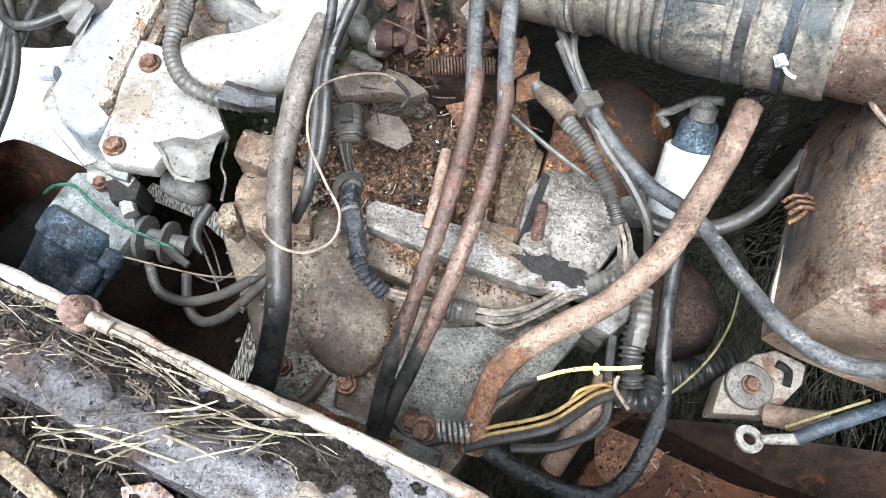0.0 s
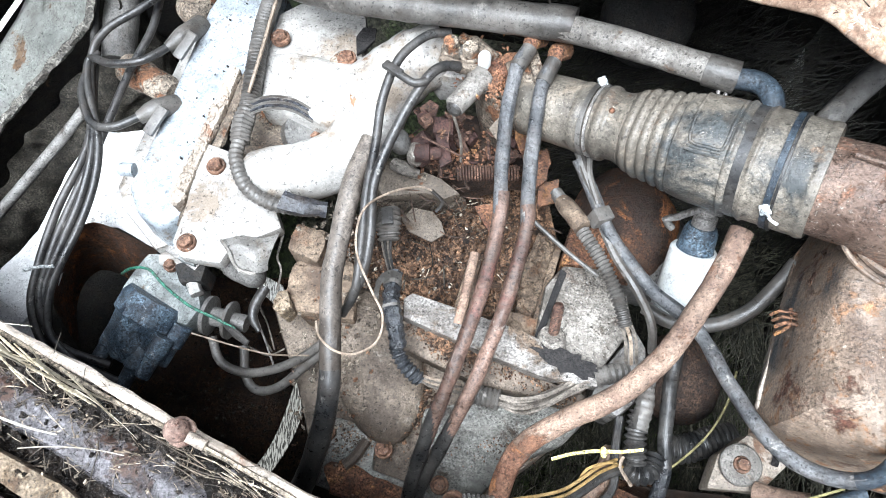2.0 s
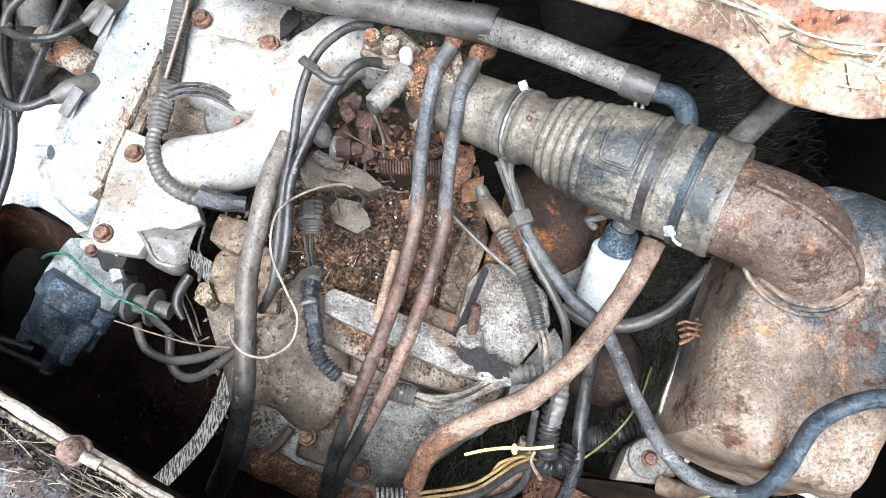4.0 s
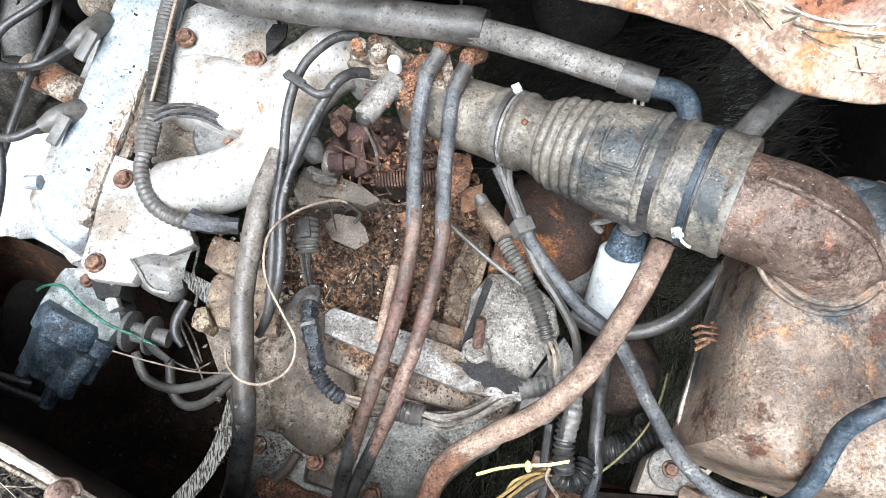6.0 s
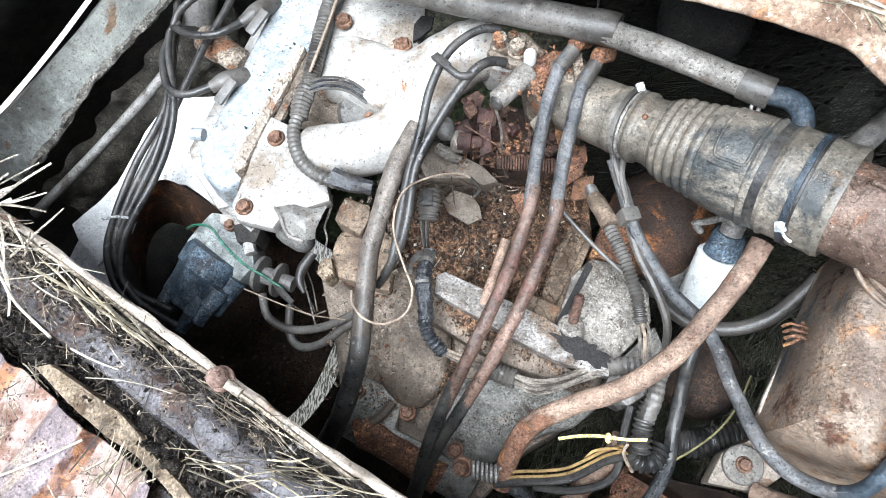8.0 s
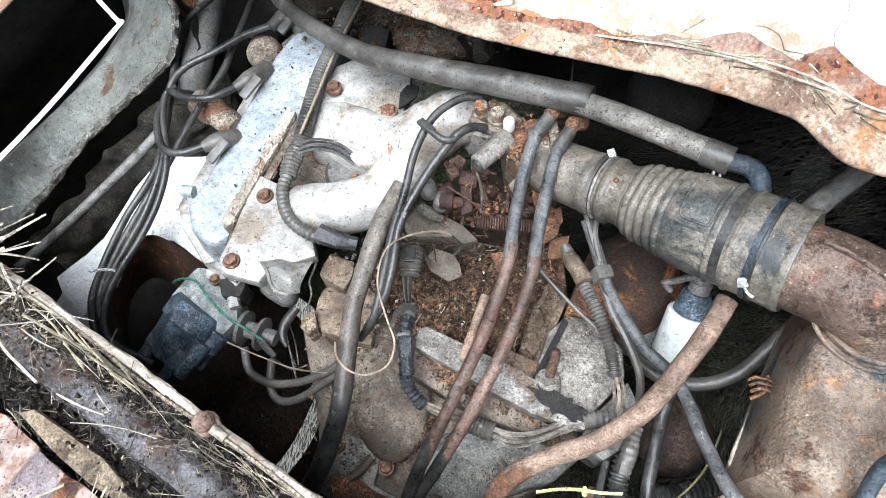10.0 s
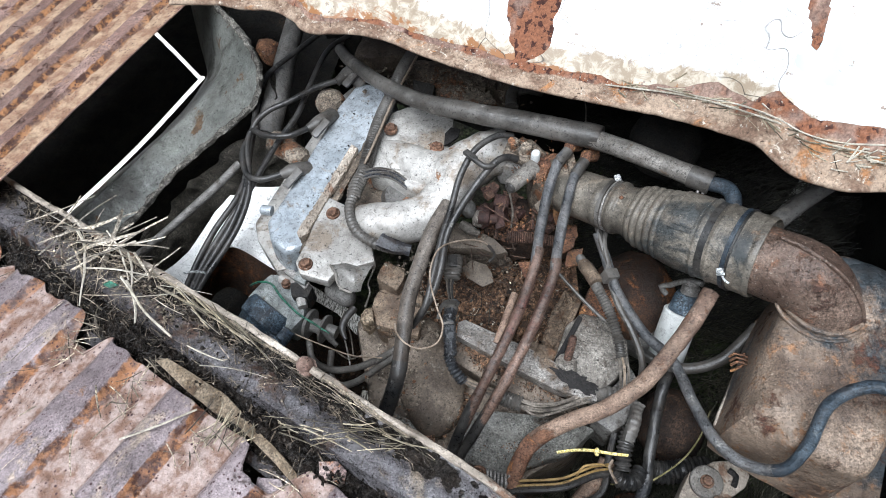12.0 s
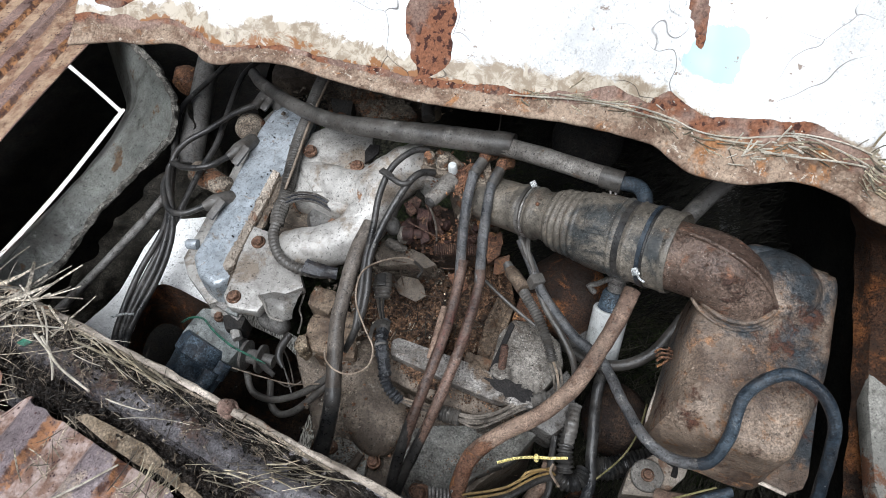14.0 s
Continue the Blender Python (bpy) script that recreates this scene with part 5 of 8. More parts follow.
def around():
    return T0.lerp(T1, rng.random()) + Vector((rng.uniform(-0.006, 0.006), rng.uniform(-0.028, 0.022), rng.uniform(-0.03, 0.008)))


for k in range(15):
    c, h, w = around(), rng.uniform(0.005, 0.011), rng.uniform(0.0035, 0.006)
    m = pose(*c, rng.uniform(-55, 55), rng.uniform(-55, 55), rng.uniform(0, 180))
    tip = rng.uniform(0.3, 0.8)
    part("lever", prism([m @ Vector(q) for q in ((-h, -w, 0), (h * 0.4, -w, 0), (h, -w * tip, 0), (h * 1.1, 0, 0), (h, w * tip, 0), (h * 0.2, w, 0), (-h, w * 0.8, 0), (-h * 1.15, 0, 0))], 0.0028, 0.0007, down=m.to_3x3() @ Vector((0, 0, -1))), REDRUST if k % 3 else BROWNRUST, throttle, "rusted flat linkage lever")
for k in range(7):
    part("bolt", hexhead(around() + Vector((0, 0, 0.006)), (rng.uniform(-1, 1), rng.uniform(-1, 1), 1), rng.uniform(0.004, 0.0065), rng.uniform(0.005, 0.012)), REDRUST if k % 2 else BROWNRUST, throttle, "rusted linkage bolt")
for k in range(9):
    a, d = around(), Vector((rng.uniform(-1, 1), rng.uniform(-1, 1), rng.uniform(-0.4, 0.4))).normalized() * rng.uniform(0.012, 0.03)
    part("rod", tube([a - d, a + Vector((0, 0, 0.003)), a + d], 0.0018, 6), BROWNRUST, throttle, "thin rusted linkage rod")
part("backing", prism([(-0.071, 0.457, 0.700), (-0.034, 0.487, 0.700), (0.060, 0.484, 0.700), (0.078, 0.421, 0.690), (-0.005, 0.406, 0.690), (-0.063, 0.418, 0.690)], 0.05, 0.01, rough=0.006), DARKRUST, throttle, "oily rusted casting behind the linkage")
part("nut", lump((-0.060, 0.410, 0.742), (0.011, 0.014, 0.012), rough=0.004), PALE, throttle, "dusty white nut")
for a, b, r in (((-0.058, 0.405, 0.735), (-0.047, 0.408, 0.745), 0.0085), ((-0.055, 0.440, 0.755), (-0.045, 0.445, 0.760), 0.0085), ((-0.062, 0.420, 0.735), (-0.047, 0.429, 0.745), 0.0095), ((-0.038, 0.426, 0.740), (-0.028, 0.434, 0.745), 0.007), ((-0.009, 0.446, 0.720), (0.001, 0.437, 0.720), 0.007)):
    part("pivot", lathe(a, b, [(0, r * 0.5), (0.02, r * 0.8), (0.1, r), (0.9, r), (1, r * 0.8)], 14), REDRUST, throttle, "rusted pivot bush")
part("knob", lump((-0.076, 0.422, 0.745), (0.012, 0.014, 0.012), rough=0.003), DARKCAST, throttle, "sooty grey casting")
part("eye", ring((-0.051, 0.443, 0.757), (0.15, -0.25, 1), 0.0032, 0.009, 0.004, 20), REDRUST, throttle, "linkage eye")
part("barrel", lathe((-0.061, 0.405, 0.752), (-0.034, 0.406, 0.75), [(0, 0.0035), (0.02, 0.0035), (0.025, 0.0085), (0.1, 0.0095), (0.55, 0.0095), (0.6, 0.007), (1, 0.0066)], 18), REDRUST, throttle, "hollow linkage barrel")
part("upright_lever", prism([(-0.040, 0.428, 0.752), (-0.027, 0.429, 0.752), (-0.022, 0.398, 0.748), (-0.034, 0.391, 0.748)], 0.0035, 0.001, rough=0.0004), REDRUST, throttle, "flat upright lever")
part("block", prism([(-0.043, 0.447, 0.757), (-0.021, 0.443, 0.757), (-0.021, 0.425, 0.754), (-0.043, 0.428, 0.754)], 0.016, 0.0025, rough=0.0008), REDRUST, throttle, "rusted linkage block")
part("flap", prism([(0.015, 0.427, 0.765), (0.029, 0.444, 0.768), (0.036, 0.434, 0.765), (0.033, 0.420, 0.762), (0.024, 0.416, 0.76)], 0.003, 0.001, rough=0.001), TAN, throttle, "tan flap beside the hoses")
for pts in ([(-0.055, 0.421, 0.760), (-0.040, 0.411, 0.763), (-0.022, 0.404, 0.757), (-0.008, 0.402, 0.748)], [(-0.030, 0.447, 0.764), (-0.024, 0.432, 0.767), (-0.027, 0.412, 0.762)]):
    part("rod", tube(pts, 0.0011, 6), BROWNRUST, throttle, "thin rusted wire rod")
part("lever", tube([(-0.088, 0.415, 0.700), (-0.071, 0.407, 0.700), (-0.050, 0.402, 0.700)], 0.006, 8, wob=0.002), CORRODED, throttle)
part("arm", prism([(-0.107, 0.396, 0.702), (-0.096, 0.424, 0.706), (-0.071, 0.414, 0.710), (-0.034, 0.400, 0.708), (-0.012, 0.384, 0.703), (-0.030, 0.378, 0.700), (-0.054, 0.385, 0.700), (-0.098, 0.380, 0.700)], 0.02, 0.005, rough=0.0006), TAN, throttle, "tan crusted arm")
part("finger", tube([(-0.086, 0.409, 0.722), (-0.074, 0.403, 0.722), (-0.058, 0.398, 0.718)], [0.0065, 0.008, 0.005], 10, wob=0.001), PALE, throttle, "pale finger of the casting")
part("flap", prism([(0.043, 0.442, 0.750), (0.054, 0.448, 0.752), (0.064, 0.435, 0.748), (0.058, 0.420, 0.744), (0.049, 0.412, 0.742), (0.043, 0.427, 0.746)], 0.002, 0.0006, rough=0.0015), RUSTY, throttle, "torn rusty flap")
part("flap", prism([(0.067, 0.413, 0.735), (0.077, 0.421, 0.738), (0.082, 0.405, 0.732), (0.074, 0.390, 0.728)], 0.002, 0.0006, rough=0.0015), RUSTY, throttle, "torn rusty flap")
part("plate", prism([(-0.057, 0.456, 0.758), (-0.046, 0.464, 0.760), (-0.036, 0.458, 0.758), (-0.040, 0.447, 0.755), (-0.052, 0.447, 0.755)], 0.004, 0.001, rough=0.001), BROWNRUST, throttle, "tan rusted plate")
part("plate", prism([(-0.012, 0.495, 0.812), (-0.001, 0.499, 0.812), (0.004, 0.487, 0.812), (-0.003, 0.477, 0.810), (-0.013, 0.479, 0.810), (-0.017, 0.488, 0.810)], 0.018, 0.003, rough=0.0012), PALE, throttle, "pale block between the fittings")
for a, b in (((-0.053, 0.431, 0.766), (-0.045, 0.438, 0.766)), ((-0.059, 0.402, 0.748), (-0.049, 0.410, 0.748))):
    part("bush", lathe(a, b, [(0, 0.0028), (0.01, 0.0028), (0.02, 0.0062), (0.1, 0.0068), (1, 0.0068)], 16), BROWNRUST, throttle, "round brown bush")
part("spring", tube([Vector((-0.017, 0.400, 0.720)).lerp(Vector((0.049, 0.400, 0.720)), k / 176) + Vector((0, 0.0075 * math.cos(k * math.pi / 4), 0.0075 * math.sin(k * math.pi / 4))) for k in range(177)], 0.0012, 5, 0.004), BROWNRUST, throttle, "rusty return spring")
part("lever", prism([(0.049, 0.424, 0.735), (0.080, 0.419, 0.735), (0.077, 0.388, 0.730), (0.060, 0.373, 0.730)], 0.003, 0.0008), RUSTY, throttle, "rusty lever plate")
part("lever", prism([(0.002, 0.370, 0.700), (0.027, 0.376, 0.700), (0.033, 0.349, 0.700), (0.019, 0.337, 0.700)], 0.003, 0.0008), RUSTY, throttle, "rusty tab")
part("lever", prism([(0.069, 0.387, 0.720), (0.091, 0.394, 0.720), (0.089, 0.369, 0.715), (0.068, 0.366, 0.710)], 0.003, 0.0008), RUSTY, throttle, "rusty tab with a hole")
part("hub", lathe((0.068, 0.462, 0.790), (0.037, 0.456, 0.785), [(0, 0.038), (0.3, 0.038), (0.35, 0.034), (1, 0.03)], 22), CORRODED, throttle, "round hose stub")

# ---- the intake hose and air box ----
AX0, AX1 = Vector((0.055, 0.445, 0.785)), Vector((0.308, 0.306, 0.872))
axis = (AX1 - AX0).normalized()
AUP = (Vector((0, 0, 1)) - axis * axis.z).normalized()
ASIDE = axis.cross(AUP)
SLEEVE_END = 0.9
trunk = thing("intake_hose", "ribbed dusty black rubber intake hose with clamps", "hose")


def sleeve_radius(t):
    r = 0.0325 + 0.0085 * hump(t, 0.32, 0.41) + 0.0075 * hump(t, 0.41, 0.59)
    if 0.355 < t < 0.515:
        r += 0.0042 * (abs(math.sin((t - 0.355) / 0.16 * math.pi * 5)) ** 0.55 - 0.8)
    for c, w, h in ((0.20, 0.012, 0.0012), (0.278, 0.016, 0.0034), (0.672, 0.006, 0.0016), (0.732, 0.006, 0.0016), (0.885, 0.01, 0.001)):
        r += h * math.exp(-((t - c) / w) ** 4)
    return r - 0.0016 * math.exp(-((t - 0.702) / 0.016) ** 4)


def on_sleeve(t, turn, lift=0.0):
    """A place on the intake hose: t along it, turn in degrees from its top to the front."""
    a = radians(turn)
    return AX0.lerp(AX1, t) + (AUP * math.cos(a) + ASIDE * math.sin(a)) * (sleeve_radius(t) + lift)


profile = [(SLEEVE_END * k / 240, sleeve_radius(SLEEVE_END * k / 240)) for k in range(241)]
sleeve = part("sleeve", lathe(AX0, AX1, profile + [(SLEEVE_END + 0.002, 0.0475), (SLEEVE_END - 0.02, 0.046)], 64), TRUNK, trunk)
for v in sleeve.data.vertices:
    v.co += noise.noise_vector(v.co * 28) * 0.0011
clamp_band = part("clamp", ring(AX0.lerp(AX1, 0.228), axis, 0.0322, 0.005, 0.0024, 40), RUBBERGREY, trunk, "grey nylon hose clamp")
part("clamp", ring(AX0.lerp(AX1, 0.246), axis, 0.0322, 0.0022, 0.0026, 40), STEEL, trunk, "thin steel clamp edge")
tie_band = part("tie", ring(AX0.lerp(AX1, 0.797), axis, 0.0482, 0.0052, 0.0019, 48), BLUEHOSE, trunk, "blue-black cable tie")
part("tie_lip", ring(AX0.lerp(AX1, 0.812), axis, 0.0482, 0.002, 0.0026, 48), RUBBER, tie_band, "raised edge of the tie")
part("band", ring(AX0.lerp(AX1, 0.702), axis, 0.0468, 0.0085, 0.0016, 48), RUBBER, trunk, "black band in its groove")
part("tie_head", box(on_sleeve(0.80, 74, 0.003), (0.007, 0.009, 0.007), (20, 30, 20), 0.0015), NYLON, tie_band, "clear nylon tie head")
part("tie_tail", tube([on_sleeve(0.805, 76, 0.004), on_sleeve(0.82, 82, 0.005), on_sleeve(0.84, 84, 0.006)], 0.0014, 8, flat=0.5), NYLON, tie_band, "cut end of the tie")
part("tie_head", box(on_sleeve(0.233, -38, 0.004), (0.008, 0.009, 0.006), (10, -10, 20), 0.0015), NYLON, clamp_band, "clear nylon tie head")
FRAME = [(0.552, -70), (0.552, -35), (0.554, 0), (0.559, 26), (0.575, 32), (0.615, 32), (0.645, 32), (0.655, 26), (0.655, 0), (0.655, -35), (0.655, -70)]
part("moulded_frame", tube([on_sleeve(a, b, -0.0002) for a, b in FRAME], 0.0017, 8, 0.003), TRUNK, trunk, "raised moulded frame")
part("moulded_bar", tube([on_sleeve(0.555, 38, 0.0), on_sleeve(0.60, 38.5, 0.0), on_sleeve(0.65, 38, 0.0)], 0.0023, 8, 0.004, flat=0.7), TRUNK, trunk, "raised moulded bar")
part("pip", lump(on_sleeve(0.31, 14, 0.0), (0.003, 0.003, 0.0025), sub=2), RUSTY, trunk, "small rusty rivet")

airbox = thing("air_box", "rusty sheet-metal air box with a pressed elbow", "air box")
BEND = [AX0.lerp(AX1, 0.86), AX0.lerp(AX1, 0.95), AX1 + axis * 0.004, Vector((0.322, 0.298, 0.872)), Vector((0.339, 0.290, 0.860)), Vector((0.351, 0.284, 0.838)), Vector((0.354, 0.282, 0.80))]
elbow = part("elbow", tube(BEND, [0.0442, 0.0445, 0.0445, 0.0448, 0.0452, 0.0462, 0.048], 48, 0.004, wob=0.0009), ELBOW, airbox, "red-brown rusty pressed elbow")


def on_bend(t, turn, lift=0.0):
    """A place on the elbow: t along its bend, turn in degrees from its outside to the back."""
    line = spline(BEND, 0.004)
    k = int(t * (len(line) - 2)) + 1
    tan = (line[min(k + 1, len(line) - 1)][0] - line[k - 1][0]).normalized()
    out = (AUP + axis * 0.9 * t).normalized()
    out = (out - tan * out.dot(tan)).normalized()
    a = radians(turn)
    return line[k][0] + (out * math.cos(a) + out.cross(tan) * math.sin(a)) * (0.046 + lift)


SEAM = [p for p, _ in spline([on_bend(t, a, 0.0) for t, a in ((0.16, -2), (0.3, -6), (0.4, -9), (0.5, -11), (0.6, -12), (0.7, -11), (0.8, -11), (0.9, -12))], 0.003)]
spine = [p for p, _ in spline(BEND, 0.004)]
for v in elbow.data.vertices:
    near = min(SEAM, key=lambda p: (p - v.co).length_squared)
    core = min(spine, key=lambda p: (p - v.co).length_squared)
    gap, away = (v.co - near).length, (v.co - core).normalized()
    if (v.co - near).dot(Vector((0.35, 0.9, 0.1))) > 0:
        v.co -= away * 0.0065 * hump(gap, 0.002, 0.012)
    else:
        v.co -= away * 0.0022 * hump(gap, 0.004, 0.011) * (1 - hump(gap, 0.011, 0.03))
part("elbow_seam", tube(SEAM[::3], 0.0026, 8, 0.004, wob=0.0006), ELBOW, elbow, "welded seam of the two pressings")


def top_z(y):
    return 0.824 + 0.11 * y


RIM = [(0.300, 0.262), (0.272, 0.186), (0.258, 0.146), (0.262, 0.136), (0.300, 0.117), (0.353, 0.097), (0.374, 0.095), (0.386, 0.104), (0.396, 0.120), (0.427, 0.174), (0.447, 0.235), (0.463, 0.295), (0.455, 0.306), (0.425, 0.322), (0.394, 0.340), (0.366, 0.342), (0.330, 0.318)]


def pressed_shell():
    """A pressed sheet box: upright sides, rolled shoulders, widest along the engine side, and a flat top."""
    outline = [p for p, _ in spline([(x, y, 0) for x, y in RIM + RIM[:1]], 0.005)]
    mid = Vector((0.366, 0.215, 0))
    bm = bmesh.new()
    rows = []
    for drop, inset, spread_out in ((0.112, 0, 0.06), (0.085, 0, 0.03), (0.062, 0, 0.012), (0.048, 0.0015, 0), (0.035, 0.0055, 0), (0.023, 0.0125, 0), (0.013, 0.022, 0), (0.006, 0.032, 0), (0.0015, 0.043, 0), (0.0, 0.054, 0), (0.0, 0.068, 0)):
        row = []
        for p in outline:
            roll = 0.27 + 0.6 * hump((p - Vector((0.35, 0.29, 0))).length, 0.06, 0.11) * (1 - hump(p.x, 0.268, 0.31))
            d = drop if drop > 0.06 else drop * roll
            q = p + (mid - p).normalized() * inset * roll - (mid - p) * spread_out
            row.append(bm.verts.new(Vector((q.x, q.y, top_z(q.y) - d)) + noise.noise_vector(q * 45) * 0.0008))
        rows.append(row)
    n = len(outline)
    for low_row, high_row in zip(rows, rows[1:]):
        for i in range(n):
            bm.faces.new((low_row[i], low_row[(i + 1) % n], high_row[(i + 1) % n], high_row[i]))
    bm.faces.new(rows[-1])
    bmesh.ops.triangulate(bm, faces=[f for f in bm.faces if len(f.verts) > 4])
    bmesh.ops.remove_doubles(bm, verts=bm.verts, dist=0.0004)
    bmesh.ops.recalc_face_normals(bm, faces=bm.faces)
    return bm


part("body", pressed_shell(), BOX, airbox, smooth=50)
part("shoulder", lump((0.390, 0.292, 0.846), (0.052, 0.046, 0.023), m=pose(0, 0, 0, 4, -6, -20), sub=4, rough=0.0006), BOX, airbox, "swollen shoulder behind the elbow")
for r, w, z in ((0.0475, 0.0036, 0.0035), (0.0555, 0.0022, 0.001)):
    part("collar", tube([(0.346 + r * math.cos(a), 0.286 + r * math.sin(a) * 0.98, top_z(0.286 + r * math.sin(a)) + z) for a in [radians(150 + 12 * k) for k in range(20)]], w, 8, 0.004), BOX, airbox, "pressed collar ridge")
part("base_flange", prism([(0.315, 0.306, 0.735), (0.332, 0.325, 0.735), (0.477, 0.385, 0.735), (0.515, 0.37, 0.735), (0.505, 0.317, 0.735), (0.436, 0.102, 0.735), (0.427, 0.088, 0.735), (0.407, 0.081, 0.735), (0.268, 0.137, 0.735), (0.259, 0.152, 0.735), (0.260, 0.170, 0.735)], 0.004, 0.001, rough=0.0005), BOX, airbox, "thin rusted base flange")
part("flange_lip", tube([(0.322, 0.308, 0.738), (0.290, 0.234, 0.738), (0.261, 0.170, 0.738), (0.259, 0.153, 0.738), (0.268, 0.138, 0.738), (0.309, 0.121, 0.738), (0.37, 0.096, 0.738), (0.406, 0.081, 0.738)], 0.0024, 8, 0.006, wob=0.0008), RIMRUST, airbox, "rolled edge of the flange")

# ---- hoses ----
long_hose("heater_hose", [(-0.103, 0.407, 0.775), (-0.117, 0.365, 0.772), (-0.128, 0.307, 0.762), (-0.134, 0.260, 0.752), (-0.132, 0.203, 0.740), (-0.134, 0.160, 0.720), (-0.153, 0.110, 0.670), (-0.182, 0.067, 0.610)], [0.0098, 0.0103, 0.0103, 0.0102, 0.0104, 0.0108, 0.0114, 0.012], (("upper_hose", 0.6, HEATER, "brown-grey perished length"), ("lower_hose", 1.0, RUBBER, "blue-black lower length")), "thick grey-black rubber heater hose, darker below")
pair = "pair of coolant hoses"
for upper, lower in (([(0.051, 0.472, 0.835), (0.039, 0.452, 0.832), (0.030, 0.411, 0.815), (0.026, 0.365, 0.795), (0.025, 0.321, 0.785)], [(0.027, 0.343, 0.790), (0.025, 0.321, 0.785), (0.009, 0.254, 0.765), (-0.020, 0.178, 0.730), (-0.047, 0.117, 0.680), (-0.071, 0.045, 0.600), (-0.082, -0.001, 0.560)]),
                     ([(0.074, 0.460, 0.832), (0.063, 0.438, 0.828), (0.056, 0.397, 0.812), (0.052, 0.352, 0.790), (0.050, 0.313, 0.780)], [(0.051, 0.332, 0.785), (0.050, 0.313, 0.780), (0.032, 0.247, 0.760), (0.003, 0.176, 0.725), (-0.027, 0.123, 0.680), (-0.050, 0.084, 0.640), (-0.070, 0.033, 0.590)])):
    cool = thing("coolant_hose", "coolant hose, slate grey above and reddish below", "hose", pair)
    part("upper_hose", tube(upper, 0.0068, 16, wob=0.001), SLATEHOSE, cool, "slate-grey rubber length")
    part("lower_hose", tube(lower[:5], 0.007, 16, wob=0.001), REDHOSE, cool, "reddish rubber length")
    part("black_end", tube(lower[3:], [0.0069] + [0.0072] * (len(lower) - 4), 16, wob=0.001), RUBBER, cool, "black lower end")
    part("stub", tube([Vector(upper[0]) + Vector((0.012, 0.022, -0.012)), Vector(upper[0]) + Vector((0.003, 0.008, 0.0)), upper[0]], [0.010, 0.0085, 0.0065], 12, wob=0.002), RUSTY, cool, "rusty pipe stub")
    part("clip", tube(upper[:2], 0.0076, 14), RUBBERGREY, cool, "worn hose end")
hose("rust_pipe", [(0.003, 0.308, 0.720), (-0.003, 0.279, 0.720), (-0.013, 0.237, 0.710)], 0.0052, BROWNHOSE, "thin pale brown pipe between the coolant hoses", "pipe")
long_hose("brown_hose", [(0.241, 0.306, 0.795), (0.225, 0.273, 0.785), (0.195, 0.226, 0.765), (0.170, 0.194, 0.745), (0.132, 0.165, 0.725), (0.086, 0.145, 0.705), (0.050, 0.122, 0.690), (0.033, 0.094, 0.670), (0.025, 0.059, 0.645)], [0.0106, 0.0106], (("upper_hose", 0.82, BROWNHOSE, "brown heat-hardened length"), ("burnt_end", 1.0, BURNTHOSE, "orange-brown burnt end")), "brown heat-hardened rubber hose with burnt end", wob=0.0012)
long_hose("blue_hose", [(0.104, 0.393, 0.765), (0.119, 0.360, 0.752), (0.131, 0.328, 0.748)] + [(0.143, 0.310, 0.740), (0.174, 0.267, 0.735), (0.207, 0.229, 0.745), (0.227, 0.168, 0.765), (0.245, 0.122, 0.785), (0.269, 0.099, 0.800), (0.298, 0.093, 0.820), (0.315, 0.113, 0.845), (0.326, 0.148, 0.880)] + [(0.360, 0.164, 0.900), (0.392, 0.151, 0.895), (0.410, 0.127, 0.875), (0.414, 0.099, 0.840), (0.415, 0.059, 0.780)], [0.0066, 0.0066], (("upper_hose", 0.55, SLATEHOSE, "grey-blue worn length"), ("loop", 1.0, BLUEHOSE, "blue-black loop")), "blue-black rubber hose looped over the air box", wob=0.0006, segs=12)
breather = thing("breather_hose", "long grey rubber breather hose with a pale pipe", "hose")
part("sleeve", tube([(-0.329, 0.694, 0.766), (-0.300, 0.655, 0.780), (-0.240, 0.602, 0.795), (-0.169, 0.558, 0.810), (-0.088, 0.527, 0.830), (0.006, 0.503, 0.845), (0.085, 0.484, 0.853)], [0.0088, 0.0098, 0.011, 0.0125, 0.0145, 0.0156, 0.016], 18, wob=0.0008), RUBBERGREY, breather)
part("pipe", tube([(0.073, 0.484, 0.853), (0.131, 0.461, 0.858), (0.187, 0.436, 0.862), (0.221, 0.421, 0.865)], 0.0128, 16, wob=0.0005), DULLTIN, breather, "pale grey pipe")
part("end_cuff", tube([(0.066, 0.4885, 0.852), (0.078, 0.486, 0.853), (0.090, 0.482, 0.854)], [0.0164, 0.0168, 0.0166], 18, wob=0.0005), RUBBERGREY, breather, "worn end of the thick sleeve")
cuff = part("cuff", tube([(0.201, 0.429, 0.863), (0.213, 0.423, 0.865), (0.225, 0.418, 0.866)], 0.0143, 16), RUBBERGREY, breather, "rubber cuff")
part("clip", tube([(0.211, 0.404, 0.850), (0.211, 0.413, 0.862), (0.211, 0.418, 0.872)], 0.0018, 6), STEEL, cuff, "clip ear")
part("clip", tube([(0.218, 0.403, 0.850), (0.217, 0.412, 0.862), (0.218, 0.417, 0.872)], 0.0018, 6), STEEL, cuff, "clip ear")
part("elbow", tube([(0.221, 0.418, 0.866), (0.240, 0.409, 0.872), (0.247, 0.395, 0.875), (0.247, 0.377, 0.872)], 0.0095, 14, wob=0.0006), BLUEHOSE, breather, "blue-black rubber elbow")
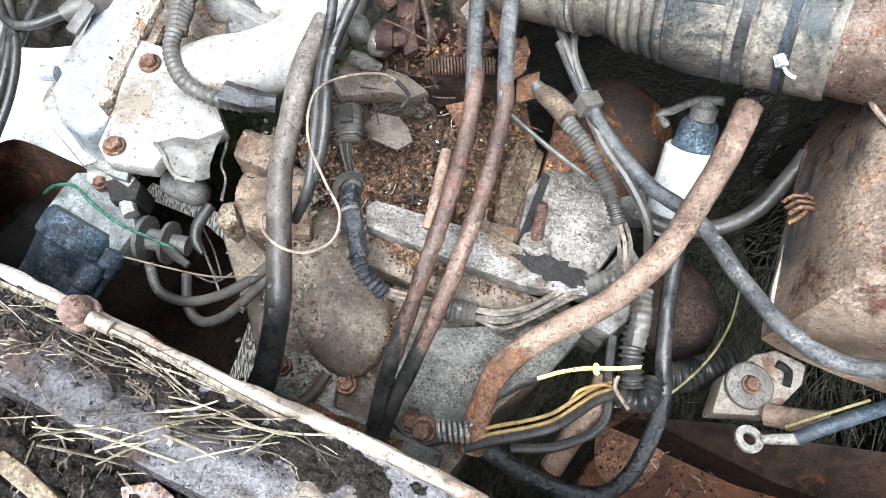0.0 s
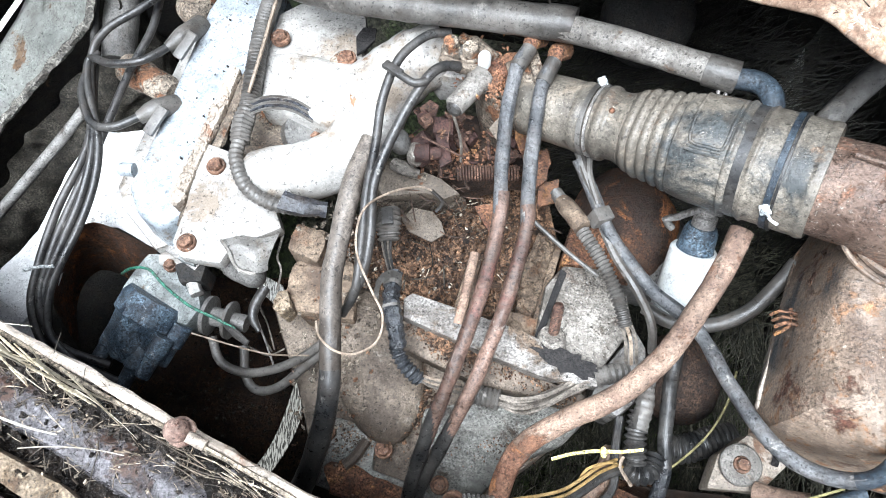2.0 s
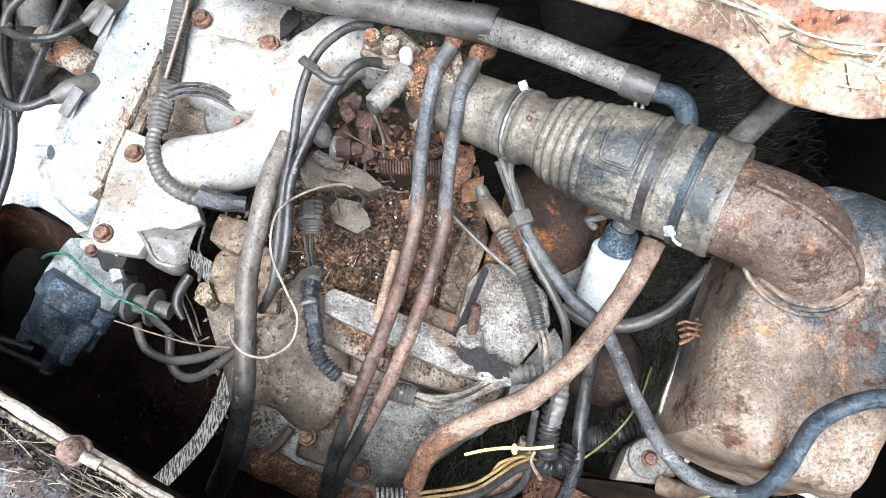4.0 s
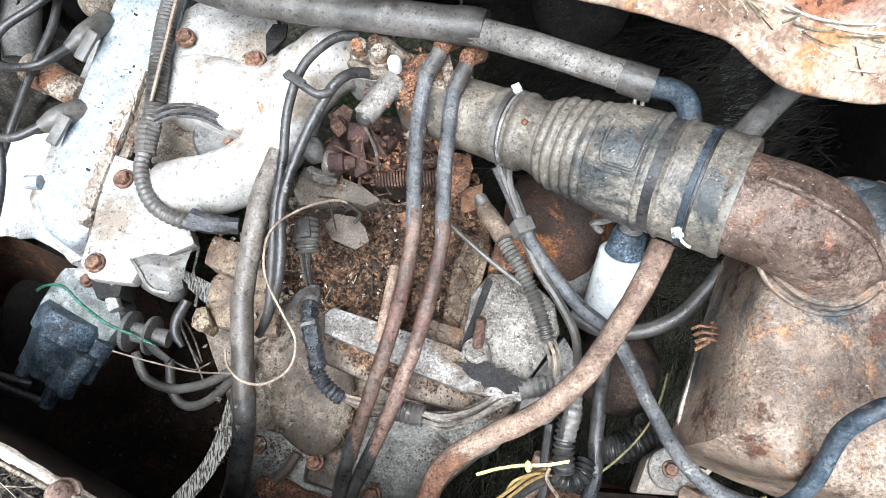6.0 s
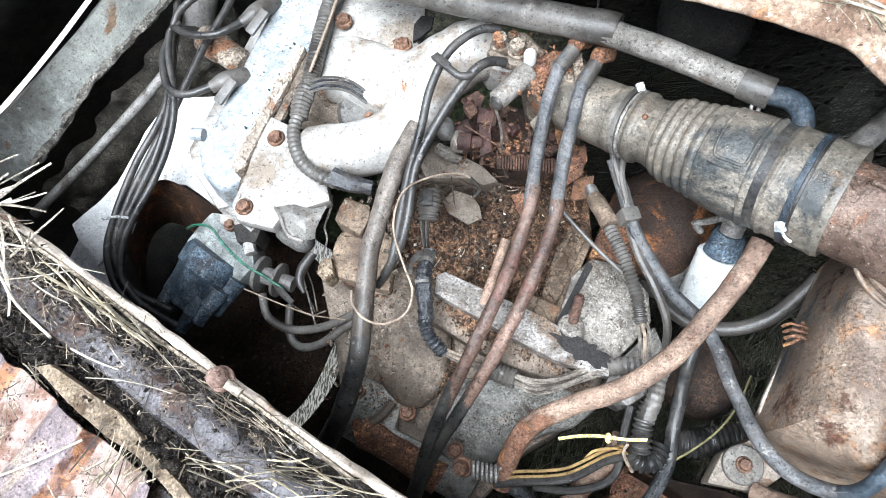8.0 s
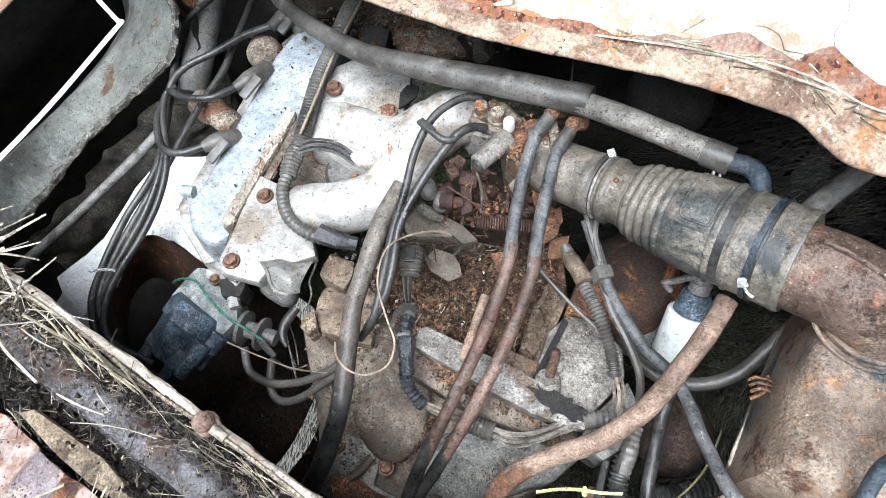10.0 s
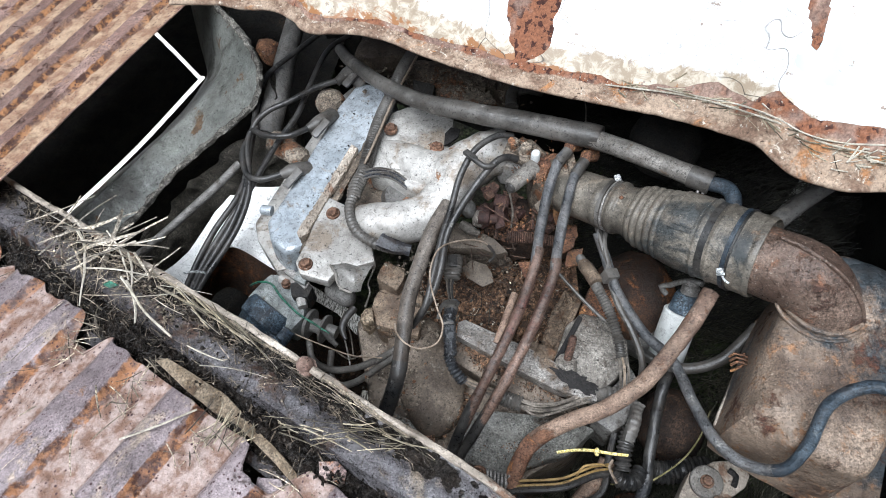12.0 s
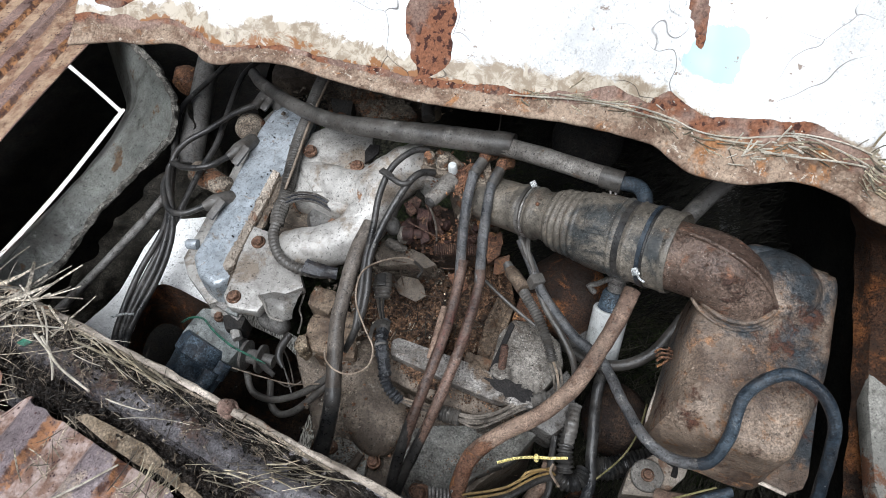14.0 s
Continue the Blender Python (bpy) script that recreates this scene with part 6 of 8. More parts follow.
long_hose("drain_hose", [(0.227, 0.261, 0.660), (0.214, 0.223, 0.660), (0.210, 0.190, 0.640), (0.207, 0.148, 0.620), (0.203, 0.103, 0.610), (0.183, 0.059, 0.600), (0.157, 0.031, 0.600), (0.124, 0.024, 0.610), (0.079, 0.037, 0.620), (0.045, 0.056, 0.630), (0.020, 0.066, 0.630)], [0.0078, 0.0078], (("upper_hose", 0.42, RUBBER, "dusty black upper length"), ("lower_hose", 1.0, BLACKRUBBER, "shiny black lower loop")), "shiny black rubber drain hose, dusty in its upper length", segs=12)
hose("filter_hose", [(0.179, 0.267, 0.680), (0.204, 0.250, 0.685), (0.243, 0.246, 0.690), (0.279, 0.259, 0.700), (0.305, 0.284, 0.720), (0.318, 0.300, 0.730)], 0.0075, RUBBERGREY, "grey rubber hose beside the oil filter", segs=12)
hose("vacuum_hose", [(-0.025, 0.505, 0.815), (-0.045, 0.499, 0.820), (-0.067, 0.480, 0.820), (-0.080, 0.460, 0.815), (-0.091, 0.432, 0.800), (-0.096, 0.397, 0.785), (-0.103, 0.349, 0.775), (-0.107, 0.298, 0.760), (-0.113, 0.260, 0.740), (-0.129, 0.245, 0.710)], 0.0046, RUBBER, "thin black vacuum hose", group="vacuum hoses", segs=10)
hose("vacuum_hose", [(-0.015, 0.465, 0.815), (-0.029, 0.461, 0.822), (-0.044, 0.447, 0.825), (-0.064, 0.422, 0.810), (-0.082, 0.390, 0.795), (-0.096, 0.354, 0.780), (-0.098, 0.309, 0.765), (-0.105, 0.276, 0.750), (-0.122, 0.253, 0.720)], 0.005, RUBBER, "thin black vacuum hose", group="vacuum hoses", segs=10)
whole("hose_clip", prism([(-0.089, 0.455, 0.832), (-0.083, 0.461, 0.832), (-0.067, 0.449, 0.832), (-0.071, 0.442, 0.832)], 0.006, 0.001), RUBBER, "small black hose clip", "clip")
hose("clip_strap", [(-0.072, 0.447, 0.828), (-0.057, 0.437, 0.828), (-0.046, 0.441, 0.826)], 0.004, RUBBER, "short black rubber strap", "strap")
hose("curved_hose", [(-0.035, 0.590, 0.780), (-0.036, 0.618, 0.780), (-0.018, 0.632, 0.780), (0.008, 0.639, 0.770)], 0.010, RUBBERGREY, "grey rubber hose end by the bulkhead", segs=12)
hose("fuel_pipe", [(0.299, 0.381, 0.820), (0.312, 0.394, 0.832), (0.333, 0.415, 0.838), (0.357, 0.436, 0.843), (0.380, 0.456, 0.846)], 0.0115, DARKCAST, "dull pipe behind the intake hose", "pipe", segs=12)

# ---- oil filter ----
filt = thing("oil_filter", "white oil filter canister with a black neck", "oil filter")
F0, F1 = Vector((0.236, 0.342, 0.715)), Vector((0.221, 0.271, 0.630))
part("can", lathe(F0.lerp(F1, 0.22), F1, [(0, 0.0225), (0.03, 0.0248), (0.9, 0.0248), (1, 0.021)], 28), FILTER, filt)
neck = part("neck", lathe(F0.lerp(F1, -0.02), F0.lerp(F1, 0.24), [(0, 0.0145), (0.2, 0.0175), (0.9, 0.019), (1, 0.0225)], 24), BLUEPLASTIC, filt, "blue-black plastic neck")
part("stem", lathe(F0.lerp(F1, -0.2), F0, [(0, 0.007), (0.1, 0.010), (0.3, 0.008), (0.4, 0.012), (0.9, 0.012), (1, 0.014)], 18), STEEL, neck, "threaded steel stem")
hose("bleed_pipe", [(0.210, 0.348, 0.700), (0.201, 0.353, 0.710), (0.212, 0.354, 0.715), (0.230, 0.355, 0.730), (0.249, 0.347, 0.740)], 0.004, DARKCAST, "thin pipe above the oil filter", "pipe")

whole("vacuum_drum", lump((0.219, 0.651, 0.660), (0.06, 0.06, 0.035), m=pose(0, 0, 0, 35, 0, 0), rough=0.002), BLACKPAINT, "dull black round drum behind the intake hose", "drum")
# ---- distributor and its leads ----
dist = thing("distributor", "distributor with grey housing and blue-black cap", "distributor")
part("housing", prism([(-0.408, 0.292, 0.625), (-0.380, 0.339, 0.630), (-0.358, 0.337, 0.630), (-0.318, 0.320, 0.630), (-0.307, 0.274, 0.625), (-0.325, 0.253, 0.615), (-0.370, 0.270, 0.615)], 0.05, 0.008, rough=0.001), HOUSING, dist, "grey cast housing")
part("collar", tube([(-0.359, 0.330, 0.632), (-0.331, 0.322, 0.632), (-0.312, 0.287, 0.630)], 0.008, 8, wob=0.002), ALU, dist)
D0, D1 = Vector((-0.363, 0.289, 0.612)), Vector((-0.403, 0.221, 0.590))
cap = part("cap", lathe(D0, D1, [(0, 0.036), (0.1, 0.04), (0.35, 0.04), (0.4, 0.036), (0.75, 0.033), (1, 0.02)], 9), BLUEPLASTIC, dist, "blue-black plastic cap")
for c in ((-0.420, 0.231, 0.600), (-0.386, 0.205, 0.600), (-0.360, 0.215, 0.610), (-0.346, 0.232, 0.600), (-0.438, 0.220, 0.575)):
    c = Vector(c)
    ax = (D1 - D0).normalized()
    part("tower", lathe(c - ax * 0.03, c + ax * 0.022, [(0, 0.012), (0.5, 0.012), (0.55, 0.009), (1, 0.0085)], 12), BLUEPLASTIC, cap, "lead tower")
part("advance", lathe((-0.304, 0.266, 0.625), (-0.252, 0.255, 0.625), [(0, 0.008), (0.08, 0.01), (0.1, 0.022), (0.2, 0.023), (0.24, 0.011), (0.54, 0.011), (0.58, 0.021), (0.66, 0.022), (0.7, 0.010), (1, 0.01)], 24), DARKCAST, dist, "twin-disc vacuum advance")
part("plug", tube([(-0.270, 0.250, 0.643), (-0.258, 0.240, 0.643), (-0.243, 0.229, 0.641)], [0.0035, 0.0052, 0.004], 8, flat=0.7), RUBBER, dist, "black wire plug")
part("tag", prism([(-0.353, 0.336, 0.645), (-0.345, 0.345, 0.645), (-0.307, 0.321, 0.645), (-0.313, 0.311, 0.645)], 0.006, 0.001), STEEL, dist)
part("screw", hexhead((-0.346, 0.320, 0.636), r=0.006), BOLT, dist, "rusty screw head")
part("wire", tube([(-0.401, 0.309, 0.635), (-0.387, 0.312, 0.645), (-0.364, 0.310, 0.650), (-0.343, 0.291, 0.648), (-0.312, 0.269, 0.648), (-0.282, 0.256, 0.645), (-0.257, 0.244, 0.645)], 0.0017, 6), GREENWIRE, dist, "green earth wire")
hose("vacuum_pipe", [(-0.295, 0.243, 0.610), (-0.283, 0.216, 0.605), (-0.252, 0.203, 0.610), (-0.213, 0.205, 0.625), (-0.176, 0.217, 0.645), (-0.154, 0.229, 0.660)], 0.0052, RUBBERGREY, "small grey rubber vacuum pipe", group="vacuum pipes", segs=10)
hose("vacuum_pipe", [(-0.260, 0.235, 0.600), (-0.253, 0.200, 0.600), (-0.237, 0.185, 0.600), (-0.209, 0.188, 0.615), (-0.176, 0.209, 0.635), (-0.151, 0.223, 0.655)], 0.0052, RUBBERGREY, "small grey rubber vacuum pipe", group="vacuum pipes", segs=10)
hose("bare_wire", [(-0.311, 0.242, 0.630), (-0.265, 0.229, 0.635), (-0.218, 0.218, 0.640), (-0.170, 0.213, 0.660)], 0.001, WHITEWIRE, "thin bare wire by the distributor", "wire", segs=5)
hose("bare_wire", [(-0.259, 0.288, 0.600), (-0.244, 0.254, 0.590), (-0.227, 0.214, 0.580)], 0.0012, STEEL, "thin bare wire hanging in the bay", "wire", segs=5)
leads = "ignition leads"


def lead(pts):
    hose("ignition_lead", pts, 0.0048, RUBBER, "grey-black rubber ignition lead", "cable", leads, segs=10)


lead([(-0.392, 0.812, 0.700), (-0.437, 0.741, 0.700), (-0.471, 0.674, 0.700), (-0.469, 0.605, 0.690), (-0.456, 0.545, 0.690)] + [(-0.446, 0.451, 0.685), (-0.472, 0.376, 0.670), (-0.488, 0.311, 0.655), (-0.493, 0.263, 0.640), (-0.475, 0.220, 0.615), (-0.419, 0.198, 0.600)])
lead([(-0.338, 0.792, 0.710), (-0.373, 0.745, 0.710), (-0.386, 0.653, 0.705), (-0.392, 0.600, 0.700), (-0.411, 0.540, 0.695)] + [(-0.434, 0.444, 0.685), (-0.457, 0.386, 0.670), (-0.477, 0.328, 0.655), (-0.486, 0.272, 0.640), (-0.467, 0.229, 0.615), (-0.411, 0.210, 0.600)])
lead([(-0.332, 0.669, 0.720), (-0.366, 0.648, 0.720), (-0.401, 0.614, 0.720), (-0.439, 0.586, 0.715), (-0.457, 0.554, 0.700)] + [(-0.438, 0.453, 0.690), (-0.445, 0.392, 0.675), (-0.463, 0.343, 0.660), (-0.481, 0.293, 0.645), (-0.483, 0.253, 0.630), (-0.453, 0.215, 0.610), (-0.398, 0.191, 0.600)])
lead([(-0.357, 0.565, 0.715), (-0.385, 0.540, 0.720), (-0.424, 0.540, 0.715), (-0.455, 0.554, 0.705), (-0.454, 0.522, 0.700)] + [(-0.432, 0.454, 0.690), (-0.434, 0.405, 0.675), (-0.449, 0.356, 0.660), (-0.466, 0.316, 0.650), (-0.477, 0.280, 0.640), (-0.476, 0.240, 0.625), (-0.448, 0.210, 0.610)])
lead([(-0.380, 0.475, 0.705), (-0.408, 0.461, 0.705), (-0.435, 0.467, 0.700), (-0.451, 0.490, 0.700), (-0.460, 0.522, 0.700), (-0.452, 0.567, 0.700)])
hose("lead_strap", [(-0.492, 0.298, 0.672), (-0.473, 0.302, 0.675), (-0.461, 0.305, 0.668)], 0.002, NYLON, "pale strap round the ignition leads", "cable tie", segs=6)
for a, b, c in (((-0.335, 0.664, 0.720), (-0.316, 0.689, 0.720), (-0.299, 0.682, 0.700)), ((-0.359, 0.562, 0.715), (-0.342, 0.580, 0.715), (-0.331, 0.607, 0.700)), ((-0.381, 0.473, 0.705), (-0.364, 0.484, 0.705), (-0.348, 0.500, 0.690))):
    boot = thing("plug_boot", "grey rubber spark plug boot on the cover", "boot", "plug boots")
    part("cup", tube([a, b, c], [0.0075, 0.012, 0.013], 12), RUBBERGREY, boot)
    part("wing", box(Vector(b) + Vector((0.004, -0.016, 0.002)), (0.013, 0.036, 0.007), (15, 10, -30), 0.003), RUBBERGREY, boot, "flattened grey seal wing")
whole("dust_cap", lump((-0.347, 0.644, 0.690), (0.026, 0.026, 0.02), rough=0.003), CORRODED, "dust-covered round cap beside the valve cover", "cap")
col = thing("steering_pipe", "grey painted tube with a brown cap", "pipe")
part("tube", tube([(-0.482, 0.911, 0.660), (-0.463, 0.750, 0.668), (-0.450, 0.637, 0.672), (-0.449, 0.583, 0.660)], [0.018, 0.02, 0.0215, 0.02], 18), DARKCAST, col)
part("cap", lathe((-0.432, 0.569, 0.668), (-0.368, 0.534, 0.665), [(0, 0.018), (0.1, 0.02), (0.45, 0.02), (0.5, 0.018), (0.9, 0.018), (1, 0.012)], 18), CORRODED, col, "brown ribbed cap")
whole("rust_lump", lump((-0.535, 0.820, 0.600), (0.03, 0.04, 0.04), rough=0.006), RUSTY, "orange-rusted casting in the arch", "casting")
hose("brake_pipe", [(-0.674, 0.329, 0.560), (-0.608, 0.407, 0.580), (-0.539, 0.502, 0.600), (-0.506, 0.554, 0.610)], 0.0072, DARKCAST, "long grey steel pipe along the arch", "pipe", segs=10)
for c, s, r in (((-0.148, 0.720, 0.680), (0.16, 0.05, 0.06), -8), ((-0.070, 0.729, 0.660), (0.08, 0.05, 0.06), 10), ((-0.277, 0.763, 0.690), (0.10, 0.06, 0.05), -20)):
    whole("rear_casting", prism([Vector(c) + Vector((a * s[0] / 2, b * s[1] / 2, s[2] / 2)) for a, b in ((-1, -0.8), (-0.2, -1), (1, -0.7), (0.9, 0.9), (-0.8, 1))], s[2], 0.008, rough=0.004), BLOCK, "dark dirty casting at the back of the engine", "casting")
rear = thing("rear_bracket", "black bolted bracket at the back of the engine", "bracket")
part("plate", prism([(-0.207, 0.677, 0.730), (-0.167, 0.669, 0.730), (-0.169, 0.623, 0.725), (-0.193, 0.627, 0.725)], 0.03, 0.003), BLACKPAINT, rear)
part("bolt", hexhead((-0.182, 0.631, 0.733), r=0.007), BOLT, rear, "rusty bolt head")
part("crust", prism([(-0.175, 0.683, 0.715), (-0.095, 0.692, 0.715), (-0.063, 0.658, 0.715), (-0.145, 0.642, 0.715)], 0.02, 0.003, rough=0.006), CORRODED, rear, "crusted debris")
hose("thin_wire", [(0.066, 0.617, 0.800), (0.073, 0.585, 0.800), (0.070, 0.503, 0.850)], 0.0012, WIREDUST, "thin wire hanging over the breather hose", "wire", segs=5)

# ---- wiring ----
loom = thing("front_loom", "grey ribbed wiring conduit taped over the manifold", "wiring loom")
part("conduit", tube([(-0.212, 0.714, 0.750), (-0.219, 0.676, 0.755), (-0.229, 0.612, 0.755)] , 0.009, 12, ribs=0.004, depth=0.002), RUBBERGREY, loom, "ribbed conduit")
part("conduit", tube([(-0.228, 0.606, 0.755), (-0.235, 0.558, 0.755), (-0.239, 0.506, 0.750), (-0.242, 0.463, 0.742)], 0.009, 12, ribs=0.004, depth=0.002), RUBBERGREY, loom, "ribbed conduit")
part("tape", tube([(-0.243, 0.465, 0.742), (-0.247, 0.443, 0.740), (-0.248, 0.424, 0.738)], [0.009, 0.0105, 0.009], 12, ribs=0.005, depth=0.0015, wob=0.002), RUBBERGREY, loom, "wound tape")
part("conduit", tube([(-0.248, 0.427, 0.740), (-0.248, 0.401, 0.742), (-0.233, 0.369, 0.742), (-0.207, 0.353, 0.738), (-0.179, 0.350, 0.730)], 0.0068, 12, ribs=0.006, depth=0.0012), RUBBERGREY, loom, "taped conduit")
part("sheath", tube([(-0.193, 0.353, 0.745), (-0.177, 0.348, 0.742), (-0.149, 0.347, 0.735)], [0.011, 0.010, 0.008], 10, wob=0.003), BLACKHOSE, loom, "torn black sheath")
part("wire", tube([(-0.200, 0.693, 0.765), (-0.216, 0.598, 0.772), (-0.228, 0.520, 0.768), (-0.239, 0.472, 0.758)], 0.002, 6), WHITEWIRE, loom, "dirty white wire")
for k in range(5):
    o = Vector((0.0, 0.003 * k, 0.001 * k))
    part("wire", tube([Vector(p) + o for p in [(-0.241, 0.453, 0.745), (-0.220, 0.458, 0.750), (-0.195, 0.459, 0.745), (-0.173, 0.451, 0.735)]], 0.0015, 5), BLACKHOSE if k % 2 else RUBBERGREY, loom, "loose frayed wire")
centre = thing("centre_loom", "wrapped wiring loom with a ribbed black connector", "wiring loom")
part("connector", tube([(-0.090, 0.362, 0.702), (-0.089, 0.345, 0.702), (-0.088, 0.329, 0.698)], [0.0115, 0.0125, 0.0105], 16, ribs=0.0052, depth=0.0034, flat=0.8), RUBBERGREY, centre, "ribbed grey connector")
part("latch", box((-0.089, 0.350, 0.716), (0.012, 0.018, 0.004), (0, 0, 6), 0.001), RUBBER, centre, "connector latch")
for k in range(4):
    part("wire", tube([Vector(p) + Vector((0.0022 * (k - 1.5) * w, 0, 0.0015 * (k % 2))) for p, w in (((-0.091, 0.332, 0.700), 1.6), ((-0.088, 0.312, 0.702), 1.0), ((-0.082, 0.290, 0.706), 0.7))], 0.0014, 6), RUBBER if k % 2 else WIREDUST, centre, "thin wire into the wrap")
part("torn_tape", loft([[(-0.071, 0.288, 0.712), (-0.083, 0.290, 0.718), (-0.096, 0.279, 0.718), (-0.099, 0.262, 0.708)], [(-0.071, 0.280, 0.715), (-0.081, 0.281, 0.720), (-0.091, 0.273, 0.719), (-0.094, 0.261, 0.709)]], 20, 4, 0.0012, 0.0006), RUBBERGREY, centre, "torn curl of tape")
part("wrap", tube([(-0.078, 0.291, 0.706), (-0.081, 0.266, 0.710), (-0.077, 0.238, 0.710), (-0.071, 0.212, 0.704)], [0.0062, 0.0074, 0.0078, 0.0072], 14, ribs=0.0085, depth=0.0016, wob=0.0022), BLACKRUBBER, centre, "black tape wrap")
for p, q in (((-0.0805, 0.281, 0.7075), (-0.0812, 0.276, 0.7085)), ((-0.0808, 0.255, 0.710), (-0.0803, 0.252, 0.710))):
    part("tape_turn", tube([p, (Vector(p) + Vector(q)) / 2, q], 0.0094, 14, wob=0.001), RUBBERGREY, centre, "grey turn of tape")
part("conduit", tube([(-0.075, 0.215, 0.705), (-0.065, 0.197, 0.700), (-0.050, 0.184, 0.690)], 0.0058, 14, ribs=0.005, depth=0.0026), BLACKRUBBER, centre, "ribbed conduit")
for k in range(4):
    o = Vector((-0.002 * k, 0.0028 * k, 0.0))
    part("wire", tube([Vector(p) + o for p in [(-0.053, 0.187, 0.690), (-0.040, 0.179, 0.692), (-0.018, 0.174, 0.690), (0.009, 0.172, 0.680)]], 0.002, 6), WHITEWIRE if k % 2 else WIREDUST, centre, "dirty wire")
part("conduit", tube([(0.001, 0.174, 0.682), (0.015, 0.170, 0.684), (0.029, 0.167, 0.686)], 0.009, 12, ribs=0.0046, depth=0.002), RUBBERGREY, centre, "ribbed conduit")
rng = random.Random(2)
for k in range(7):
    o = Vector((0.0, -0.0066 + 0.0022 * k, 0.004 * math.sin(k * 1.7)))
    j = [Vector((0, rng.uniform(-1, 1) * 0.002, rng.uniform(-1, 1) * 0.0025)) for _ in range(5)]
    part("wire", tube([Vector(p) + o * w + q for p, q, w in zip([(0.024, 0.167, 0.688), (0.051, 0.163, 0.690), (0.080, 0.170, 0.692), (0.107, 0.184, 0.694), (0.136, 0.192, 0.694)], j, (0.7, 1, 1, 1, 0.7))], 0.0019, 6, wob=0.001), WIREDUST, centre, "dusty wire of the bundle")
part("tape", tube([(0.122, 0.189, 0.694), (0.138, 0.193, 0.696), (0.155, 0.195, 0.696)], [0.0075, 0.0092, 0.0085], 12, ribs=0.006, depth=0.0015), RUBBERGREY, centre, "wound tape")
whole("tin_plate", prism([(-0.079, 0.368, 0.668), (-0.067, 0.382, 0.669), (-0.044, 0.378, 0.668), (-0.034, 0.366, 0.666), (-0.030, 0.352, 0.664), (-0.045, 0.343, 0.662), (-0.070, 0.354, 0.665)], 0.0025, 0.0008, rough=0.0004), TAN, "thin eight-sided tin plate on the soil", "plate")
hose("white_wire", [(-0.042, 0.366, 0.745), (-0.053, 0.365, 0.755), (-0.076, 0.353, 0.770), (-0.098, 0.332, 0.785), (-0.107, 0.313, 0.785), (-0.108, 0.286, 0.775), (-0.095, 0.256, 0.760), (-0.083, 0.232, 0.755), (-0.086, 0.207, 0.758), (-0.104, 0.193, 0.765), (-0.122, 0.194, 0.772), (-0.137, 0.207, 0.770), (-0.143, 0.223, 0.762)], 0.0012, WHITEWIRE, "loose dirty white wire looped round the heater hose", "wire", segs=6, step=0.004)
hose("white_wire", [(-0.042, 0.366, 0.745), (-0.031, 0.360, 0.730), (-0.038, 0.354, 0.720)], 0.002, RUBBER, "dark tail of the loose wire", "wire", segs=6)
right = thing("side_loom", "ribbed grey wiring conduit on the cover plate", "wiring loom")
part("conduit", tube([(0.088, 0.379, 0.715), (0.097, 0.354, 0.730), (0.112, 0.320, 0.740), (0.127, 0.290, 0.742), (0.139, 0.260, 0.738), (0.147, 0.232, 0.730)], [0.005, 0.0052, 0.0052, 0.0052, 0.0052, 0.005], 12, ribs=0.0042, depth=0.0024), RUBBERGREY, right, "ribbed conduit")
part("joint", tube([(0.091, 0.364, 0.728), (0.100, 0.346, 0.738), (0.109, 0.328, 0.742)], [0.0078, 0.0098, 0.009], 12, wob=0.002), TANCRUST, right, "dust-caked joint")
for k in range(3):
    part("wire", tube([Vector(p) + Vector((0.005 * k - 0.004, 0, 0)) for p in [(0.146, 0.234, 0.730), (0.152, 0.222, 0.720), (0.156, 0.202, 0.700)]], 0.0019, 6), WHITEWIRE if k == 1 else WIREDUST, right, "bare wire end")
part("clamp", box((0.125, 0.336, 0.752), (0.019, 0.015, 0.018), (0, 15, 22), 0.0025), RUBBERGREY, right, "grey moulded clamp")
for pts, r in (([(0.101, 0.407, 0.770), (0.109, 0.381, 0.765), (0.119, 0.358, 0.755), (0.125, 0.336, 0.750)], 0.004), ([(0.115, 0.399, 0.770), (0.114, 0.376, 0.765), (0.123, 0.349, 0.755)], 0.0035), ([(0.126, 0.335, 0.745), (0.139, 0.301, 0.740), (0.158, 0.269, 0.735), (0.174, 0.239, 0.720), (0.178, 0.214, 0.700)], 0.0045), ([(0.052, 0.356, 0.722), (0.072, 0.336, 0.719), (0.098, 0.313, 0.714), (0.128, 0.290, 0.708)], 0.0024)):
    hose("cable", pts, r, RUBBERGREY, "thin grey cable beside the conduit", "cable", "cables by the conduit", segs=8)

# ---- lower right: connectors, yellow wires, mount ----
low = thing("low_loom", "ribbed black connector with a taped collar", "wiring loom")
part("sleeve", tube([(0.183, 0.197, 0.660), (0.176, 0.169, 0.665), (0.170, 0.145, 0.660)], [0.007, 0.0085, 0.0075], 14, ribs=0.007, depth=0.0012, wob=0.002), RUBBERGREY, low, "blue-grey tape collar")
part("conduit", tube([(0.173, 0.164, 0.655), (0.168, 0.138, 0.650), (0.168, 0.114, 0.640)], 0.0078, 14, ribs=0.0065, depth=0.004), RUBBER, low, "ribbed conduit")
part("coil", tube([(0.156, 0.114, 0.630), (0.169, 0.104, 0.625), (0.186, 0.106, 0.620), (0.196, 0.122, 0.615)], 0.0076, 12, ribs=0.0055, depth=0.004), RUBBER, low, "ribbed conduit bend")
part("strand", tube([(0.151, 0.118, 0.665), (0.147, 0.108, 0.665), (0.158, 0.091, 0.660)], 0.0018, 5), WHITEWIRE, low, "frayed white strand")
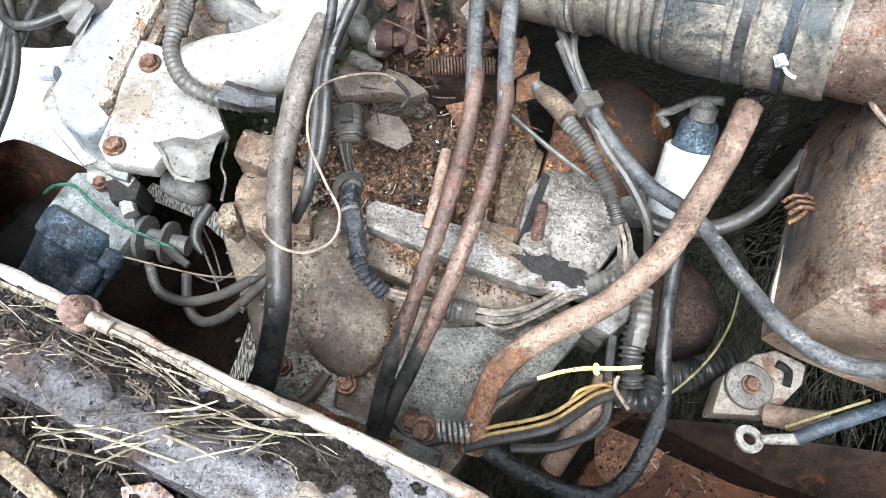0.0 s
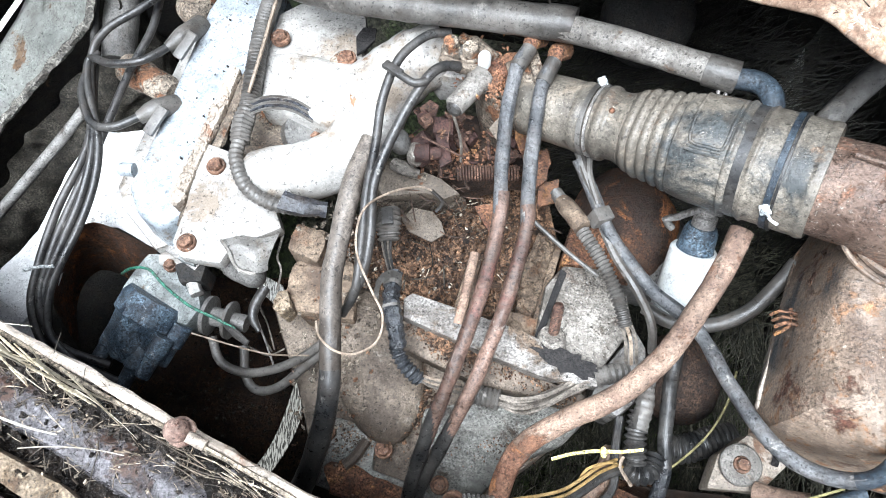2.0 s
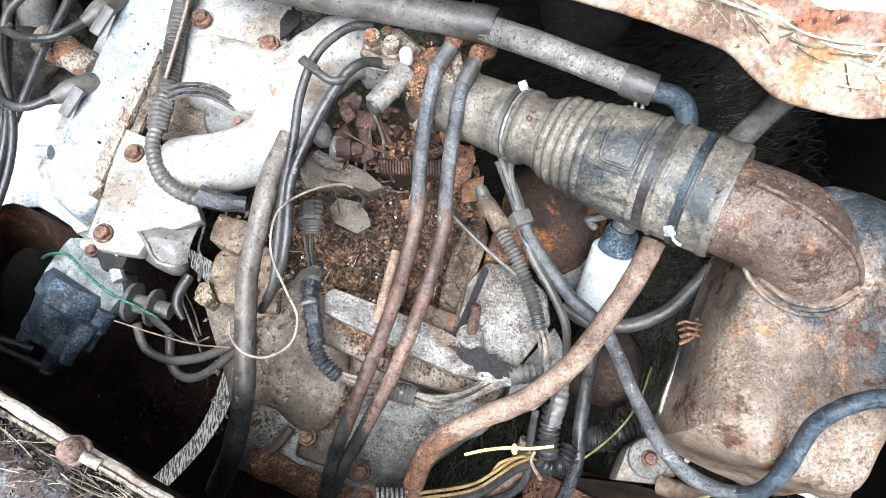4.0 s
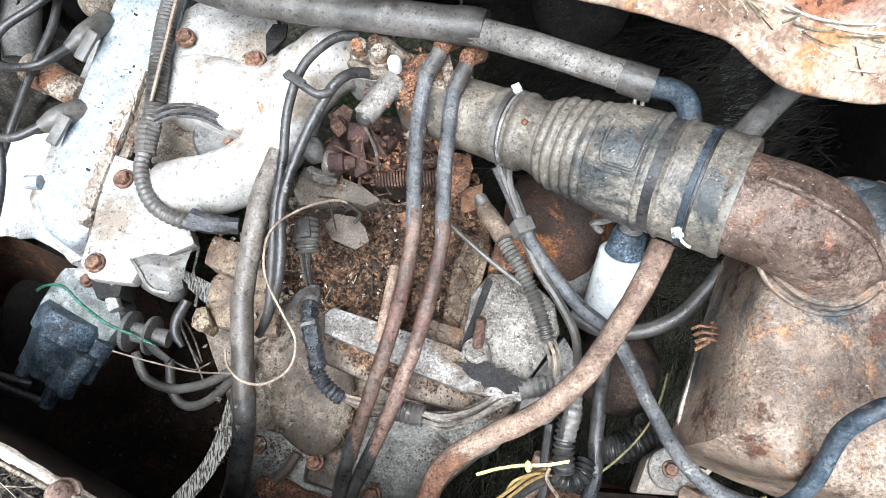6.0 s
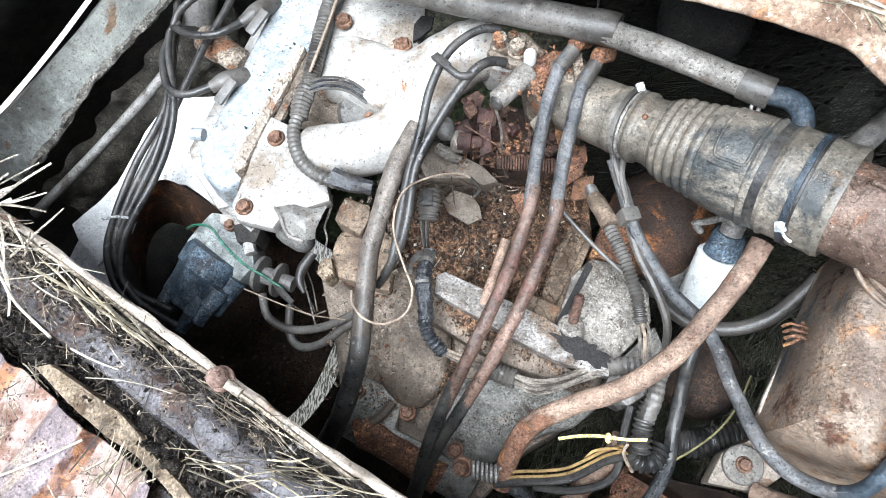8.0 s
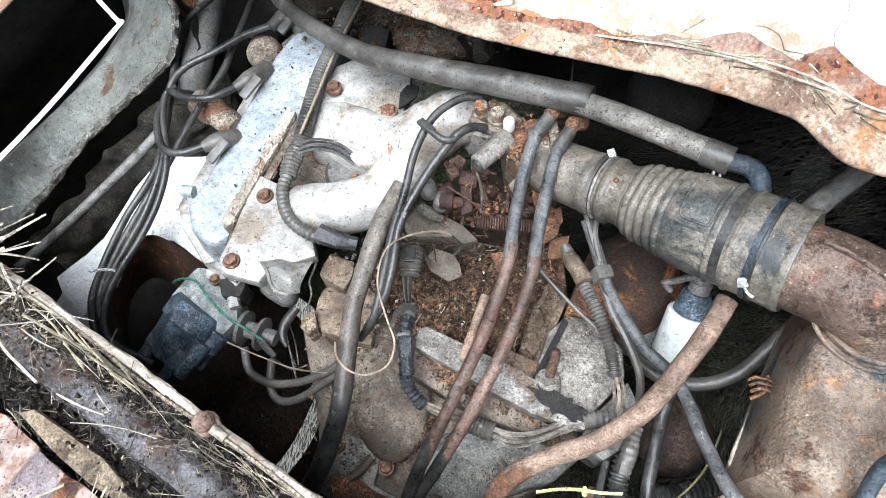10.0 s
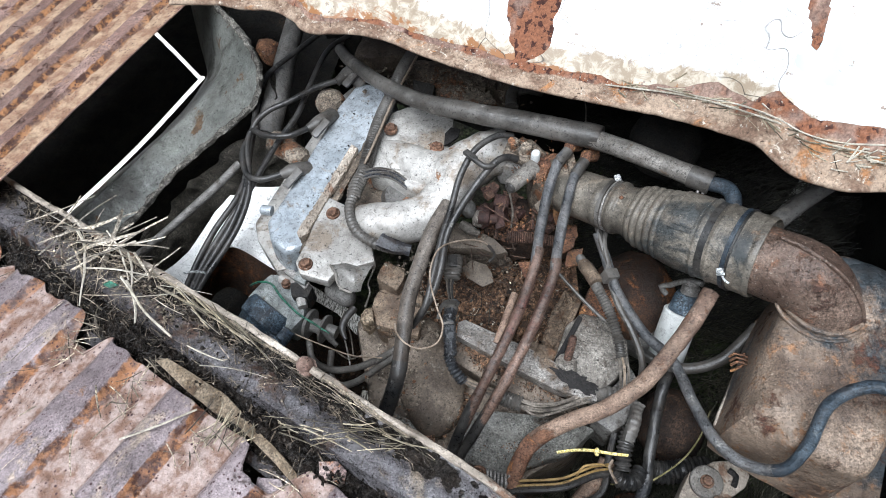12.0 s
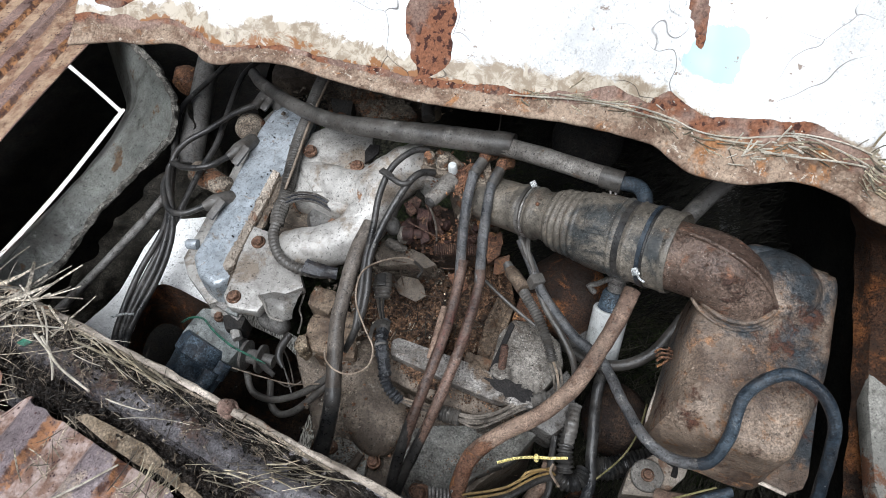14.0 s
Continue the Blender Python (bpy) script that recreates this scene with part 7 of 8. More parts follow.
hose("dark_conduit", [(0.214, 0.134, 0.580), (0.238, 0.135, 0.580), (0.272, 0.145, 0.580), (0.294, 0.149, 0.580)], 0.014, RUBBER, "black ribbed conduit low in the bay", "conduit", segs=12, ribs=0.006, depth=0.003)
tie = thing("yellow_tie", "pale yellow plastic tie round the connector", "cable tie")
part("strap", tube([(0.079, 0.113, 0.680), (0.098, 0.118, 0.683), (0.120, 0.121, 0.684), (0.144, 0.121, 0.683), (0.168, 0.124, 0.675)], 0.0021, 8, flat=0.5), PALEYELLOW, tie)
part("knot", lump((0.128, 0.120, 0.685), (0.0034, 0.0055, 0.0034)), PALEYELLOW, tie)
for k, m in enumerate((YELLOW, YELLOW, RUBBER)):
    hose("yellow_wire" if m is YELLOW else "dark_wire", [Vector(p) + Vector((0.001 * k, -0.0052 * k, -0.002 * k)) for p in [(0.016, 0.070, 0.660), (0.043, 0.076, 0.665), (0.068, 0.080, 0.668), (0.091, 0.086, 0.668), (0.110, 0.097, 0.665), (0.129, 0.109, 0.655), (0.149, 0.117, 0.645)]], 0.0017 if m is YELLOW else 0.0045, m,
         "yellow wire twisted beside the connector" if m is YELLOW else "thick dark cable under the yellow wires", "wire", "yellow wires" if m is YELLOW else "", segs=8)
hose("yellow_wire", [(0.108, 0.094, 0.655), (0.116, 0.106, 0.660), (0.141, 0.113, 0.655), (0.155, 0.110, 0.640)], 0.0016, YELLOW, "thin yellow wire loop by connector", "wire", segs=6)
hose("brown_cable", [(0.101, 0.048, 0.580), (0.124, 0.081, 0.600), (0.143, 0.106, 0.610), (0.152, 0.129, 0.620)], 0.011, BROWNHOSE, "brown dusty cable low in bay", "cable", segs=10)
hose("thin_cable", [(0.060, 0.063, 0.620), (0.099, 0.064, 0.620), (0.134, 0.076, 0.620), (0.148, 0.093, 0.625), (0.150, 0.122, 0.630), (0.156, 0.161, 0.640)], 0.0045, RUBBER, "thin black cable under the connector", "cable", segs=8)
hose("thin_green_wire", [(0.158, 0.101, 0.610), (0.194, 0.104, 0.610), (0.219, 0.118, 0.615), (0.250, 0.145, 0.620), (0.270, 0.175, 0.630), (0.282, 0.210, 0.640)], 0.0013, OLIVE, "thin yellow-green wire low in bay", "wire", segs=6)
hose("thin_green_wire", [(0.269, 0.071, 0.700), (0.296, 0.079, 0.700), (0.341, 0.092, 0.700)], 0.0013, OLIVE, "thin yellow-green wire by the lug", "wire", segs=6)
knot = thing("wire_knot", "twist of bare steel wire by a rusty nut", "wire")
part("twist", tube([Vector((-0.005, 0.071, 0.680)).lerp(Vector((0.023, 0.070, 0.670)), k / 48) + Vector((0, 0.008 * math.cos(k * 0.8), 0.008 * math.sin(k * 0.8))) for k in range(49)], 0.0017, 5, 0.004), STEEL, knot)
part("nut", hexhead((-0.015, 0.072, 0.680), (-0.3, -0.3, 1), 0.008, 0.011), BOLT, knot, "orange rusted nut")
mount = thing("engine_mount", "rusty engine mount bracket with a washer and bolt", "engine mount")
part("bracket", prism([(0.254, 0.125, 0.635), (0.286, 0.145, 0.635), (0.307, 0.149, 0.635), (0.332, 0.134, 0.635), (0.324, 0.116, 0.635), (0.291, 0.088, 0.635), (0.240, 0.092, 0.630)], 0.03, 0.004, rough=0.001), RIMRUST, mount)
washer = part("washer", lathe(Vector((0.274, 0.115, 0.636)), Vector((0.274, 0.115, 0.636)) + Vector((0, 0, 0.006)), [(0, 0.021), (0.8, 0.021), (1, 0.0195)], 26), DULLTIN, mount, "flat steel washer")
part("bolt", hexhead(Vector((0.274, 0.115, 0.636)) + Vector((0, 0, 0.006)), r=0.0065), BOLT, washer, "rusty bolt head")
# Black bar laid on the bracket for the slot's shade.
part("slot", tube([(0.303, 0.135, 0.638), (0.312, 0.128, 0.638), (0.308, 0.115, 0.638)], 0.004, 6), DEADBLACK, mount, "black bar drawn as a shaded slot")
part("arm", tube([(0.284, 0.090, 0.640), (0.303, 0.083, 0.655), (0.325, 0.079, 0.665)], 0.010, 12, wob=0.001), BROWNHOSE, mount, "brown rusted arm")
lug = thing("cable_lug", "tinned ring terminal on a blue-black cable", "cable lug")
LC = Vector((0.248, 0.064, 0.680))
part("eye", ring(LC, (0.1, 0.2, 1), 0.0053, 0.003, 0.0062, 24), DULLTIN, lug)
part("barrel", tube([(0.257, 0.064, 0.680), (0.269, 0.064, 0.680), (0.289, 0.064, 0.682)], [0.0038, 0.005, 0.0055], 12, flat=0.75), DULLTIN, lug, "crimped barrel")
part("cable", tube([(0.286, 0.064, 0.682), (0.300, 0.070, 0.690), (0.321, 0.077, 0.700), (0.358, 0.088, 0.700)], 0.006, 12), BLUEHOSE, lug, "blue-black battery cable")
clipw = thing("twisted_clip", "rusty twisted wire clip on the air box", "clip")
for k in range(3):
    o = Vector((0, -0.006 * k, 0.002 * k))
    part("strand", tube([Vector(p) + o for p in [(0.269, 0.236, 0.765), (0.273, 0.237, 0.775), (0.285, 0.235, 0.775), (0.296, 0.236, 0.765)]], 0.0018, 6, wob=0.001), RUSTY, clipw)
part("strand", tube([(0.285, 0.241, 0.770), (0.282, 0.225, 0.770), (0.269, 0.218, 0.765)], 0.0018, 6), RUSTY, clipw)

# ---- on the rail: bolt, rod and litter ----
RB = Vector((-0.204, 0.110, 0.885))
rb = thing("rail_bolt", "rusty square-headed bolt through the rail rim", "bolt")
part("head", lump(RB + Vector((0, 0, 0.001)), (0.0098, 0.0088, 0.0105), rough=0.0028, m=pose(0, 0, 0, 20, 15, 35)), RAILNUT, rb)
part("collar", lathe(RB - Vector((0, 0, 0.009)), RB - Vector((0, 0, 0.002)), [(0, 0.0105), (0.7, 0.011), (1, 0.009)], 12), RAILNUT, rb, "crusted collar")
part("shank", tube([RB, RB + DIR * 0.022 + Vector((0, 0, -0.006))], 0.0042, 10), RIMRUST, rb)
hose("rim_rod", [deck(s, 0.006 + 0.0015 * math.sin(s * 30), 0.008 + 0.001 * math.sin(s * 40)) for s in (-0.05, 0.05, 0.15, 0.25, 0.36, 0.46)], 0.0018, STRAW, "long dry stalk lying along the rim", "stalk", segs=6)


def mud_at(u, v):
    s = -0.34 + 1.24 * u
    q = 0.058 + 0.045 * v
    e = math.sin(math.pi * v)
    n = noise.fractal(Vector((s * 95, q * 95, 0)), 0.6, 2.2, 5)
    return deck(s, q, -0.014 + 0.010 * e + 0.011 * n * e - 0.008 * (1 - e))


def mud_band(u, v):
    s, q = -0.34 + 1.2 * u, 0.004 + 0.034 * v
    n = noise.fractal(Vector((s * 75, q * 90, 5)), 0.65, 2.3, 6)
    cover = 0.9 * noise.noise(Vector((s * 12, q * 20, 2))) + 0.02 - 0.9 * hump(v, 0.35, 1.0) - 0.5 * (1 - hump(v, 0.0, 0.12)) - 0.35 * hump(s, 0.42, 0.6)
    return deck(s, q, 0.0035 + max(-0.006, 0.010 * cover + 0.008 * n))


whole("mud", sheet(mud_band, 760, 26, 0), MUD, "black mud caked along the rail rim", "mud", "stuff")
whole("mud", sheet(mud_at, 620, 24, 0), MUD, "wet black mud packed in the rail groove", "mud", "stuff")


def crumbs(name, count, place, size, mat, label, category, seed):
    """Loose flat crumbs or chips, strewn."""
    r = random.Random(seed)
    vs, fs = [], []
    for _ in range(count):
        p = place(r)
        m = Euler((r.uniform(-0.6, 0.6), r.uniform(-0.6, 0.6), r.uniform(0, 6.3))).to_matrix()
        a, b, c = (size * r.uniform(0.4, 1.3) for _ in range(3))
        k = len(vs)
        pts = [(a, 0, 0), (0.3 * a, b, 0.1 * c), (-a, 0.2 * b, 0), (-0.2 * a, -b, 0.1 * c), (0, 0, 0.45 * c), (0, 0, -0.25 * c)]
        vs += [p + m @ Vector(q) for q in pts]
        fs += [tuple(k + i for i in f) for f in ((0, 1, 4), (1, 2, 4), (2, 3, 4), (3, 0, 4), (1, 0, 5), (2, 1, 5), (3, 2, 5), (0, 3, 5))]
    me = bpy.data.meshes.new(name)
    me.from_pydata(vs, [], fs)
    me.materials.append(mat)
    return tagged(new(name, me), label, category, "", "stuff")


def stalks(name, count, place, length, width, mat, label, category, seed, lie=0.25, heading=None, stray=0.5):
    """Dry stalks and blades: thin bent strips, folded along the middle."""
    r = random.Random(seed)
    vs, fs = [], []
    for _ in range(count):
        p = place(r)
        h = r.uniform(0, 6.3) if heading is None else heading + r.gauss(0, stray)
        d = Vector((math.cos(h), math.sin(h), r.uniform(-lie * 0.4, lie)))
        side = Vector((-math.sin(h), math.cos(h), r.uniform(-0.3, 0.3)))
        n = length * r.uniform(0.2, 1.0) ** 0.8 * 1.3
        w = width * r.uniform(0.35, 1.5)
        bend, kink, at = r.gauss(0, 0.14), r.gauss(0, 0.22) * (r.random() < 0.3), r.uniform(0.25, 0.75)
        dip = r.uniform(-0.1, 0.1) * lie
        k = len(vs)
        for i in range(6):
            t = i / 5
            c = p + d * n * (t - 0.5) + side * n * (bend * (t - 0.5) ** 2 + kink * max(0.0, t - at)) + Vector((0, 0, n * dip * math.sin(t * 5)))
            ww = w * (1 - 0.6 * abs(t - 0.3))
            vs += [c - side * ww, c + Vector((0, 0, ww * 0.8)), c + side * ww]
        for i in range(5):
            a = k + 3 * i
            fs += [(a, a + 1, a + 4, a + 3), (a + 1, a + 2, a + 5, a + 4)]
    me = bpy.data.meshes.new(name)
    me.from_pydata(vs, [], fs)
    me.materials.append(mat)
    return tagged(new(name, me), label, category, "", "stuff")


stalks("straw", 16, lambda r: deck(r.gauss(0.0, 0.07), abs(r.gauss(0.035, 0.02)), r.uniform(0.008, 0.016)), 0.05, 0.0005, STRAW, "dry straw heaped on the muddy rail", "straw", 1, 0.06, -0.3)
stalks("chaff", 420, lambda r: deck(r.gauss(0.0, 0.09), abs(r.gauss(0.035, 0.025)), r.uniform(0.004, 0.014)), 0.016, 0.00028, STRAW, "fine broken chaff strewn over the muddy rail", "chaff", 31, 0.08)
stalks("chaff", 240, lambda r: deck(r.uniform(0.05, 0.5), abs(r.gauss(0.03, 0.02)), r.uniform(0.003, 0.010)), 0.012, 0.00028, STRAW, "fine broken chaff along the rail", "chaff", 32, 0.05, -0.42)
stalks("straw", 14, lambda r: deck(r.gauss(-0.03, 0.04), r.gauss(0.004, 0.012), r.uniform(0.012, 0.022)), 0.1, 0.0013, LEAF, "long straw sticking over the rail rim", "straw", 2, 0.25, 0.15)
stalks("straw", 10, lambda r: deck(r.gauss(-0.03, 0.025), r.gauss(0.0, 0.01), r.uniform(0.012, 0.022)), 0.11, 0.0024, LEAF, "broad pale dry blades hanging over the rim", "straw", 33, 0.35, 0.4)
stalks("straw", 44, lambda r: deck(r.uniform(-0.2, 0.3), abs(r.gauss(0.028, 0.018)), r.uniform(0.006, 0.013)), 0.03, 0.0005, STRAW, "dry straw strewn over the muddy rail", "straw", 37, 0.06)
stalks("straw", 12, lambda r: deck(r.uniform(-0.15, 0.28), abs(r.gauss(0.025, 0.016)), r.uniform(0.008, 0.014)), 0.07, 0.0007, CREAM, "long bleached straw along the rail", "straw", 38, 0.04, -0.4)
stalks("chaff", 800, lambda r: deck(r.uniform(-0.3, 0.4), min(0.06, 0.008 + abs(r.gauss(0.014, 0.018))), r.uniform(0.003, 0.009)), 0.012, 0.00045, DARKCHAFF, "dark rotted chaff matted on the rail", "chaff", 131, 0.1, -0.42, 0.8)
stalks("chaff", 500, lambda r: deck(r.uniform(-0.3, 0.7), r.gauss(0.08, 0.013), r.uniform(-0.012, -0.002)), 0.014, 0.0006, DARKCHAFF, "dark rotted chaff in the rail groove", "chaff", 132, 0.15)
stalks("straw", 18, lambda r: deck(r.uniform(-0.25, 0.6), r.uniform(0.1, 0.32), 0.012 + r.uniform(0, 0.003)), 0.05, 0.0008, STRAW, "bleached blades lying on the floor sheet", "straw", 133, 0.03)
crumbs("mud_clods", 1000, lambda r: deck(r.gauss(0.06, 0.16), abs(r.gauss(0.018, 0.014)), r.uniform(0.001, 0.006)), 0.0034, MUD, "lumps of wet black mud along the rail", "mud", 51)
crumbs("mud_clods", 1100, lambda r: deck(r.uniform(-0.3, 0.75), r.gauss(0.08, 0.014), r.uniform(-0.014, -0.004)), 0.0042, MUD, "lumps of black mud and bark in the rail groove", "mud", 52)
crumbs("leaf_bits", 90, lambda r: deck(r.gauss(0.12, 0.16), abs(r.gauss(0.03, 0.02)), r.uniform(0.007, 0.012)), 0.0019, STRAW, "scraps of dry leaf on the muddy rail", "leaf scraps", 53)
stalks("straw", 42, lambda r: deck(r.gauss(-0.02, 0.05), abs(r.gauss(0.03, 0.022)), r.uniform(0.007, 0.018)), 0.045, 0.0008, STRAW, "tangled grey-brown straw on the rail", "straw", 54, 0.2)
stalks("straw", 8, lambda r: deck(r.gauss(0.0, 0.04), abs(r.gauss(0.02, 0.02)), r.uniform(0.014, 0.022)), 0.09, 0.0016, CREAM, "long bleached stalks across the rail", "straw", 55, 0.12, -0.9, 0.7)
W0, W1, W2 = (Vector(p) for p in [(-0.209, 0.042, 0.878), (-0.144, 0.048, 0.886), (-0.075, 0.041, 0.892)])
stalks("straw", 30, lambda r: (W0.lerp(W1, r.random()) if r.random() < 0.45 else W1.lerp(W2, r.random())) + Vector((r.gauss(0, 0.01), r.gauss(0, 0.006), r.uniform(0, 0.003))), 0.045, 0.0006, PALESTRAW, "yellowed stalks lying across the rail", "straw", 4, 0.04, 0.0, 0.2)
stalks("straw", 26, lambda r: deck(r.gauss(0.36, 0.05), 0.012 + r.gauss(0, 0.004), r.uniform(0.008, 0.012)), 0.04, 0.0004, STRAW, "dry stalks lying along the rim", "straw", 34, 0.05, -0.42, 0.15)
stalks("straw", 16, lambda r: deck(r.uniform(-0.2, 0.6), r.uniform(0.10, 0.3), 0.013 + r.uniform(0, 0.003)), 0.045, 0.0006, STRAW, "bits of straw on the floor sheet", "straw", 5, 0.03)
stalks("straw", 80, lambda r: deck(PITCH * (r.choice((0, 1, 2, 3)) + 0.5 + r.gauss(0.0, 0.07)), r.uniform(0.085, 0.15), 0.004 + r.uniform(0, 0.006)), 0.03, 0.0006, STRAW, "straw caught in the floor ribs", "straw", 6, 0.15)
stalks("straw", 34, lambda r: Vector((-0.268, 0.032, 0.872)) + Vector((r.gauss(0, 0.014), r.gauss(0, 0.006), r.uniform(0, 0.01))), 0.034, 0.0006, PALESTRAW, "tuft of dry straw caught at the torn floor edge", "straw", 141, 0.4, 1.1, 0.45)
stalks("straw", 13, lambda r: Vector((-0.363, 0.176, 0.868)).lerp(Vector((-0.272, 0.133, 0.876)), r.random()) + OUT * abs(r.gauss(0, 0.004)), 0.07, 0.0011, PALESTRAW, "pale blades lying along the rim", "straw", 142, 0.04, -0.44, 0.12)
whole("stalk", tube([(-0.377, 0.009, 0.872), (-0.345, 0.025, 0.876), (-0.305, 0.049, 0.879)], 0.0012, 6, wob=0.0004), CREAM, "long pale stalk lying on the floor sheet", "stalk")
whole("stalk", tube([(-0.458, 0.193, 0.862), (-0.430, 0.170, 0.866), (-0.408, 0.151, 0.868), (-0.367, 0.126, 0.868)], 0.0014, 6, wob=0.0005), CREAM, "long pale stalk lying on the muddy rail", "stalk")
whole("green_scrap", prism([(-0.479, 0.183, 0.858), (-0.472, 0.189, 0.859), (-0.458, 0.184, 0.859), (-0.468, 0.179, 0.858)], 0.001, 0.0003, rough=0.001), GREENWIRE, "torn green plastic scrap on the rail", "scrap")
crumbs("dirt", 900, lambda r: deck(r.uniform(-0.3, 0.7), min(0.055, abs(r.gauss(0.02, 0.016))), r.uniform(0.003, 0.006)), 0.0007, MUD, "black dirt crumbs on the rail", "dirt", 8)
whole("leaf", prism([(-0.232, 0.084, 0.874), (-0.227, 0.088, 0.874), (-0.221, 0.084, 0.874), (-0.221, 0.077, 0.874), (-0.226, 0.079, 0.874), (-0.229, 0.076, 0.874)], 0.001, 0.0003, rough=0.0008), LEAF, "pale dry leaf scrap on the muddy rail", "leaf")
V0, V1, V2, V3 = (Vector(p) for p in [(-0.144, 0.389, 0.612), (0.089, 0.444, 0.612), (0.079, 0.259, 0.612), (-0.132, 0.291, 0.612)])
def valley(r):
    a, b = r.random(), r.random()
    p = V0.lerp(V1, a).lerp(V3.lerp(V2, a), b)
    return p + Vector((0, 0, 0.012 * noise.noise(p * 25) + r.uniform(0, 0.006)))
crumbs("soil", 3200, valley, 0.003, SOIL, "crumbled red-brown soil in the engine valley", "soil", 10)
crumbs("clods", 420, valley, 0.006, SOIL, "damp clods of red-brown soil in the engine valley", "soil", 61)
crumbs("chips", 110, valley, 0.0026, LEAF, "dry chips lying on the soil", "chips", 11)
stalks("twigs", 60, lambda r: valley(r) + Vector((0, 0, 0.006)), 0.022, 0.0007, STRAW, "small dry twigs on the soil", "twigs", 12, 0.3)
crumbs("soil", 240, lambda r: Vector((-0.116, 0.132, 0.592)) + Vector((r.gauss(0, 0.03), r.gauss(0, 0.012), 0.002)), 0.0013, SOIL, "soil crumbs on the lower flange", "soil", 13)
crumbs("soil", 260, lambda r: Vector((0.025, 0.137, 0.602)) + Vector((r.gauss(0, 0.03), r.gauss(0, 0.012), 0.0)), 0.0012, SOIL, "soil crumbs on the housing", "soil", 14)
crumbs("debris", 700, lambda r: Vector((r.uniform(-0.48, -0.1), r.uniform(0.0, 0.36), 0.385)) + Vector((0, 0, r.uniform(0, 0.01))), 0.003, MUD, "dirt and flakes in the splash pan", "dirt", 15)
def lip_stalks(count, u0, u1, drift, length, width, mat, label, seed):
    """Straw lying on the panel's lip, following its slope, along the line of the long stalks."""
    r = random.Random(seed)
    vs, fs = [], []
    for _ in range(count):
        u = r.uniform(u0, u1)
        v = 0.19 + 0.05 * (u - 0.55) / 0.42 + r.gauss(0, drift)
        du, dv, lift = length * r.uniform(0.3, 1.0) / 1.2, r.gauss(0, 0.02), r.uniform(0.001, 0.004)
        pts = [panel_at(u + du * t / 3, max(0.13, v + dv * t / 3)) + Vector((0, -0.4, 0.9)) * lift for t in range(4)]
        side = (pts[3] - pts[0]).cross(Vector((0, -0.5, 0.85))).normalized() * width * r.uniform(0.5, 1.4)
        k = len(vs)
        for p in pts:
            vs += [p - side, p + Vector((0, -0.4, 0.7)) * width, p + side]
        for i in range(3):
            c = k + 3 * i
            fs += [(c, c + 1, c + 4, c + 3), (c + 1, c + 2, c + 5, c + 4)]
    me = bpy.data.meshes.new("straw")
    me.from_pydata(vs, [], fs)
    me.materials.append(mat)
    return tagged(new("straw", me), label, "straw", "", "stuff")


lip_stalks(80, 0.56, 0.97, 0.012, 0.03, 0.0007, PALESTRAW, "broken straw lying along the panel lip", 16)
lip_stalks(24, 0.77, 0.83, 0.016, 0.016, 0.0008, CREAM, "pale chips of straw heaped on the panel lip", 161)
rng = random.Random(17)
for u0, v0, n, drift in ((0.55, 0.185, 0.42, 0.05), (0.60, 0.205, 0.2, 0.03), (0.70, 0.23, 0.2, 0.03), (0.78, 0.25, 0.14, -0.02)):
    whole("stalk", tube([panel_at(u0 + n * i / 5, v0 + drift * i / 5 + rng.uniform(-0.006, 0.006)) + Vector((0, 0, 0.002)) for i in range(6)], 0.001, 5, 0.008), CREAM, "long pale dry stalk lying along the panel lip", "stalk", "", "stalks on the lip")
lip_stalks(150, 0.88, 0.985, 0.03, 0.025, 0.0009, PALESTRAW, "pale broken straw heaped on the lip", 91)
crumbs("flakes", 500, lambda r: panel_at(r.uniform(0.2, 0.98), 0.13 + abs(r.gauss(0.05, 0.05))) + Vector((0, 0, 0.001)), 0.0016, RIMRUST, "paint and rust flakes on the lip", "flakes", 18)
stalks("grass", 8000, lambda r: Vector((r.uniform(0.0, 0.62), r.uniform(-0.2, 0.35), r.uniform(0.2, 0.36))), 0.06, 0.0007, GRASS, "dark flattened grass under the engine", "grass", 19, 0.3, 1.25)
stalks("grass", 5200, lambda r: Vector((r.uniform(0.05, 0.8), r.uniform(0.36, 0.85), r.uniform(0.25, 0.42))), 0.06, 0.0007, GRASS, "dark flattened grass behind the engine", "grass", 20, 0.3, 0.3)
crumbs("dirt", 160, lambda r: Vector((0.251, 0.062, 0.512)) + Vector((r.gauss(0, 0.05), r.gauss(0, 0.03), 0)), 0.0022, MUD, "dirt on the rusty tray", "dirt", 21)
stalks("straw", 40, lambda r: Vector((0.225, 0.060, 0.520)) + Vector((r.gauss(0, 0.03), r.gauss(0, 0.03), 0)), 0.022, 0.0004, STRAW, "straw bits on the rusty tray", "straw", 22, 0.2)
crumbs("debris", 420, lambda r: Vector((-0.162, 0.691, 0.715)) + Vector((r.gauss(0, 0.06), r.gauss(0, 0.02), r.uniform(-0.004, 0.004))), 0.004, CORRODED, "crusted debris behind the intake manifold", "debris", 41)
crumbs("dirt", 40, lambda r: Vector((-0.276, 0.647, 0.706)).lerp(Vector((-0.317, 0.390, 0.699)), r.random()) + Vector((r.gauss(0, 0.012), r.gauss(0, 0.006), 0)), 0.0018, MUD, "dark chips on the valve cover", "dirt", 42)
def ledge(r):
    p = Vector((-0.070, 0.246, 0.674)).lerp(Vector((0.105, 0.167, 0.674)), r.random())
    return p + Vector((r.gauss(0, 0.008), r.gauss(0, 0.004), 0))
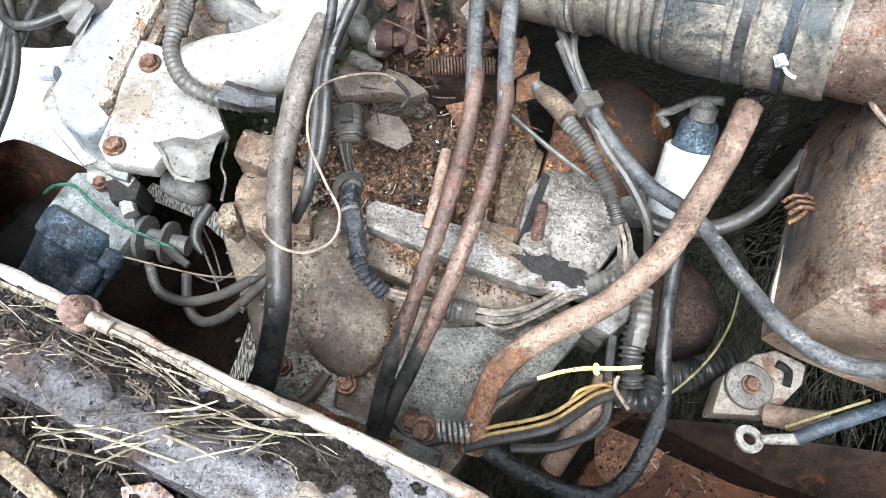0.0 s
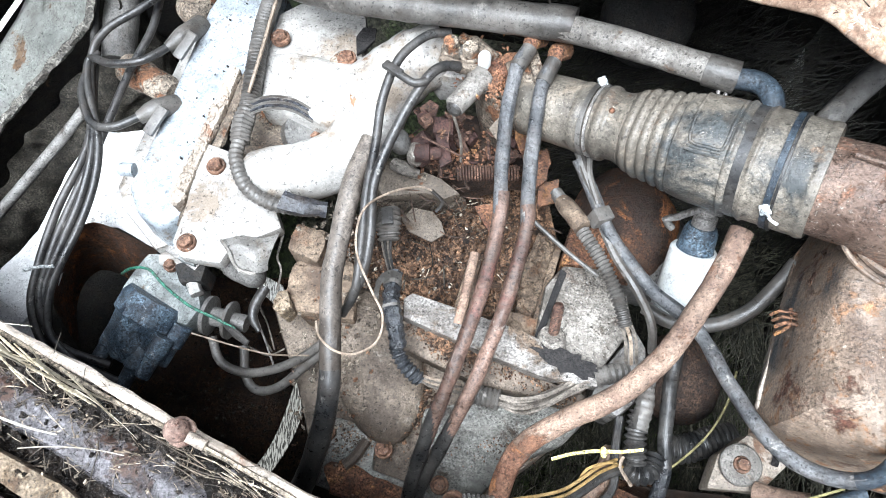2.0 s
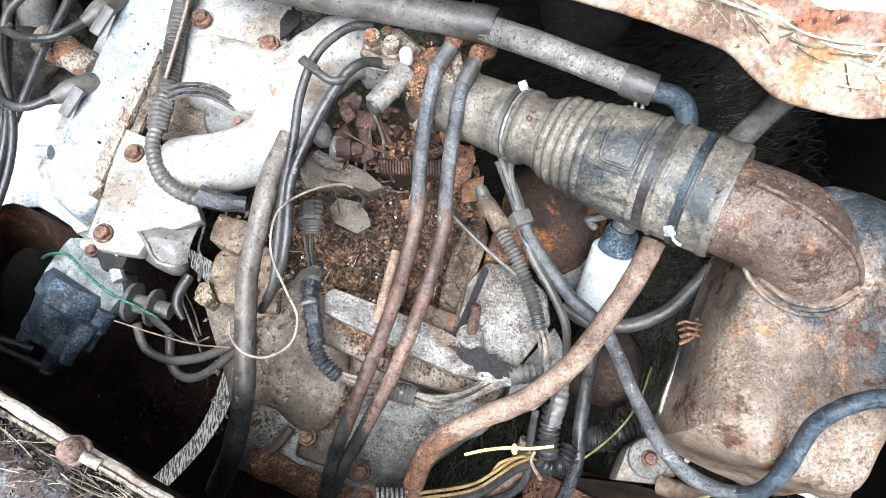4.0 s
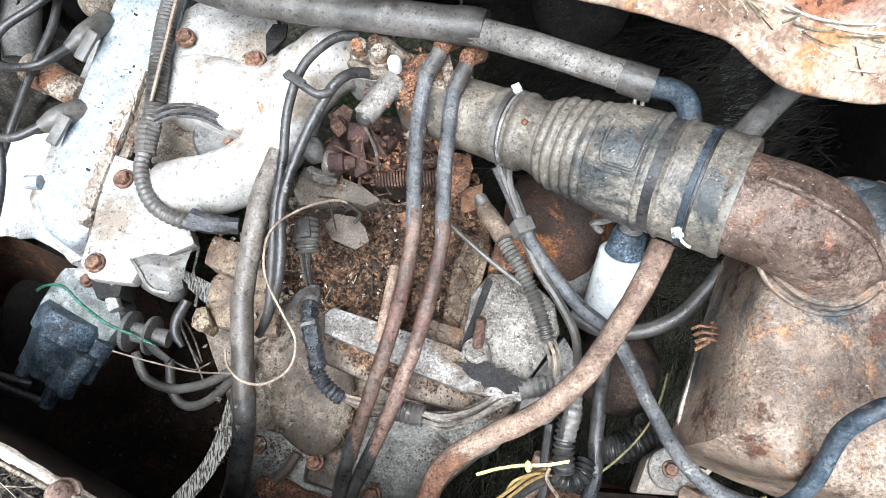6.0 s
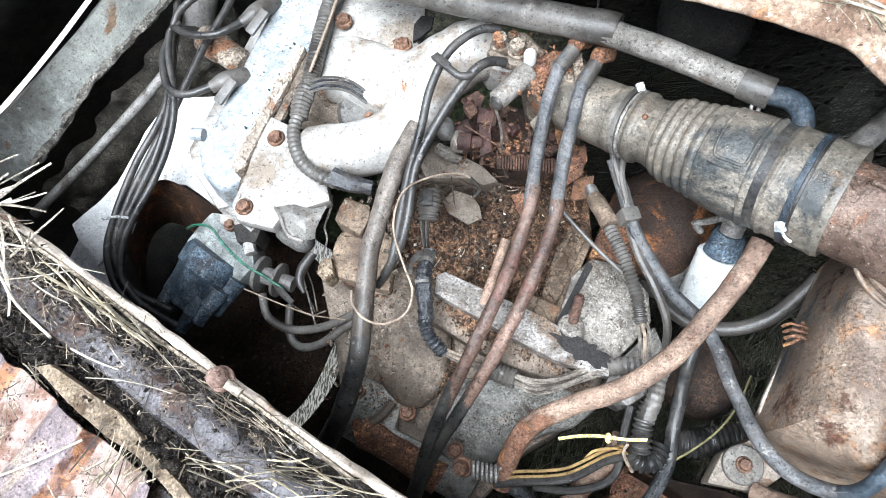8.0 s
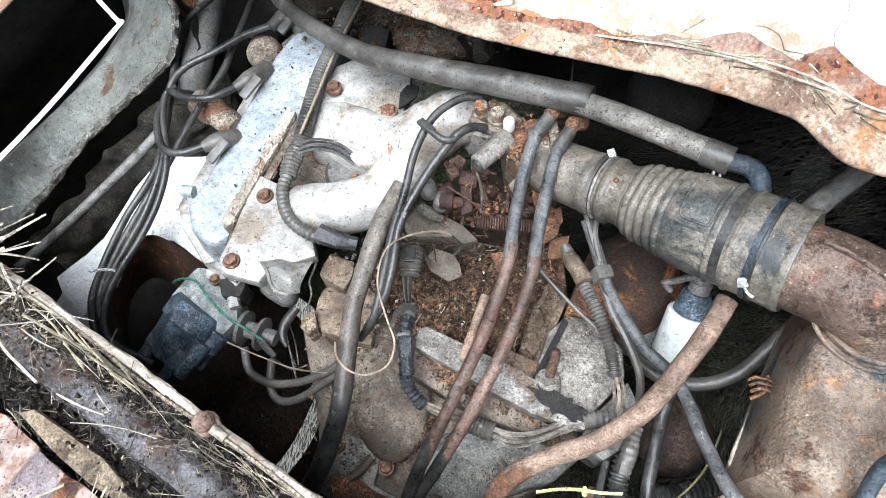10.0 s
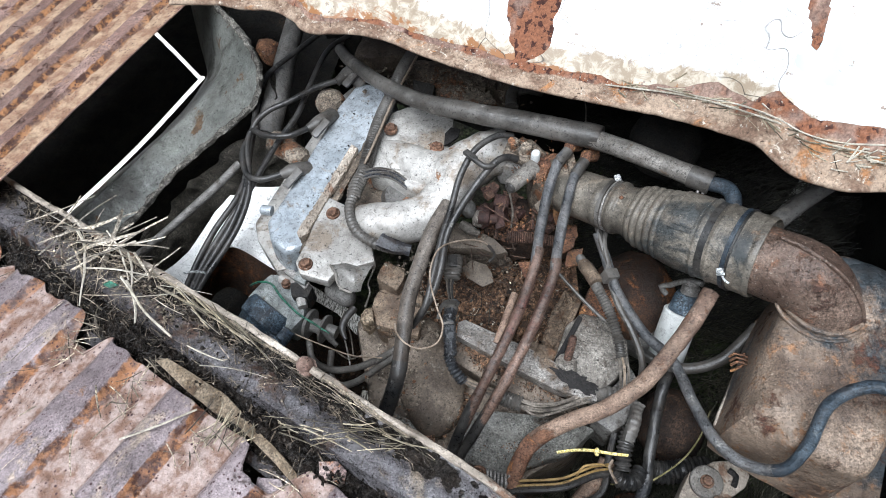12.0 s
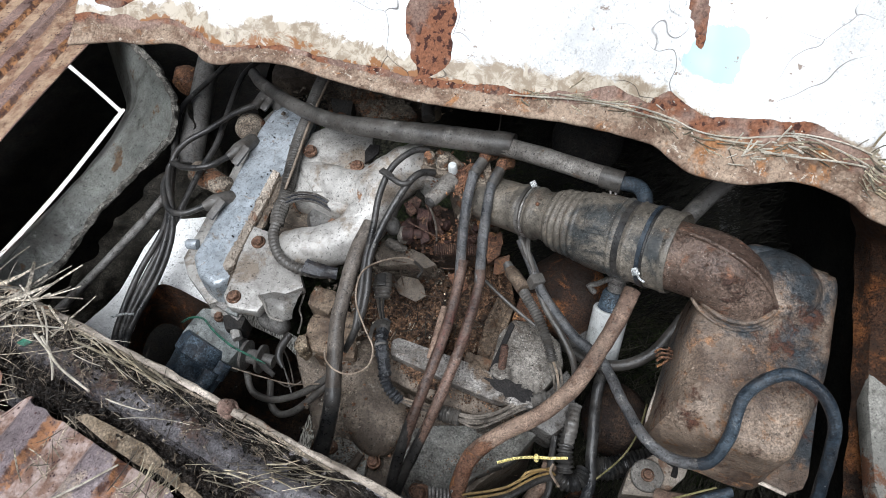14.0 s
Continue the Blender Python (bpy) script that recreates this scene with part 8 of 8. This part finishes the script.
crumbs("soil", 420, ledge, 0.0014, SOIL, "soil crumbs along the block ledge", "soil", 43)
crumbs("soil", 520, lambda r: Vector((-0.074, 0.174, 0.606)) + Vector((r.gauss(0, 0.022), r.gauss(0, 0.016), r.uniform(-0.002, 0.003))), 0.0026, SOIL, "soil heaped below the rounded boss", "soil", 62)
crumbs("soil", 420, lambda r: Vector((-0.049, 0.238, 0.676)).lerp(Vector((0.005, 0.209, 0.676)), r.random()) + Vector((r.gauss(0, 0.006), r.gauss(0, 0.008), 0)), 0.0022, SOIL, "dry soil under the bright bar", "soil", 63)
crumbs("rust_dirt", 380, lambda r: Vector((0.020, 0.465, 0.803)) + Vector((r.gauss(0, 0.014), r.gauss(0, 0.012), r.uniform(-0.004, 0.002))), 0.0028, RUSTY, "orange rust dirt on the throttle body", "dirt", 71)
crumbs("debris", 260, lambda r: Vector((-0.007, 0.428, 0.710)) + Vector((r.gauss(0, 0.03), r.gauss(0, 0.012), r.uniform(-0.01, 0.006))), 0.003, RUSTY, "rust scale caught in the linkage", "debris", 72)
stalks("grass", 4800, lambda r: Vector((r.uniform(0.1, 0.75), r.uniform(0.42, 0.86), r.uniform(0.46, 0.53))), 0.06, 0.0008, DIMGRASS, "grass behind the intake hose, coloured dark for the shade", "grass", 81, 0.3, 0.3)
module = thing("ignition_module", "black plastic module beside the distributor", "module")
part("case", prism([(-0.339, 0.318, 0.645), (-0.317, 0.326, 0.645), (-0.302, 0.318, 0.642), (-0.306, 0.300, 0.640), (-0.331, 0.297, 0.640)], 0.04, 0.004), BLACKPAINT, module)
part("lug", prism([(-0.329, 0.339, 0.652), (-0.311, 0.332, 0.652), (-0.312, 0.314, 0.652), (-0.333, 0.322, 0.652)], 0.02, 0.003), HOUSING, module, "grey mounting lug")
part("plug", tube([(-0.233, 0.296, 0.634), (-0.243, 0.276, 0.632), (-0.244, 0.260, 0.630), (-0.236, 0.246, 0.628)], [0.006, 0.0062, 0.0055, 0.003], 10, 0.004), RUBBER, module, "curved black rubber plug")
for pts in ([(-0.254, 0.282, 0.600), (-0.247, 0.259, 0.590), (-0.233, 0.234, 0.580)], [(-0.243, 0.303, 0.620), (-0.248, 0.287, 0.610), (-0.236, 0.262, 0.600), (-0.227, 0.234, 0.590)], [(-0.250, 0.232, 0.610), (-0.228, 0.223, 0.610), (-0.207, 0.229, 0.620)]):
    hose("thin_wire", pts, 0.0011, WIREDUST, "thin dusty wire hanging beside the block", "wire", "thin wires by the block", segs=5)

crumbs("litter", 420, lambda r: Vector((-0.137, 0.393, 0.690)).lerp(Vector((-0.147, 0.141, 0.620)), r.random()) + Vector((r.gauss(0, 0.02), r.gauss(0, 0.02), r.uniform(-0.012, 0.004))), 0.0034, CORRODED, "pale flakes and dirt lodged beside the block", "litter", 92)
stalks("twigs", 60, lambda r: Vector((-0.070, 0.399, 0.690)) + Vector((r.gauss(0, 0.05), r.gauss(0, 0.03), r.uniform(0, 0.012))), 0.03, 0.0009, DARKRUST, "dark twigs lodged among the hoses", "twigs", 93, 0.4)
